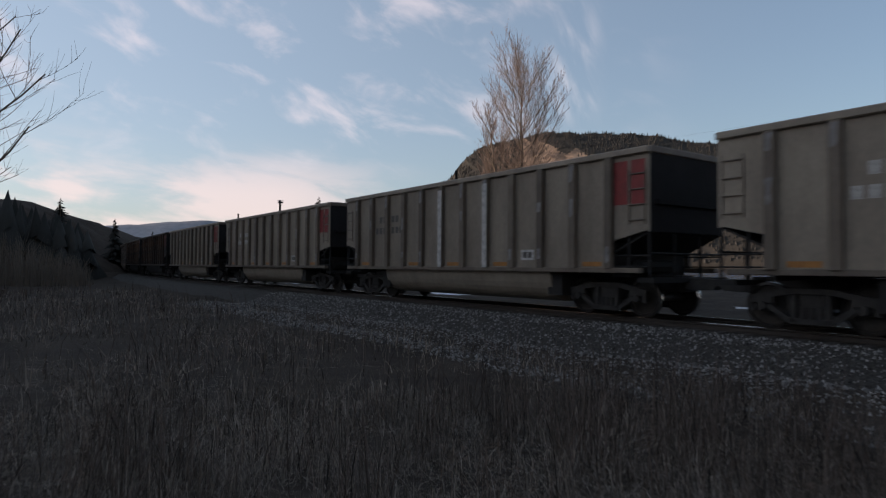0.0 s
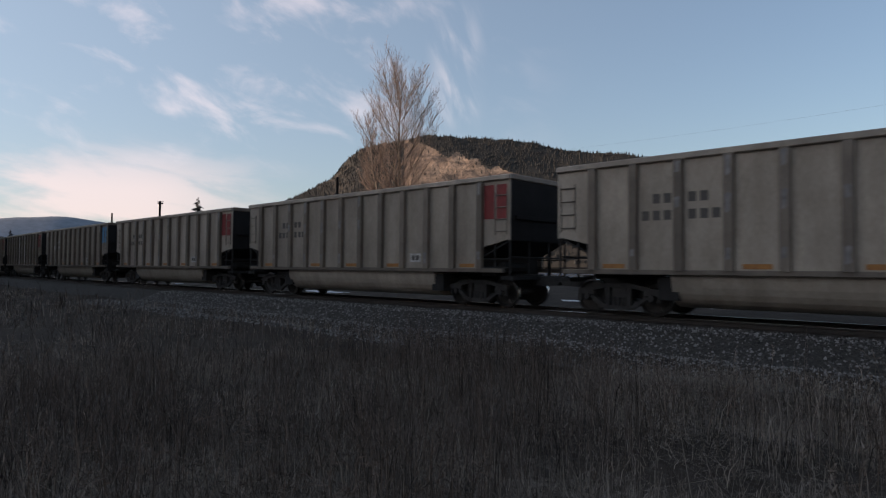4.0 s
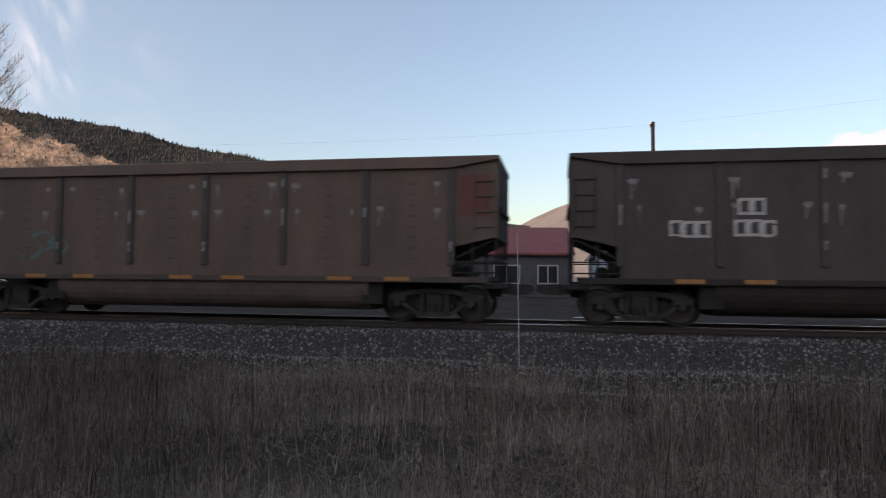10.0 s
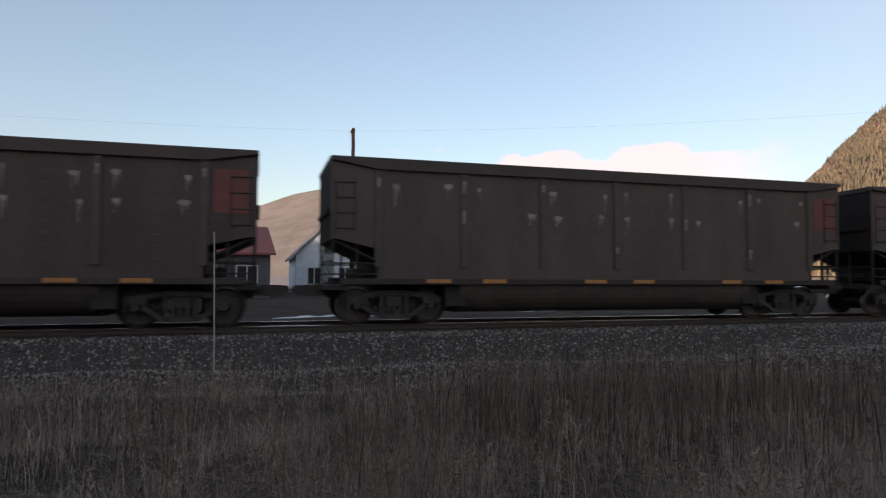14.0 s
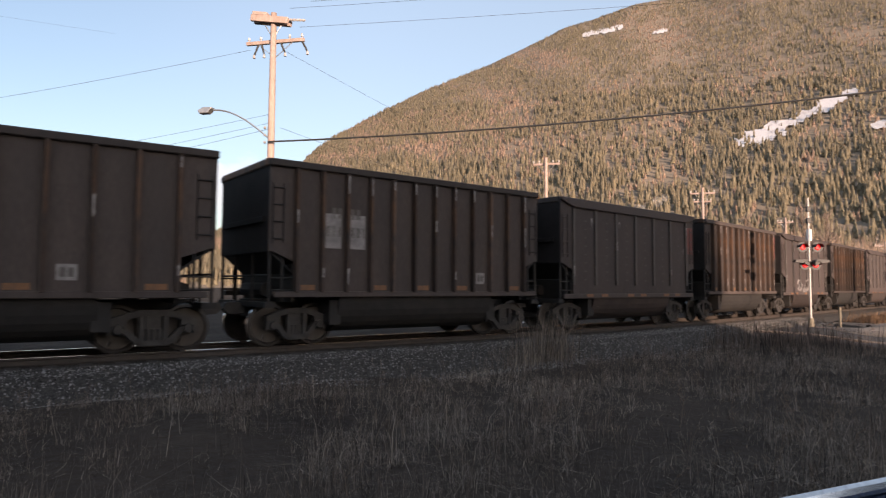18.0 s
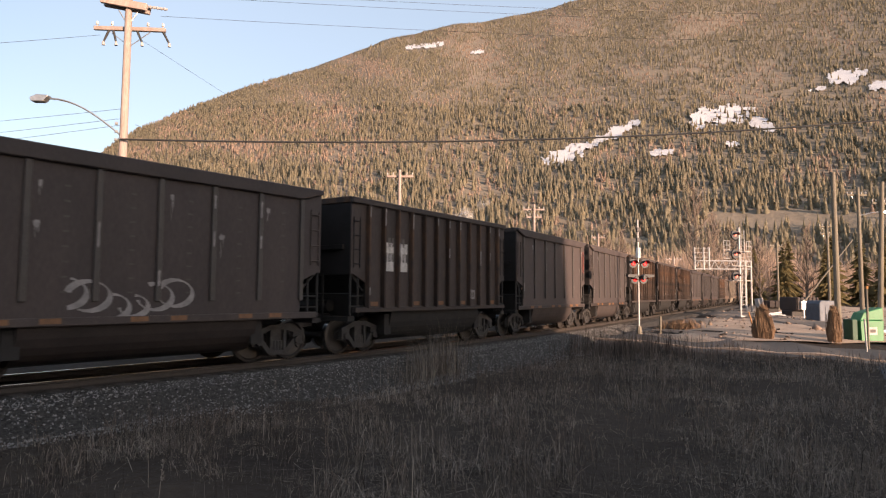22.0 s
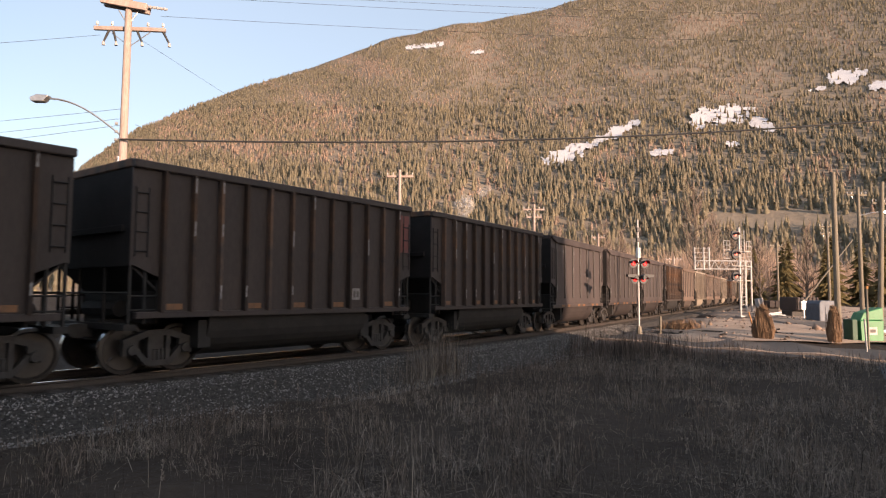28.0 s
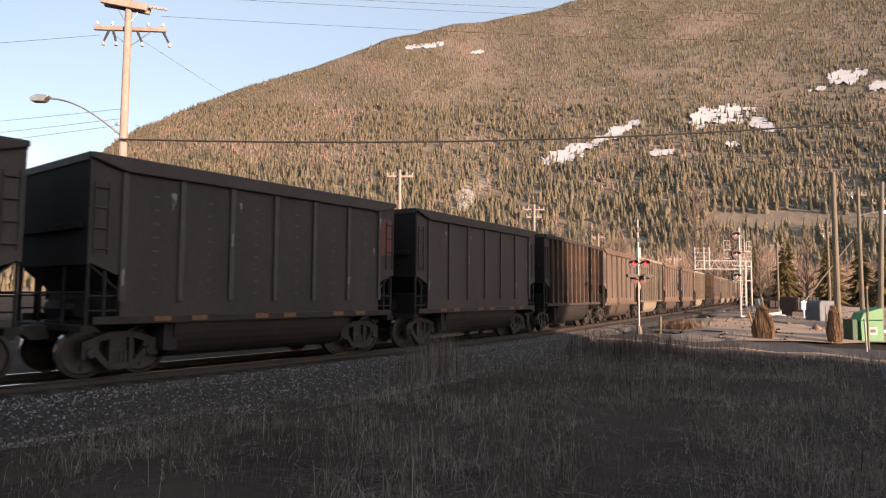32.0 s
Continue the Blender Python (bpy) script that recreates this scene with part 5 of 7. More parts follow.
def cottonwood(at, height, seed, label, low=.34, wide=.2, lean=(0, 0), limbs_n=34):
    """A tall leafless tree: limbs that sweep upwards into an oval crown of fine twigs."""
    rng = random.Random(seed)
    trunk, limbs, twigs = Sprig(9), Sprig(5), Sprig(3)

    def sweep(p, d, length, r, level, steps):
        """One bending shoot with its side shoots."""
        for i in range(steps):
            k = (i + 1) / steps
            d = (d + Vector((rng.gauss(0, .06), rng.gauss(0, .06), .1 + rng.gauss(0, .04)))).normalized()
            q = p + d * (length / steps)
            r2 = max(r * (1 - .75 / steps), .0085)
            (limbs if level < 2 else twigs).rod(p, q, r, r2)
            if level < 3 and (i or level > 1):
                for _ in range(3 if level < 2 else 2):
                    a = rng.uniform(0, math.tau)
                    side = Vector((math.cos(a), math.sin(a), rng.uniform(-.1, .4)))
                    sweep(p.lerp(q, rng.random()), (d * .8 + side * rng.uniform(.35, .7)).normalized(), length * rng.uniform(.36, .56) * (1.15 - .45 * k), r2 * .5, level + 1, 4)
            p, r = q, r2

    p, n = Vector((0, 0, 0)), 14
    spine = [p]
    for i in range(n):
        k = (i + 1) / n
        q = Vector((lean[0] * k * k * height + rng.gauss(0, .005) * height, lean[1] * k * k * height + rng.gauss(0, .005) * height, height * k * .97))
        trunk.rod(p, q, height * .013 * (1 - i / n) ** .85 + .02, height * .013 * (1 - k) ** .85 + .02)
        p = q
        spine.append(p)
    for i in range(limbs_n):
        k = low + (.97 - low) * (i + rng.random()) / limbs_n
        j = min(int(k * n), n - 1)
        at0 = spine[j].lerp(spine[j + 1], k * n - j)
        a = i * 2.4 + rng.uniform(-.5, .5)
        span = math.sin(math.pi * min(1, (k - low * .55) / (1.12 - low * .55))) ** .8
        out = 1.15 - .6 * (k - low) / (1 - low)
        d = Vector((math.cos(a) * out, math.sin(a) * out, .75)).normalized()
        sweep(at0, d, height * wide * (.35 + .85 * span) * rng.uniform(.8, 1.1), height * .003 * (1.15 - k * .75) + .008, 1, 6)
    tree = tagged(new("bare_tree"), label, "tree")
    tree.matrix_basis = Matrix.Translation(at)
    for nm, sp, mat in (("trunk", trunk, M["bark"]), ("bough_crown", limbs, M["bark"]), ("twig_crown", twigs, M["twig"])):
        ob = place(nm, from_arrays(nm, sp.v, sp.f, mat), tree)
        if nm != "trunk":
            tagged(ob, kind="stuff")
    return tree


cottonwood(bearing(-4.9, 70, -.6), 21.4, 4, "tall leafless cottonwood tree behind the track", .32, .27, (0, 0), 42)
cottonwood(bearing(-3.4, 69, -.6), 17.5, 9, "slender leafless cottonwood leaning beside a taller one", .3, .17, (-.09, 0), 20)
bare_tree(bearing(36.3, 34, -.6), 15.5, 14, "leafless tree with knobbly twigs at the field edge", .33, 4, .2, .75, (.09, .05), .026, (6, 8))


def conifer(at, height, seed, label, width=.2, layers=9, mat="shadefir"):
    """A conifer of drooping sprays set round the trunk, sparse and uneven towards the tips."""
    rng = random.Random(seed)
    v, f = [], []
    for i in range(layers * 15):
        k = (i + rng.random()) / (layers * 15)
        z, r = height * (.08 + .9 * k), (height * width * (1 - k) ** .8 + .1) * rng.uniform(.55, 1.15)
        a, droop = rng.uniform(0, math.tau), rng.uniform(.12, .5)
        d, q = Vector((math.cos(a), math.sin(a), 0)), Vector((-math.sin(a), math.cos(a), 0))
        for turn, size in ((0, 1), (.5, .62), (-.5, .62)):
            e = (d * math.cos(turn) + q * math.sin(turn))
            n2 = Vector((-e.y, e.x, 0)) * r * .2 * size
            base, mid = Vector((0, 0, z + r * .1)), e * r * .55 * size + Vector((0, 0, z - r * droop * .25))
            tip = e * r * size + Vector((0, 0, z - r * droop * size))
            o = len(v)
            v += [tuple(base), tuple(mid + n2 - Vector((0, 0, r * .1))), tuple(tip), tuple(mid - n2 - Vector((0, 0, r * .1))), tuple(mid + Vector((0, 0, r * .06)))]
            f += [(o, o + 1, o + 4), (o + 1, o + 2, o + 4), (o + 2, o + 3, o + 4), (o + 3, o, o + 4)]
    tree = tagged(new("conifer"), label, "tree")
    tree.matrix_basis = Matrix.Translation(at)
    part("trunk", _trunk(height), M["bark"], tree)
    tagged(place("crown", from_arrays("crown", v, f, M[mat]), tree), kind="stuff")
    return tree


def _trunk(h):
    bm = bmesh.new()
    rod(bm, (0, 0, -.3), (0, 0, h * .97), h * .014 + .04, .015, 8)
    return bm


conifer(bearing(12.3, 92, -.6), 11.4, 1, "conifer standing behind the train, shade in its colour", .3, 14)
conifer(bearing(13.6, 96, -.6), 7.6, 6, "small conifer behind the train, shade in its colour", .3, 11)
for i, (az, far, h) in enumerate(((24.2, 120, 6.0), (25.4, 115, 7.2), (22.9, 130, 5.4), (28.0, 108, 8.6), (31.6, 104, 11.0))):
    conifer(bearing(az, far, -.6), h, 40 + i, "conifer in a shaded wood edge, shade in its colour", .28, 13)


def dark_thicket():
    """Leafless brush along the shaded wood edge."""
    rng = np.random.default_rng(77)
    n = 14000
    az, far = np.radians(rng.uniform(24, 62, n)), rng.uniform(58, 92, n)
    x, y = -np.sin(az) * far, np.cos(az) * far
    s, side = track_numbers(x, y)
    k = side > 7
    x, y = x[k], y[k]
    blades("brush_thicket", x, y, rng.uniform(.7, 4.2, len(x)) * (.15 + fade(np.arctan2(-x, y), .42, .62)), np.full(len(x), .06), M["bark"], "dense leafless brush at the wood edge", "bushes", 78, .25)


dark_thicket()

# ---------------------------------------------------------------- forest and snow on the mountains
from mathutils.bvhtree import BVHTree


def tree_of(ob):
    me = ob.data
    return BVHTree.FromPolygons([v.co.copy() for v in me.vertices], [tuple(p.vertices) for p in me.polygons])


BIG, CLIFF = tree_of(big_hill[0]), tree_of(cliff_hill[0])


def cones(name, spots, mat, label, seed, sides=5):
    """Many small conifers in one object. spots: x, y, z, height, radius."""
    rng = np.random.default_rng(seed)
    p = np.array(spots)
    n = len(p)
    a = np.arange(sides) * math.tau / sides
    ring = np.stack([np.cos(a), np.sin(a)], 1)
    v = np.empty((n, 3 * (sides + 1), 3))
    for t, (z0, z1, w) in enumerate(((.03, .62, 1.0), (.3, .82, .72), (.55, 1.0, .45))):
        o = t * (sides + 1)
        v[:, o] = np.stack([p[:, 0], p[:, 1], p[:, 2] + p[:, 3] * z1], 1)
        rr = p[:, 4, None] * w * rng.uniform(.6, 1.25, (n, sides))
        v[:, o + 1:o + 1 + sides, 0] = p[:, 0, None] + rr * ring[None, :, 0]
        v[:, o + 1:o + 1 + sides, 1] = p[:, 1, None] + rr * ring[None, :, 1]
        v[:, o + 1:o + 1 + sides, 2] = p[:, 2, None] + p[:, 3, None] * (z0 + rng.uniform(-.05, .08, (n, sides)))
    tri = []
    for t in range(3):
        o = t * (sides + 1)
        tri += [(o, o + 1 + j, o + 1 + (j + 1) % sides) for j in range(sides)]
    faces = (np.arange(n)[:, None, None] * 3 * (sides + 1) + np.array(tri)[None]).reshape(-1, 3)
    ob = new(name, mesh_from_numpy(name, v.reshape(-1, 3), faces, mat))
    tagged(ob, label, "forest", kind="stuff")


# clearings on the slope, as directions from the far standpoint: right, up, half widths, tilt
SNOWS = [(.197, .222, .05, .015, .25), (.273, .258, .052, .01, .45), (.442, .285, .065, .02, .12), (.51, .271, .022, .012, -.3), (.647, .352, .034, .015, .2), (.7, .335, .02, .01, .2),
         (-.03, .4, .036, .005, .1), (.46, .24, .02, .005, 0), (.345, .225, .026, .006, .1), (.05, .388, .014, .003, .2), (.6, .33, .02, .004, .1)]


def in_snow(right, up):
    for cx, cy, wx, wy, tilt in SNOWS:
        dx, dy = right - cx, up - cy
        u, v = dx, dy - dx * tilt
        q = (u / wx) ** 2 + (v / wy) ** 2
        if q > 3:
            continue
        q += 1.1 * noise.noise(Vector((right * 45, up * 90, 2))) + .6 * noise.noise(Vector((right * 130, up * 220, 5)))
        if q < .62:
            return True
    return False


def aim(right, up):
    a = radians(FAR_YAW)
    return Vector((math.cos(a) * right - math.sin(a), math.sin(a) * right + math.cos(a), up)).normalized()


def slope_forest():
    rng = random.Random(21)
    firs, bare, snowv, snowf = [], [], [], []
    for _ in range(66000):
        r, a = math.sqrt(rng.uniform(430 ** 2, 1790 ** 2)), rng.uniform(-44, 44)
        b = radians(FAR_YAW - a)
        x, y = FAR_EYE.x - math.sin(b) * r, FAR_EYE.y + math.cos(b) * r
        hit = BIG.ray_cast(Vector((x, y, 3000)), Vector((0, 0, -1)))
        if hit[0] is None:
            continue
        z = hit[0].z
        right, up = math.tan(radians(a)), (z - FAR_EYE.z) / (r * math.cos(radians(a)))
        if in_snow(right, up + .004) and rng.random() > .12:
            continue
        w = noise.noise(Vector((right * 9, up * 24, 1))) + .6 * noise.noise(Vector((right * 30, up * 60, 4)))
        low = up < .13
        if low and .42 < right < .75 and .105 < up < .135:
            continue                                             # meadow
        if w + (.36 if up < .3 else .24) + (.25 if low else 0) + .35 * (right - .1) > rng.uniform(-.35, .45):
            h = rng.uniform(9, 17) * (.66 if up > .3 else .85 if up > .2 else 1)
            firs.append((x, y, z - 1.5, h, h * rng.uniform(.15, .23)))
        elif rng.random() < .75:
            h = rng.uniform(5.5, 10) * (.75 if up > .3 else 1)
            bare.append((x, y, z - 1.5, h, h * rng.uniform(.2, .34)))
    cones("fir_forest", firs, M["needle"], "dense firs on the mountain slope, paled with haze in their colour", 1)
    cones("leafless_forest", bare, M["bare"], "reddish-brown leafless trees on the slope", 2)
    # snow
    step = .0019
    for i, (cx, cy, wx, wy, tilt) in enumerate(SNOWS):
        index = {}
        nx, ny = int(wx * 1.4 / step) + 1, int((wy + wx * abs(tilt)) * 1.5 / step) + 1
        for a in range(-nx, nx):
            for b in range(-ny, ny):
                if not in_snow(cx + (a + .5) * step, cy + (b + .5) * step):
                    continue
                corner = []
                for da, db in ((0, 0), (1, 0), (1, 1), (0, 1)):
                    key = (a + da, b + db)
                    if key not in index:
                        d = aim(cx + key[0] * step + .0012 * noise.noise(Vector((key[0], key[1], 1.5))), cy + key[1] * step + .0012 * noise.noise(Vector((key[0], key[1], 7.5))))
                        hit = BIG.ray_cast(FAR_EYE, d)
                        if hit[0] is None:
                            break
                        index[key] = len(snowv)
                        snowv.append(tuple(hit[0] - d * 4 + Vector((0, 0, 1.5))))
                    corner.append(index[key])
                if len(corner) == 4:
                    snowf.append(corner)
    ob = new("snow_patches", from_arrays("snow_patches", snowv, snowf, M["snow"]))
    tagged(ob, "old snow in clearings on the mountain slope", "snow", kind="stuff")


slope_forest()


# mountain needles: shade and haze are put into the colour
M["hillfir"] = material("haze_tinted_fir_needles", (.05, .048, .043), .9, 0, (.034, .034, .032), .02, .8, .5, .2, island=(.7, 1.3), spec=.1)


def cliff_forest():
    """Trees with shade in their colour on the top and the flank of the rocky mountain; the cliff stays bare."""
    rng = random.Random(5)
    firs = []
    for _ in range(17000):
        az, r = rng.uniform(-45, 9), math.sqrt(rng.uniform(1055 ** 2, 1500 ** 2))
        b = radians(az)
        x, y = -math.sin(b) * r, math.cos(b) * r
        hit = CLIFF.ray_cast(Vector((x, y, 3000)), Vector((0, 0, -1)))
        if hit[0] is None:
            continue
        z = hit[0].z
        up = (z - 1.18) / r
        if is_lit_rock(az, up) and rng.random() > .05:
            continue
        h = rng.uniform(5, 9)
        firs.append((x, y, z - 1, h, h * rng.uniform(.2, .32)))
    cones("mountain_forest", firs, M["hillfir"], "forest covering the rocky mountain, shade and haze in its colour", 6)


cliff_forest()


def wood_edge():
    """The shaded wood beyond the left end of the field."""
    rng = random.Random(15)
    spots = []
    for _ in range(1500):
        az, far = rng.uniform(22.5, 62), rng.uniform(78, 118)
        p = bearing(az, far)
        if track_numbers(np.array([p.x]), np.array([p.y]))[1][0] < 6:
            continue
        h = float(np.interp(az, [22, 25, 28, 33, 44, 60], [2.6, 3.6, 5.0, 8.5, 11, 12])) * rng.uniform(.6, 1.05)
        spots.append((p.x, p.y, -.8, h, h * rng.uniform(.2, .34)))
    cones("wood_edge", spots, M["shadefir"], "dense wood at the end of the field, shade in its colour", 16, 8)


wood_edge()

# ---------------------------------------------------------------- poles, wires, signals
def cylinder_part(name, parent, mat, a, b, r0, r1=None, sides=10, label=""):
    bm = bmesh.new()
    rod(bm, a, b, r0, r1, sides)
    return part(name, bm, mat, parent, label)


def box_part(name, parent, mat, size, label="", bevel=.01, m=None):
    bm = bmesh.new()
    box(bm, *size)
    ob = part(name, bm, mat, parent, label, bevel)
    if m is not None:
        ob.matrix_basis = m
    return ob


def utility_pole(at, height, turn, arms, label, mat="pole", radius=.15, lamp=None, lean=0.0):
    """arms: height below the top, length of each cross-arm."""
    pole = tagged(new("utility_pole"), label, "utility pole")
    pole.matrix_basis = Matrix.Translation(at) @ Matrix.Rotation(radians(turn), 4, "Z") @ Matrix.Rotation(radians(lean), 4, "Y")
    cylinder_part("post", pole, M[mat], (0, 0, -.4), (0, 0, height), radius * 1.15, radius * .8, 12)
    for down, length in arms:
        z = height - down
        box_part("crossarm", pole, M[mat], (-length / 2, length / 2, .09, .2, z - .06, z + .06))
        for sg in (1, -1):
            bm = bmesh.new()
            rod(bm, (sg * length * .3, .145, z - .05), (0, .16, z - .55), .014, sides=5)
            part("brace", bm, M["metal"], pole)
            for q in (.46, .25):
                bm = bmesh.new()
                rod(bm, (sg * length * q, .145, z + .06), (sg * length * q, .145, z + .13), .02, sides=6)
                rod(bm, (sg * length * q, .145, z + .12), (sg * length * q, .145, z + .22), .045, .03, 8)
                part("insulator", bm, M["white"], pole)
    if lamp:
        z, reach, rise = lamp
        pts = [Vector((reach * k, 0, z + rise * math.sin(k * math.pi / 2))) for k in np.linspace(0, 1, 10)]
        bm = bmesh.new()
        for p, q in zip(pts, pts[1:]):
            rod(bm, p, q, .03, sides=6)
        part("lamp_arm", bm, M["metal"], pole)
        bm = bmesh.new()
        e = pts[-1]
        prism(bm, [(e.x - .1, e.z - .05), (e.x, e.z + .08), (e.x + math.copysign(.35, reach), e.z + .1), (e.x + math.copysign(.55, reach), e.z), (e.x + math.copysign(.5, reach), e.z - .12), (e.x + math.copysign(.15, reach), e.z - .12)], -.12, .12)
        part("lamp_head", bm, M["metal"], pole, "grey street lamp head", .02)
    return pole


def wire(name, a, b, sag, r, label):
    a, b = Vector(a), Vector(b)
    side = (b - a).cross(Vector((0, 0, 1))).normalized()
    v, f, n = [], [], 30
    for i in range(n + 1):
        k = i / n
        p = a.lerp(b, k) - Vector((0, 0, sag * 4 * k * (1 - k)))
        for q in range(4):
            c = math.tau * q / 4
            v.append(tuple(p + side * (r * math.cos(c)) + Vector((0, 0, r * math.sin(c)))))
    for i in range(n):
        f += [(i * 4 + q, i * 4 + (q + 1) % 4, i * 4 + 4 + (q + 1) % 4, i * 4 + 4 + q) for q in range(4)]
    tagged(new(name, from_arrays(name, v, f, M["wire"])), label, "wire")


# the tall pole by the crossing: two arms of heavy timber, a street lamp
_base = spot(-9.75, 19, -.5)
big_pole = utility_pole(_base, 11.1, FAR_YAW + 4, [(.95, 2.15)], "sunlit wooden utility pole with a street lamp", "pole", .125, (6.7, -2.2, 1.15))
TIPPED = Matrix.Translation((0, 0, 10.85)) @ Matrix.Rotation(radians(9), 4, "Y") @ Matrix.Translation((0, 0, -10.85))
for dy in (.13, -.13):
    box_part("crossarm", big_pole, M["pole"], (-.78, .6, dy - .06, dy + .06, 10.72, 10.94), m=TIPPED)
box_part("switch_box", big_pole, M["pole"], (-.74, -.2, -.2, .2, 10.93, 11.05), m=TIPPED)
for i in range(7):
    cylinder_part("line_insulator", big_pole, M["whitemetal"], (.42 + .11 * i, -.02, 10.83 - .012 * i), (.5 + .11 * i, -.02, 10.82 - .012 * i), .055, .035, 8)
for x, lean in ((-.62, -.16), (-.5, .1), (.22, .16), (1.0, .2)):
    cylinder_part("hanging_insulator", big_pole, M["wire"], (x, .14, 10.1), (x + lean, .14, 9.72), .04, .03, 8)
    cylinder_part("insulator_cap", big_pole, M["whitemetal"], (x + lean, .14, 9.74), (x + lean, .14, 9.62), .035, .05, 8)
for x in (-.3, .3):
    cylinder_part("steel_strut", big_pole, M["metal"], (x, .0, 10.68), (0, .0, 10.2), .018, sides=6)
for z in (7.1, 6.85, 6.6):
    cylinder_part("wire_spool", big_pole, M["metal"], (-.13, -.12, z), (-.2, -.16, z), .05, .05, 8)
cylinder_part("riser_pipe", big_pole, M["metal"], (-.11, -.1, .3), (-.1, -.08, 6.1), .03, sides=8)
wire("power_cable", spot(-9.75, 18.8, 6.1), spot(30, 24, 9.98), .88, .03, "heavy black cable strung between poles")
for k, (z0, z1) in enumerate(((11.15, 21.4), (10.45, 19.6), (11.3, 22.3))):
    wire("power_wire", spot(-9.2 + .4 * k, 19.1, z0 - .4), spot(60, 60, z1 + 8), 1.0, .006, "thin overhead power wire")
for k, z in enumerate((7.1, 6.8, 6.6)):
    wire("phone_wire", spot(-9.75, 19, z), spot(-50, 24 + k, z - .5 - .3 * k), .6, .006, "thin overhead phone wire")
wire("phone_wire", spot(-9.4, 19, 9.3), spot(8, 62, 5.2), .8, .006, "thin overhead phone wire")
wire("phone_wire", spot(-9.4, 19, 6.6), spot(9, 62, 4.6), .8, .006, "thin overhead phone wire")
wire("power_wire", spot(-10.6, 19, 9.4), spot(-40, 12, 5.4), .5, .006, "thin overhead power wire")
utility_pole(spot(-2.45, 35, -.4), 8.8, FAR_YAW, [(.35, 1.5)], "weathered utility pole with one crossarm", "pole", .11)
utility_pole(spot(7.05, 49, -.4), 8.9, FAR_YAW, [(.4, 1.7), (1.0, 1.2)], "weathered utility pole with two crossarms", "pole", .11)
utility_pole(spot(15.2, 62, -.4), 7.9, FAR_YAW, [(.4, 1.3)], "distant weathered utility pole", "pole", .1)
utility_pole(spot(25.5, 70, -.4), 6.2, FAR_YAW, [(.4, 1.8)], "distant weathered utility pole", "pole", .1)
utility_pole(spot(16.75, 27, -.4), 7.25, FAR_YAW, [], "plain grey wooden pole wound with a vine", "greypole", .115)
utility_pole(spot(24, 35, -.4), 8.3, FAR_YAW, [(1.2, .9)], "leaning grey wooden utility pole", "greypole", .13, None, 3)
utility_pole(spot(29, 44, -.4), 9.5, FAR_YAW, [(.5, 1.4)], "grey wooden utility pole by the road", "greypole", .13, (7.5, 1.6, .3))
utility_pole(spot(36.5, 60, -.4), 9.0, FAR_YAW, [(.5, 1.4), (1.2, 1.2)], "distant grey wooden utility pole", "greypole", .12)
utility_pole(spot(38, 72, -.4), 8.0, FAR_YAW, [(.5, 1.4)], "distant grey wooden utility pole", "greypole", .12)
utility_pole(bearing(.6, 58, -.6), 9.9, 0, [], "bare pole behind the train, shade in its colour", "shadepole", .14)
utility_pole(bearing(15.2, 66, -.6), 7.9, 0, [(.2, .5)], "bare pole behind the train, shade in its colour", "shadepole", .12)
utility_pole(bearing(18.7, 84, -.6), 7.9, 0, [], "bare pole behind the train, shade in its colour", "shadepole", .12)
utility_pole(bearing(-60.8, 46, -.6), 12.4, 30, [(.25, .5)], "slim power pole behind the train, shade in its colour", "shadepole", .15)
wire("power_wire", bearing(-60.8, 46, 11.6), bearing(-120, 60, 13), .7, .003, "thin overhead power wire")
wire("power_wire", bearing(-60.8, 46, 11.6), bearing(-5, 75, 13.5), .9, .003, "thin overhead power wire")


def disc(bm, c, r, depth, sides=20):
    rod(bm, (c[0], c[1], c[2]), (c[0], c[1] - depth, c[2]), r, r, sides)


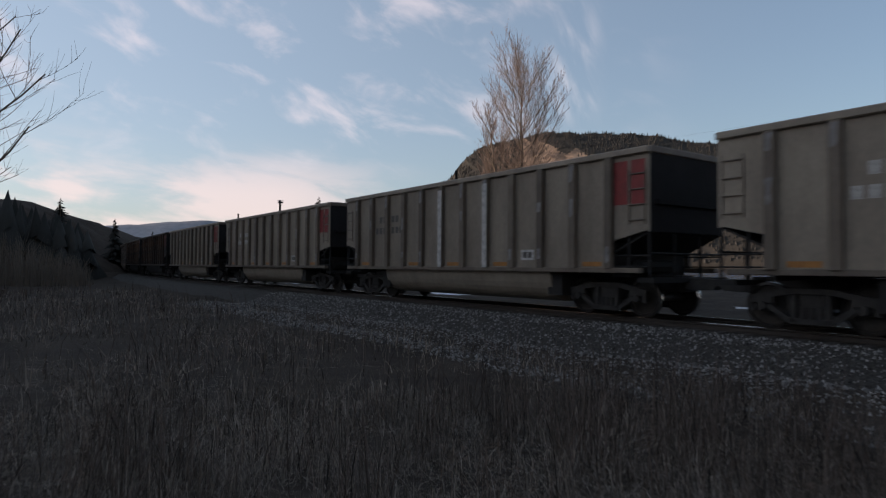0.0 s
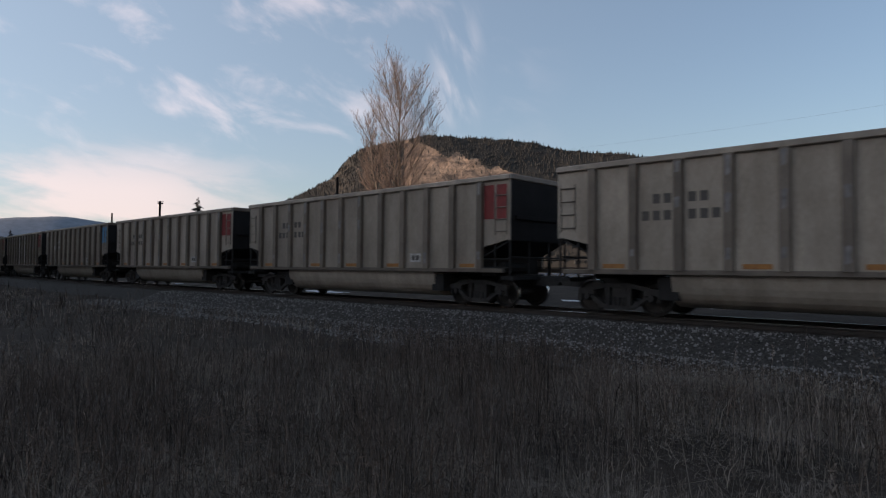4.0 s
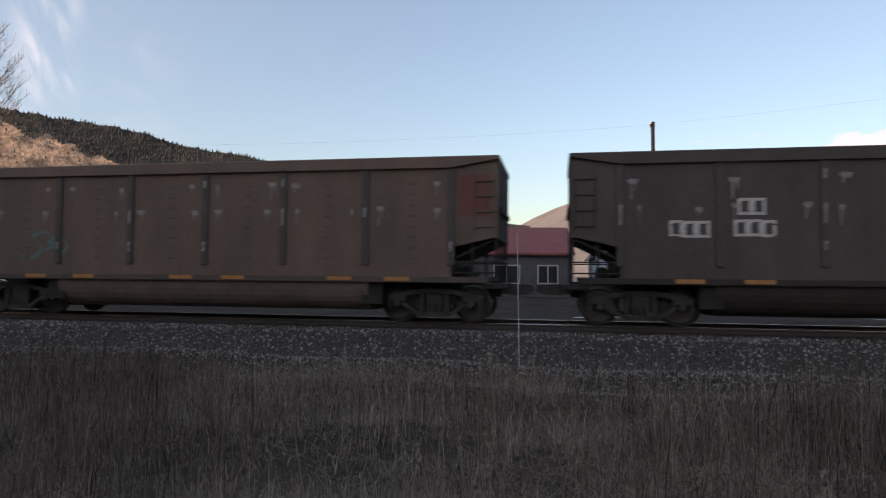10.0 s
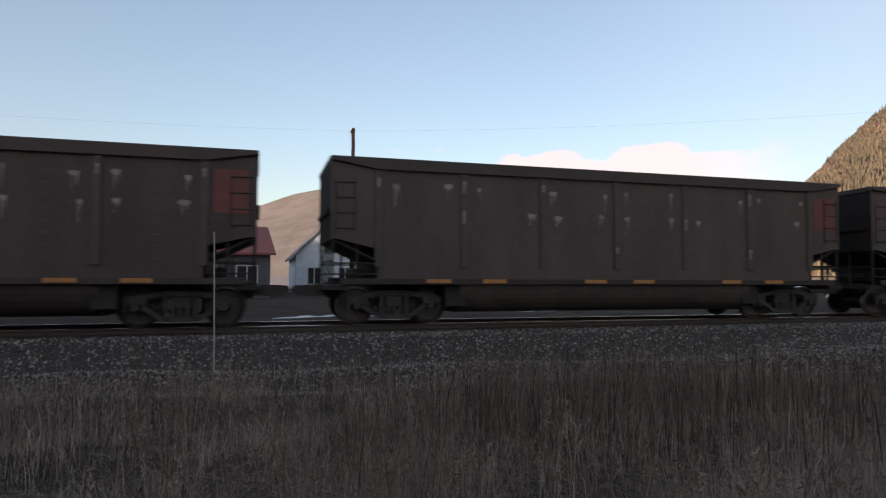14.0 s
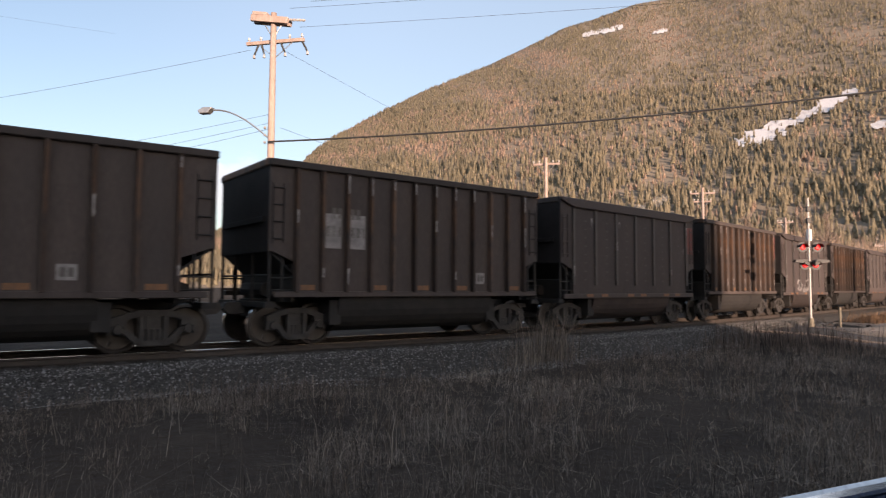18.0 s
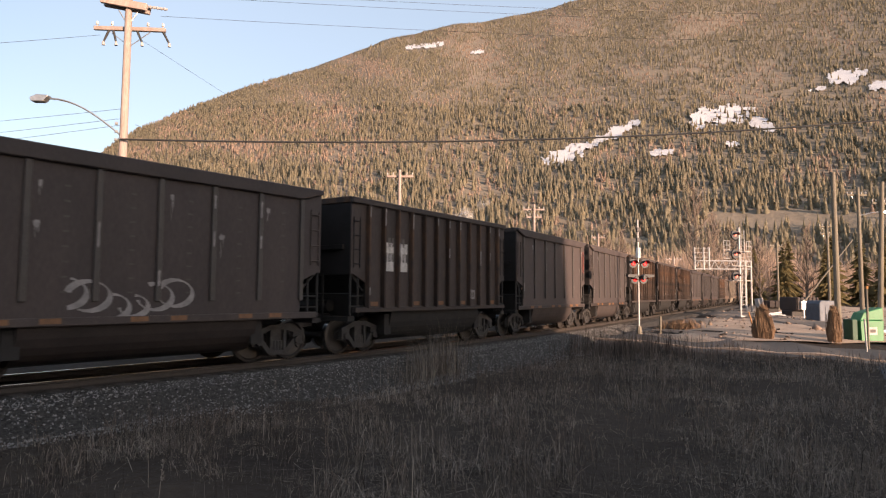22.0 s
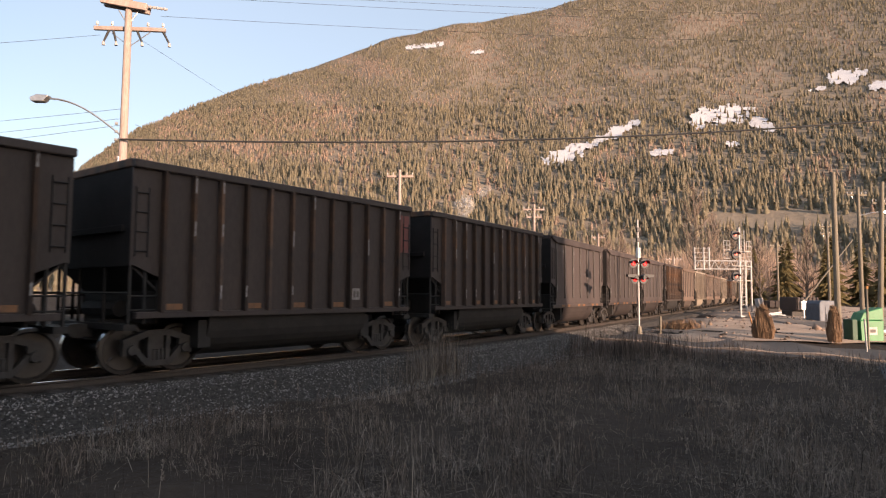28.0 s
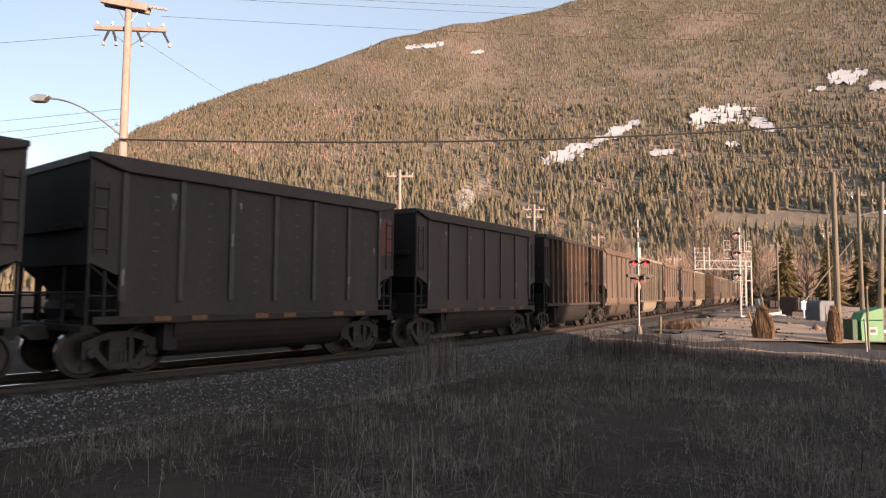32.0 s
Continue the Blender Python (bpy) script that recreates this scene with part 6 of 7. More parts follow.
def crossing_signal(at, turn):
    """A mast with crossbuck and two pairs of red flashing lamps; -y is its front."""
    sig = tagged(new("crossing_signal"), "white railway crossing signal mast with lit red lamps", "crossing signal")
    sig.matrix_basis = Matrix.Translation(at) @ Matrix.Rotation(radians(turn), 4, "Z")
    cylinder_part("mast", sig, M["whitemetal"], (0, 0, 0), (0, 0, 5.0), .042, .036)
    cylinder_part("foot", sig, M["greypole"], (0, 0, -.05), (0, 0, .3), .13, .09)
    for sg in (1, -1):
        bm = bmesh.new()
        prism(bm, [(sg * .12, -.12), (sg * .3, -.02), (sg * .64, .02), (sg * .62, .12), (sg * .2, .13), (sg * .1, .06)], -.2, .0)
        hood = part("side_hood", bm, M["black"], sig, "black visor over a side lamp")
        hood.location = (0, -.06, 2.44)
    for z, half in ((3.05, .28), (2.36, .2)):
        cylinder_part("lamp_bar", sig, M["metal"], (-half, 0, z), (half, 0, z), .03)
        for sg in (1, -1):
            lamp = cylinder_part("lamp_background", sig, M["black"], (sg * half, -.04, z), (sg * half, -.08, z), .2, .2, 20)
            bm = bmesh.new()
            rod(bm, (sg * half, -.08, z), (sg * half, -.12, z), .115, .09, 16)
            part("lens", bm, M["redlamp"], lamp, "lit red lens")
            bm = bmesh.new()
            for a in np.linspace(0, math.pi, 9)[:-1]:
                b = a + math.pi / 8
                v = [bm.verts.new((sg * half + .14 * math.cos(q), y, z + .14 * math.sin(q))) for q, y in ((a, -.08), (b, -.08), (b, -.3), (a, -.3))]
                bm.faces.new(v)
            part("hood", bm, M["black"], lamp)
    bm = bmesh.new()
    rod(bm, (0, 0, 3.3), (.02, 0, 3.75), .12, .1, 12)
    part("bell", bm, M["metal"], sig)
    for z, c in ((4.0, "black"), (4.45, "black")):
        box_part("mast_band", sig, M[c], (-.07, .07, -.07, .07, z, z + .2))
    return sig


crossing_signal(spot(8.62, 28, -.15), FAR_YAW + 12)


def railway_signal(at, turn):
    """A white lattice mast with three lit heads, a ladder and a cage."""
    sig = tagged(new("railway_signal"), "tall white railway signal with three lit heads", "railway signal")
    sig.matrix_basis = Matrix.Translation(at) @ Matrix.Rotation(radians(turn), 4, "Z")
    cylinder_part("mast", sig, M["whitemetal"], (0, 0, 0), (0, 0, 7.1), .09, .08, 12)
    box_part("foot", sig, M["whitemetal"], (-.3, .3, -.3, .3, -.2, .15))
    for x in (.3, .62):
        cylinder_part("ladder_rail", sig, M["whitemetal"], (x, .1, .9), (x, .1, 6.9), .03)
    for i in range(19):
        cylinder_part("rung", sig, M["whitemetal"], (.3, .1, 1.0 + i * .31), (.62, .1, 1.0 + i * .31), .018, sides=6)
    for z in (5.2, 2.9, 4.05):
        box_part("platform", sig, M["whitemetal"], (-.9, .95, -.2, .5, z - .05, z), bevel=0)
    for x0, x1, z0, z1 in ((.75, 1.2, 4.4, 6.0), (-1.55, -.95, 4.6, 6.0)):
        for x in (x0, (x0 + x1) / 2, x1):
            cylinder_part("cage_bar", sig, M["whitemetal"], (x, 0, z0), (x, 0, z1), .022, sides=6)
        for z in np.linspace(z0, z1, 5):
            cylinder_part("cage_rail", sig, M["whitemetal"], (x0, 0, z), (x1, 0, z), .022, sides=6)
    for z in (6.45, 4.95, 3.2):
        head = cylinder_part("signal_head", sig, M["black"], (-.62, -.1, z), (-.62, -.25, z), .36, .36, 20)
        bm = bmesh.new()
        rod(bm, (-.62, -.25, z), (-.62, -.32, z), .13, .1, 16)
        part("lens", bm, M["whitelamp"], head, "lit pale red lens")
        bm = bmesh.new()
        for a in np.linspace(0, math.pi, 9)[:-1]:
            b = a + math.pi / 8
            bm.faces.new([bm.verts.new((-.62 + .21 * math.cos(q), y, z + .21 * math.sin(q))) for q, y in ((a, -.25), (b, -.25), (b, -.55), (a, -.55))])
        part("hood", bm, M["black"], head)
    return sig


railway_signal(spot(23.4, 50, -.2), FAR_YAW + 20)


def gantry(at, turn):
    g = tagged(new("signal_gantry"), "white lattice signal bridge across the track", "signal gantry")
    g.matrix_basis = Matrix.Translation(at) @ Matrix.Rotation(radians(turn), 4, "Z")
    for x, z in ((0, 4.5), (1.0, 4.5), (1.6, 4.5), (5.6, 0), (6.2, 0)):
        cylinder_part("post", g, M["whitemetal"], (x, 0, z), (x, 0, 7.0 if x < 2 else 5.6), .1)
    for z in (4.6, 5.5):
        cylinder_part("beam", g, M["whitemetal"], (0, 0, z), (6.2, 0, z), .07)
    for i in range(7):
        cylinder_part("lattice", g, M["whitemetal"], (i * .88, 0, 4.6), (i * .88 + .44, 0, 5.5), .035, sides=6)
        cylinder_part("lattice", g, M["whitemetal"], (i * .88 + .44, 0, 5.5), (i * .88 + .88, 0, 4.6), .035, sides=6)
    for z in (5.9, 6.4, 6.9):
        cylinder_part("rail", g, M["whitemetal"], (0, 0, z), (1.6, 0, z), .03, sides=6)


gantry(spot(27.8, 70, -.2), FAR_YAW)


def barrier_arm():
    """The raised crossing gate beyond the track."""
    g = tagged(new("crossing_gate"), "raised crossing gate arm beside the road", "crossing gate")
    g.matrix_basis = Matrix.Translation(spot(27.2, 48, -.2)) @ Matrix.Rotation(radians(FAR_YAW), 4, "Z")
    cylinder_part("post", g, M["metal"], (0, 0, 0), (0, 0, 1.4), .08)
    box_part("motor_box", g, M["metal"], (-.25, .25, -.2, .2, .7, 1.3))
    cylinder_part("arm", g, M["greypole"], (0, 0, 1.2), (3.9, 0, 6.0), .06, .04)


barrier_arm()


def post(at, h, r, mat, label, name="marker_post", lean=0.0, tip=None):
    p = tagged(new(name), label, "marker post")
    p.matrix_basis = Matrix.Translation(at) @ Matrix.Rotation(radians(lean), 4, "Y")
    cylinder_part("rod", p, M[mat], (0, 0, -.2), (0, 0, h), r)
    if tip:
        cylinder_part("tip", p, M[tip], (0, 0, h), (0, 0, h + .1), r * 1.6, label="reflective tip")
    return p


post(bearing(-49.3, 12.7, -.62), 2.6, .012, "whitemetal", "thin white fibreglass snow marker rod beside the track", lean=-1.5)
post(spot(16.0, 24, -.75), 2.55, .04, "greypole", "thin leaning post with an orange band", tip="orange")
post(spot(15.4, 23.2, -.6), 1.3, .03, "whitemetal", "thin white marker post at the road edge", lean=2)
post(spot(14.2, 29, -.3), 1.1, .03, "orange", "leaning orange marker post", lean=14)
post(spot(9.9, 29, -.15), .7, .05, "greypole", "short weathered wooden stake")
box_part("sign_board", post(spot(15.6, 31, -.2), 1.55, .03, "whitemetal", "small white sign on a leaning post", "sign_post", 8), M["whitemetal"], (-.2, .2, -.03, 0, 1.2, 1.6))


def reed_bale(at, h, r, seed, label):
    rng = random.Random(seed)
    sp = Sprig(4)
    for _ in range(900):
        a, q = rng.uniform(0, math.tau), r * math.sqrt(rng.random())
        base = Vector((q * math.cos(a), q * math.sin(a), 0))
        k = rng.uniform(.7, 1.0)
        top = Vector((base.x * .6 + rng.gauss(0, .06), base.y * .6 + rng.gauss(0, .06), h * k * (1 - .25 * (q / r) ** 2)))
        mid = base.lerp(top, .5) + Vector((base.x, base.y, 0)) * .35
        sp.rod(base, mid, .014, .012)
        sp.rod(mid, top, .012, .006)
    core = bmesh.new()
    rod(core, (0, 0, -.1), (0, 0, h * .75), r * .85, r * .5, 12)
    ob = tagged(new("reed_clump_tied"), label, "dry bush")
    ob.matrix_basis = Matrix.Translation(at)
    part("core", core, M["hay"], ob)
    tagged(place("stalk_mass", from_arrays("stalk_mass", sp.v, sp.f, M["hay"]), ob), kind="stuff")


reed_bale(spot(13.55, 27, -.5), 1.75, .36, 3, "upright clump of dry brown ornamental grass")
reed_bale(spot(16.2, 26.4, -.5), 1.7, .22, 4, "upright clump of dry brown ornamental grass")


def bin_green(at, turn):
    b = tagged(new("waste_bin"), "green steel waste bin with a slanted lid", "waste bin")
    b.matrix_basis = Matrix.Translation(at) @ Matrix.Rotation(radians(turn), 4, "Z") @ Matrix.Diagonal((.66, .7, .92, 1))
    bm = bmesh.new()
    prism(bm, [(-.7, .1), (.7, .1), (.75, 1.15), (-.75, 1.15)], -.5, .5)
    part("body", bm, M["green"], b, "", .03)
    bm = bmesh.new()
    prism(bm, [(-.75, 1.15), (.75, 1.17), (.73, 1.75), (-.5, 1.5)], -.48, .5)
    part("lid", bm, M["green"], b, "bright green sloping lid", .03)
    box_part("side_bin", b, M["darkgreen"], (-1.2, -.85, -.4, .5, .1, 1.2), "dark green side container", .03)
    box_part("notice", b, M["white"], (-.25, .3, -.512, -.502, .5, .85), "white notice", 0)
    box_part("notice_bars", b, M["stencil"], (-.15, .2, -.516, -.513, .6, .75), "", 0)
    for x in (-.6, .6):
        cylinder_part("wheel", b, M["black"], (x, -.45, .1), (x, -.35, .1), .1)


bin_green(spot(17.95, 27, -.55), FAR_YAW)


def open_wagon(at, turn, mat, label, size):
    w = tagged(new("yard_wagon"), label, "freight wagon")
    w.matrix_basis = Matrix.Translation(at) @ Matrix.Rotation(radians(turn), 4, "Z")
    lx, ly, h = size
    box_part("body", w, M[mat], (-lx / 2, lx / 2, -ly / 2, ly / 2, .7, h), "", .04)
    for i in range(6):
        x = -lx / 2 + .15 + (lx - .3) * i / 5
        box_part("rib", w, M[mat], (x - .05, x + .05, -ly / 2 - .07, -ly / 2, .7, h))
    for x in (-lx * .3, lx * .3):
        box_part("truck", w, M["truck"], (x - .5, x + .5, -.8, .8, .1, .7), "", .05)


open_wagon(spot(30.2, 54, -.4), FAR_YAW, "rust", "small dark open wagon parked in the yard", (1.9, 2.6, 1.8))
open_wagon(spot(35, 66, -.4), FAR_YAW - 8, "rust", "dark flat wagon parked in the yard", (3.2, 2.6, 1.4))


def steel_box(at, turn):
    b = tagged(new("steel_cabinet"), "grey rounded steel equipment cabinet in the yard", "cabinet")
    b.matrix_basis = Matrix.Translation(at) @ Matrix.Rotation(radians(turn), 4, "Z")
    bm = bmesh.new()
    prism(bm, [(-.8, 0), (.8, 0), (.8, 1.4), (.65, 1.6), (-.65, 1.6), (-.8, 1.4)], -.6, .6)
    part("body", bm, M["steelbox"], b, "", .04)
    box_part("door", b, M["steelbox"], (-.35, .35, -.63, -.6, .15, 1.3))


M["steelbox"] = material("blue_grey_steel", (.1, .115, .14), .6, .1, (.07, .08, .1), 3, .7, 30, .05)
steel_box(spot(26.2, 44, -.4), FAR_YAW + 15)

def parked_car(at, turn):
    """A dark blue off-road car; +x is its front, its bonnet 1.18 m high."""
    c = tagged(new("parked_car"), "dark blue off-road car with bright trim parked on the grass", "car")
    c.matrix_basis = Matrix.Translation(at) @ Matrix.Rotation(radians(turn), 4, "Z")
    bm = bmesh.new()
    prism(bm, [(-2.3, .45), (2.2, .45), (2.28, .6), (2.26, .98), (2.1, 1.13), (.75, 1.18), (-2.2, 1.14), (-2.34, .9)], -.92, .92)
    part("body", bm, M["carblue"], c, "", .05)
    bm = bmesh.new()
    prism(bm, [(-2.15, 1.13), (.72, 1.16), (.05, 1.74), (-2.0, 1.76)], -.78, .78)
    part("cabin", bm, M["glass"], c, "dark tinted windows", .03)
    bm = bmesh.new()
    prism(bm, [(-2.03, 1.74), (.1, 1.72), (-.05, 1.81), (-1.95, 1.83)], -.77, .77)
    part("roof", bm, M["carblue"], c, "", .03)
    bm = bmesh.new()
    prism(bm, [(.8, 1.178), (2.04, 1.135), (2.0, 1.165), (.84, 1.205)], -.55, .55)
    part("bonnet_ridge", bm, M["carblue"], c, "", .012)
    for sg in (1, -1):
        cylinder_part("roof_rail", c, M["chrome"], (-1.9, sg * .66, 1.88), (-.1, sg * .66, 1.86), .022, sides=8)
        cylinder_part("bonnet_trim", c, M["chrome"], (.8, sg * .86, 1.19), (2.1, sg * .84, 1.145), .016, sides=8)
        box_part("headlight", c, M["chrome"], (2.2, 2.285, sg * .72 - .14, sg * .72 + .14, .74, .94), "clear headlight", .03)
        for x in (1.42, -1.42):
            wheel = cylinder_part("wheel", c, M["black"], (x, sg * .7, .36), (x, sg * .94, .36), .36, .36, 24, "black rubber tyre")
            bm = bmesh.new()
            rod(bm, (x, sg * .9, .36), (x, sg * .952, .36), .22, .2, 16)
            part("rim", bm, M["chrome"], wheel)
    box_part("bumper", c, M["chrome"], (2.2, 2.36, -.88, .88, .5, .68), "bright steel bumper", .03)
    box_part("grille", c, M["black"], (2.2, 2.3, -.5, .5, .72, .96), "", .02)


_car = Vector((19.15, -35.52, 0))
_car.z = float(ground_height([_car.x], [_car.y])[0]) - .01
parked_car(_car, 86)

# ---------------------------------------------------------------- houses
def house(at, turn, w, d, eave, ridge, wall, roof, label, windows, gable_front=False, name="house"):
    h = tagged(new(name), label, "house")
    h.matrix_basis = Matrix.Translation(at) @ Matrix.Rotation(radians(turn), 4, "Z")
    bm = bmesh.new()
    if gable_front:
        prism(bm, [(-w / 2, 0), (w / 2, 0), (w / 2, eave), (0, ridge - .1), (-w / 2, eave)], -d / 2, d / 2)
    else:
        m = Matrix.Rotation(math.pi / 2, 4, "Z")
        prism(bm, [(-d / 2, 0), (d / 2, 0), (d / 2, eave), (0, ridge - .1), (-d / 2, eave)], -w / 2, w / 2)
        bmesh.ops.transform(bm, matrix=m, verts=bm.verts[:])
    part("wall", bm, M[wall], h)
    for sg in (1, -1):
        bm = bmesh.new()
        half = (w if gable_front else d) / 2 + .35
        drop = (ridge - eave) * .35 / (half - .35)
        pts = [(0, ridge), (sg * half, eave - drop), (sg * half, eave - drop + .14), (0, ridge + .14)]
        prism(bm, pts, -(d if gable_front else w) / 2 - .3, (d if gable_front else w) / 2 + .3)
        if not gable_front:
            bmesh.ops.transform(bm, matrix=Matrix.Rotation(math.pi / 2, 4, "Z"), verts=bm.verts[:])
        part("roof", bm, M[roof], h)
    for x, z, ww, hh in windows:
        win = box_part("window_frame", h, M["whitemetal"], (x - ww / 2 - .09, x + ww / 2 + .09, -d / 2 - .06, -d / 2 + .02, z - .09, z + hh + .09), "white window frame")
        bm = bmesh.new()
        box(bm, x - ww / 2, x - .04, -d / 2 - .068, -d / 2 - .05, z, z + hh)
        part("pane", bm, M["glass"], win)
        bm = bmesh.new()
        box(bm, x + .04, x + ww / 2, -d / 2 - .068, -d / 2 - .05, z, z + hh)
        part("pane", bm, M["glass"], win)
    return h


house(bearing(-46, 46, -.7), -46, 11.5, 7.5, 3.3, 5.1, "wallgrey", "roofred", "dark grey bungalow with a red metal roof and white windows",
      [(-4.2, 1.3, 1.5, 1.1), (-1.4, 1.3, 1.2, 1.1), (1.6, 1.3, 1.6, 1.1), (4.3, 1.3, 1.2, 1.1)])
house(bearing(-58.3, 55, -.7), -52, 5.2, 9, 3.4, 6.2, "wallblue", "roofgrey", "pale blue house with its gable to the track", [(-1.2, 1.2, .9, 1.2), (1.2, 1.2, .9, 1.2), (0, 3.6, .8, .9)], True)
M["bluish"] = material("blue_grey_roof", (.22, .28, .36), .6, .1, (.16, .2, .27), 2, .7, 20, .08)
house(bearing(-67, 57, -.7), -64, 13, 8, 3.3, 5.6, "wallblue", "bluish", "long pale blue house behind the track", [(-4, 1.2, 1.4, 1.2), (0, 1.2, 1.4, 1.2), (4, 1.2, 1.4, 1.2)])


def fence(a, b, n, h, mat, label):
    f = tagged(new("fence"), label, "fence")
    d = (b - a)
    me = build("picket", M[mat], lambda bm: box(bm, -.05, .05, -.015, .015, 0, h))
    ang = math.atan2(d.y, d.x)
    for i in range(n):
        place("picket", me, f, Matrix.Translation(a + d * (i / (n - 1))) @ Matrix.Rotation(ang, 4, "Z"))
    for z in (.35, h - .25):
        cylinder_part("fence_rail", f, M[mat], a + Vector((0, 0, z)), b + Vector((0, 0, z)), .035, sides=6)


fence(bearing(-62, 36, -.6), bearing(-82, 40, -.6), 60, 1.3, "whitemetal", "white picket fence in front of the houses")


def snow_strips():
    """Old ploughed snow lying beyond the track."""
    rng = random.Random(9)
    for i in range(16):
        s = -60 + i * 9 + rng.uniform(-2, 2)
        n, m = 22, 7
        L, W = rng.uniform(4, 9), rng.uniform(.5, 1.2)
        c = rng.uniform(6.5, 11)
        v, f = [], []
        for a in range(n):
            for b in range(m):
                u, w = a / (n - 1), b / (m - 1)
                edge = math.sin(math.pi * u) ** .5 * math.sin(math.pi * w) ** .6
                p = on_line(s + (u - .5) * L + .2 * noise.noise(Vector((u * 4, w * 4, i))), -(c + (w - .5) * W * (.6 + .4 * math.sin(math.pi * u))))
                v.append((p.x, p.y, -.42 + .13 * edge + .06 * noise.noise(Vector((u * 9, w * 5, i + 3)))))
        f = [(a * m + b, a * m + b + 1, (a + 1) * m + b + 1, (a + 1) * m + b) for a in range(n - 1) for b in range(m - 1)]
        tagged(new("snow_bank", from_arrays("snow_bank", v, f, M["snow"])), "low bank of old snow beyond the track", "snow", "snow banks beyond the track")


snow_strips()

# ---------------------------------------------------------------- the crossing and the yard
def strip(name, a, b, width, lift, mat, label, category, n=40):
    """A flat strip that follows the ground."""
    a, b = Vector(a), Vector(b)
    d = (b - a).normalized()
    q = Vector((-d.y, d.x, 0)) * width / 2
    pts = []
    for i in range(n + 1):
        p = a.lerp(b, i / n)
        w = .12 * noise.noise(Vector((i * .7, 2, width)))
        for k in (1.25, 1, 0, -1, -1.25):
            pts.append(p + q * k * (1 + w))
    z = ground_height([p.x for p in pts], [p.y for p in pts])
    v = [(p.x, p.y, h + (lift if i % 5 in (1, 2, 3) else -.1)) for i, (p, h) in enumerate(zip(pts, z))]
    f = [(i * 5 + j, i * 5 + j + 1, i * 5 + j + 6, i * 5 + j + 5) for i in range(n) for j in range(4)]
    tagged(new(name, from_arrays(name, v, f, mat)), label, category, kind="structure")


strip("road", spot(2.6, 33.2), spot(42, -4), 4.2, .05, M["asphalt"], "dark asphalt road leading to the crossing", "road")
strip("road_edge", spot(3.4, 30.6), spot(40, -6.2), .3, .09, M["gravel"], "pale worn kerb line of the road", "road edge")


M["lane"] = material("wet_grey_lane", (.055, .055, .058), .85, 0, (.034, .033, .032), .8, .9, 25, .5, third=(.075, .075, .078))
strip("lane", spot(4.9, 4.5), spot(14.8, 19.5), 2.3, .05, M["lane"], "wheel-worn grey gravel lane through the field", "lane")


def yard():
    v, f = [], []
    n, m = 44, 34
    for i in range(n):
        for j in range(m):
            ahead = 26 + 94 * j / (m - 1)
            right = max(2, 36.4 - ahead) + 62 * i / (n - 1)
            p = spot(right, ahead)
            v.append([p.x, p.y, .05 + .1 * abs(noise.noise(Vector((right * .25, ahead * .25, 4))))])
    a = np.array(v)
    s, side = track_numbers(a[:, 0], a[:, 1])
    a[:, 2] += ground_height(a[:, 0], a[:, 1], s, side)
    a[:, 2] -= 1.2 * (side < 3.4)
    p = np.stack([a[:, 0] - FAR_EYE.x, a[:, 1] - FAR_EYE.y], 1)
    f = [(i * m + j, i * m + j + 1, (i + 1) * m + j + 1, (i + 1) * m + j) for i in range(n - 1) for j in range(m - 1)]
    ob = new("yard", from_arrays("yard", a, f, M["gravel"]))
    ob.data.polygons.foreach_set("use_smooth", [True] * len(f))
    tagged(ob, "sunlit pale gravel yard beside the track", "gravel yard", kind="structure")


yard()
strip("yard_road", spot(22, 30), spot(34, 110), 4.0, .12, M["dirt"], "worn asphalt lane in the yard", "road")
for i, (r, a, w) in enumerate(((20.5, 30, 1.2), (17.9, 25.3, 1.0), (30, 60, 3), (26, 52, 2))):
    strip("yard_snow", spot(r, a), spot(r + w, a + .3), .5, .16 + .01 * i, M["snow"], "last streak of snow in the yard", "snow", 8)
tuft("yard_bush", spot(12.3, 33), 900, .42, .75, M["hay"], "low olive brown bush on the gravel", 51, .5, .03)



def yard_litter():
    """Clods, bark and broken wood scattered over the gravel."""
    rng = np.random.default_rng(64)
    n = 5200
    ahead = rng.uniform(26, 75, n)
    right = np.maximum(2, 36.8 - ahead) + rng.random(n) ** .8 * 46
    a = radians(FAR_YAW)
    x = FAR_EYE.x + math.cos(a) * right - math.sin(a) * ahead
    y = FAR_EYE.y + math.sin(a) * right + math.cos(a) * ahead
    s, side = track_numbers(x, y)
    ok = (side > 3.6) & (noise_at(x, y, .3, 6) > -.1)
    x, y = x[ok], y[ok]
    n = len(x)
    z = ground_height(x, y) + .09
    o = np.array([(1, 0, 0), (-1, 0, 0), (0, 1, 0), (0, -1, 0), (0, 0, 1), (0, 0, -1)], float)
    size = rng.uniform(.03, .12, n) * (1 + 1.5 * (rng.random(n) < .06))
    v = o[None] * size[:, None, None] * rng.uniform(.4, 1.4, (n, 6, 1)) * np.array([1, 1, .6])
    v += rng.normal(0, .2, (n, 6, 3)) * size[:, None, None]
    v += np.stack([x, y, z], 1)[:, None]
    f = np.array([(0, 2, 4), (2, 1, 4), (1, 3, 4), (3, 0, 4), (2, 0, 5), (1, 2, 5), (3, 1, 5), (0, 3, 5)])
    faces = (np.arange(n)[:, None, None] * 6 + f[None]).reshape(-1, 3)
    tagged(new("yard_litter", mesh_from_numpy("yard_litter", v.reshape(-1, 3), faces, M["clod"])), "brown clods and bark scattered on the gravel", "debris", kind="stuff")


M["clod"] = material("brown_clods", (.2, .145, .11), .95, 0, (.1, .075, .06), 5, .9, 30, .3, island=(.3, 2.0), spec=.2)
yard_litter()

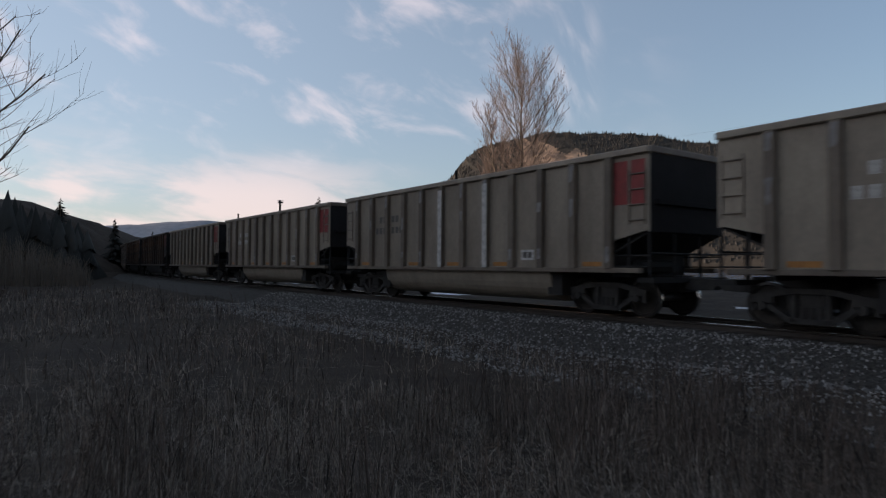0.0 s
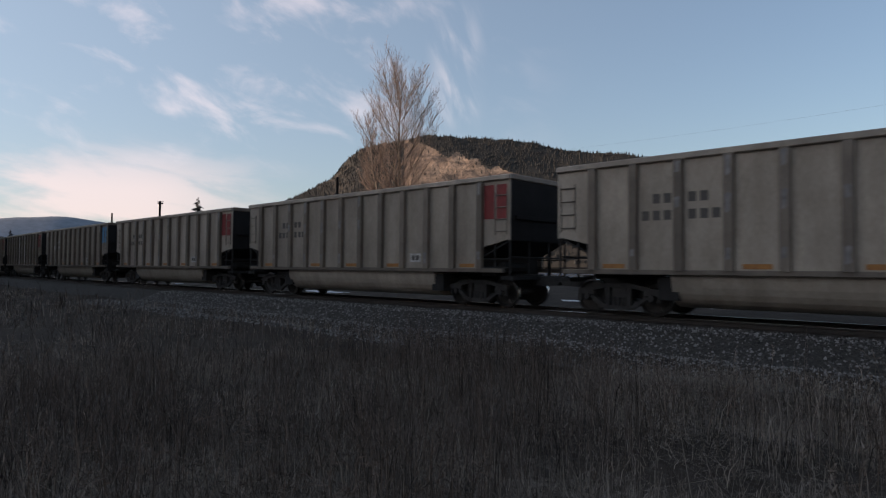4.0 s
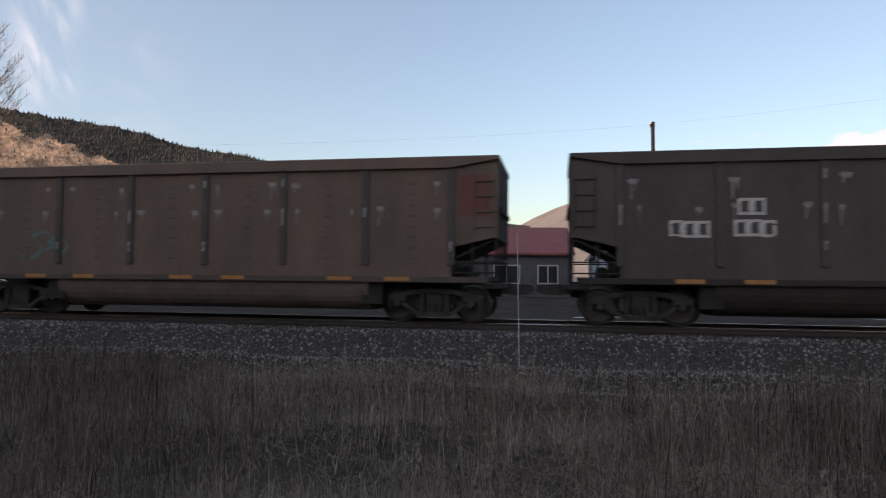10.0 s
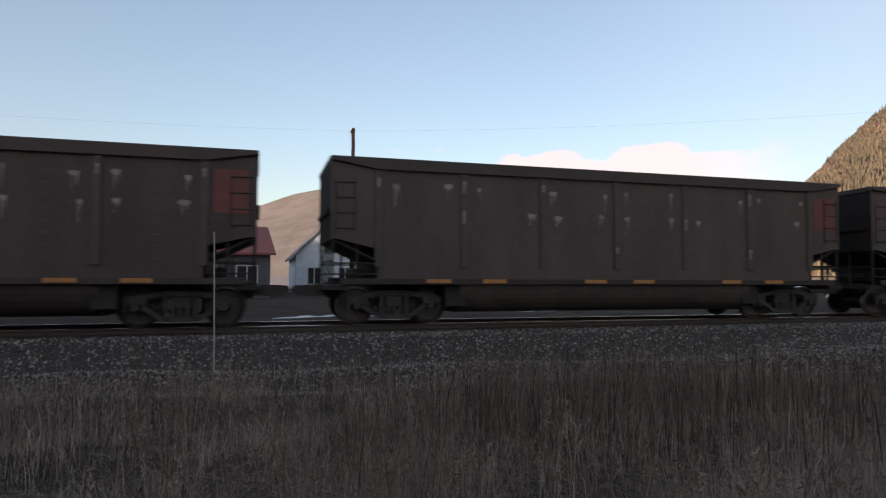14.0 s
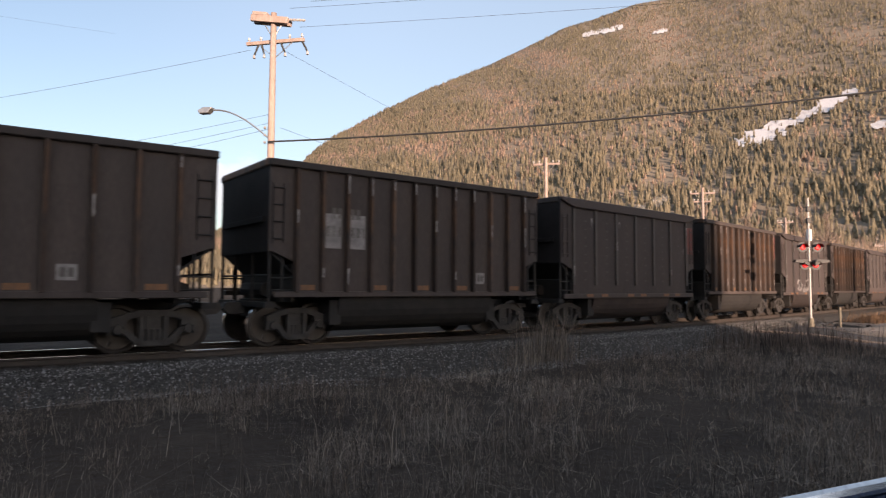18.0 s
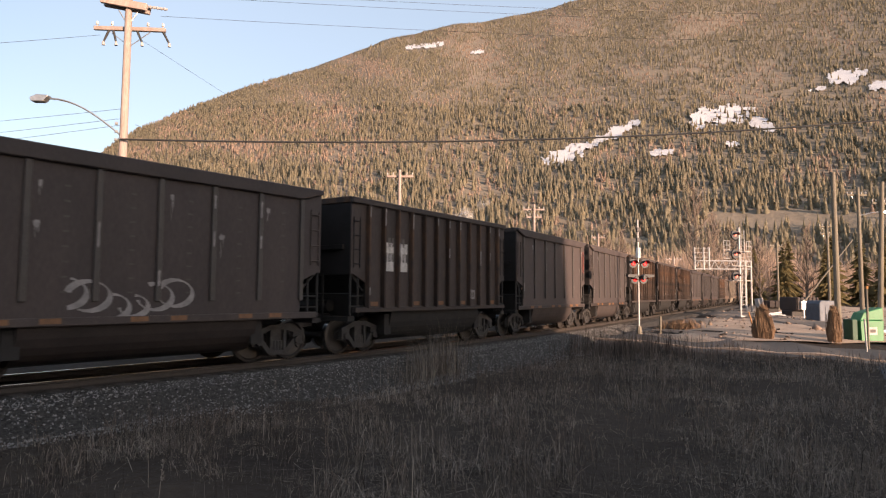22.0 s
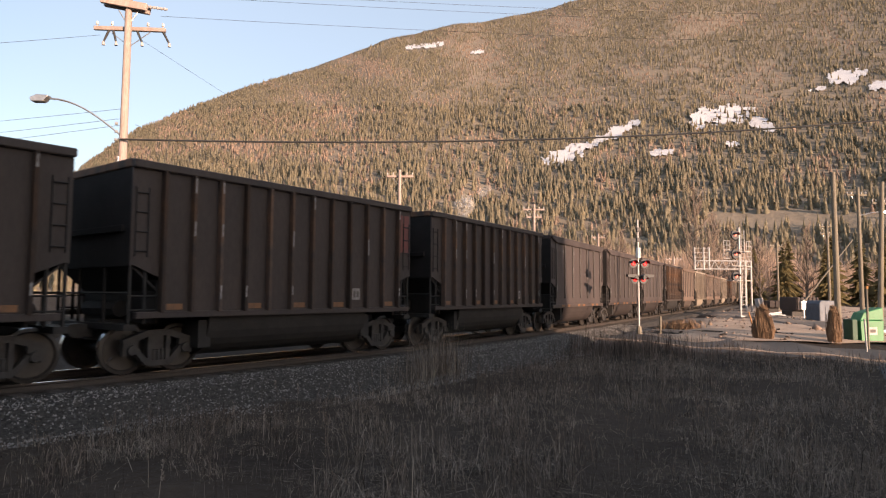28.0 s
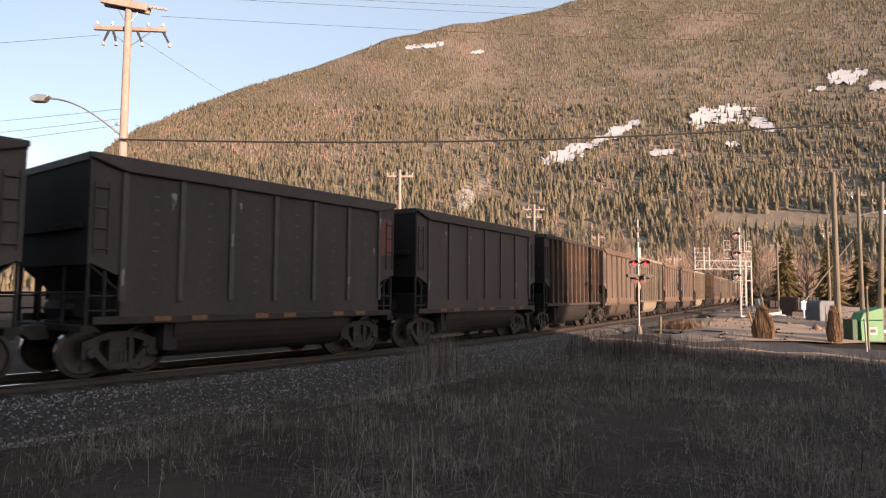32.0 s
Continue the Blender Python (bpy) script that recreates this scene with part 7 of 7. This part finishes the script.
# trees at the foot of the slope
for i, (r, a, h, sp) in enumerate(((40, 100, 15.5, .36), (48, 112, 13, .34), (30, 118, 12, .34), (22, 122, 11.5, .34), (14, 126, 11, .36), (36, 128, 12, .34), (55, 120, 12, .33), (62, 108, 11, .33), (46, 92, 8, .34))):
    bare_tree(spot(r, a, -.5), h * 1.2, 60 + i, "pale leafless tree in evening sun below the slope", sp, 3, None, .7, (0, 0), .13, (6, 8))
for i, (r, a, h) in enumerate(((53, 108, 13), (56, 104, 11), (60, 112, 15), (64, 106, 13), (68, 112, 16), (72, 104, 13), (75, 114, 17), (80, 108, 15), (58, 118, 14), (66, 121, 17), (84, 120, 18), (50, 121, 11), (90, 116, 17), (76, 124, 19))):
    conifer(spot(r, a, -.5), h * .8, 90 + i, "green conifer at the foot of the slope, sunlight in its colour", .25, 15, "fir")


def low_woods():
    """Brush and small trees that hide the foot of the mountain."""
    rng = np.random.default_rng(91)
    n = 52000
    ahead = rng.uniform(124, 440, n)
    right = rng.uniform(-.45, .8, n) * ahead
    ok = (right < .56 * ahead) | (ahead > 260)
    right, ahead = right[ok], ahead[ok]
    a = radians(FAR_YAW)
    x = FAR_EYE.x + math.cos(a) * right - math.sin(a) * ahead
    y = FAR_EYE.y + math.sin(a) * right + math.cos(a) * ahead
    h = rng.uniform(6, 17, len(x)) * (1 + .45 * noise_at(x, y, .04, 3)) * (.75 + .4 * np.minimum((ahead - 124) / 120, 1))
    blades("bare_woods", x, y, h, rng.uniform(.14, .4, len(x)), M["bare"], "reddish leafless woods at the foot of the slope", "woods", 92, .18)


low_woods()
M["willow"] = material("orange_willow_twigs", (.36, .17, .07), .95, 0, (.22, .11, .05), .3, .8, 3, .1)


def willow(at, h, w, seed):
    rng = np.random.default_rng(seed)
    n = 2600
    sp = Sprig(3)
    for i in range(n):
        a, q = rng.uniform(0, math.tau), math.sqrt(rng.random())
        top = Vector((w * q * math.cos(a), w * q * math.sin(a), h * (1 - .55 * q ** 2) * rng.uniform(.75, 1.02)))
        base = Vector((top.x * .55, top.y * .55, top.z * rng.uniform(.45, .8)))
        sp.rod(base, top, .05, .02)
    t = tagged(new("willow"), "rounded orange-twigged willow in evening sun", "tree")
    t.matrix_basis = Matrix.Translation(at)
    part("trunk", _trunk(h * .6), M["bark"], t)
    tagged(place("twig_crown", from_arrays("twig_crown", sp.v, sp.f, M["willow"]), t), kind="stuff")


willow(spot(-16.5, 126, -.5), 20.5, 9.5, 1)
willow(spot(-4, 132, -.5), 19, 8, 2)
willow(spot(-27, 130, -.5), 16, 8, 3)
willow(spot(3, 122, -.5), 15, 6, 4)

# ---------------------------------------------------------------- steam over the woods
PUFFS = []


def thin_out(m):
    t = m.node_tree
    co = t.nodes.new("ShaderNodeTexCoord")
    n = node(t, "ShaderNodeTexNoise", Scale=1.1, Detail=6.0, Roughness=.65)
    mr = t.nodes.new("ShaderNodeMapRange")
    for key, value in (("From Min", .38), ("From Max", .7), ("To Min", 0.0), ("To Max", .13)):
        mr.inputs[key].default_value = value
    t.links.new(co.outputs["Object"], n.inputs["Vector"])
    t.links.new(n.outputs["Fac"], mr.inputs["Value"])
    t.links.new(mr.outputs[0], t.nodes["Principled BSDF"].inputs["Alpha"])


thin_out(M["steam"])


def steam():
    for k, (dx, dz, r) in enumerate(((0, 0, 1.5), (.9, .7, 1.2), (-.9, .5, 1.1), (.3, 1.5, 1.0), (3.4, 2.9, .8), (4.6, 3.6, .6), (-.4, -1.2, 1.1), (.3, -.4, 1.2))):
        bm = bmesh.new()
        bmesh.ops.create_icosphere(bm, subdivisions=4, radius=r)
        for v in bm.verts:
            d = v.co.normalized()
            v.co += d * r * (.42 * noise.noise(d * 1.7 + Vector((k, 0, 0))) + .22 * noise.noise(d * 4 + Vector((0, k, 0))) + .1 * noise.noise(d * 9))
        ob = new("steam_puff", mesh_of(bm, "steam_puff", M["steam"]))
        ob.data.polygons.foreach_set("use_smooth", [True] * len(ob.data.polygons))
        tagged(ob, "small white puff of steam over the woods", "steam", "steam puffs")
        PUFFS.append((ob, spot(3.9 + dx, 121, 16.0 + dz)))


steam()


def motions():
    times = [0, 2, 4, 6, 8, 10, 12, 13.5] + [14.5 + i * .25 for i in range(25)] + [21 + i for i in range(12)]
    for car, L, s in TRAIN:
        walk(car, [(t, car_pose(s - run(t), L)) for t in times])
    for car, L, s in TRAIN:
        # wheels turn while their car goes by
        gone = [t / 30 for t in range(0, 961) if -32 < s - run(t / 30) < (34 if t < 495 else 80)]
        if len(gone) < 30:
            continue
        near = [0.0] * (gone[0] > .04) + gone + [32.0] * (gone[-1] < 31.96)
        for truck in car.children:
            if not truck.name.startswith("truck"):
                continue
            for w in truck.children:
                if w.name.startswith("wheelset"):
                    at = w.location.copy()
                    walk(w, [(t, Matrix.Translation(at) @ Matrix.Rotation((run(min(max(t, gone[0]), gone[-1])) / .46) % math.tau, 4, "Y")) for t in near])
    for puff, at in PUFFS:
        walk(puff, [(t, Matrix.Translation(at + Vector((-.01, -.02, .42)) * (t - 23))) for t in (0, 16, 32)])


motions()
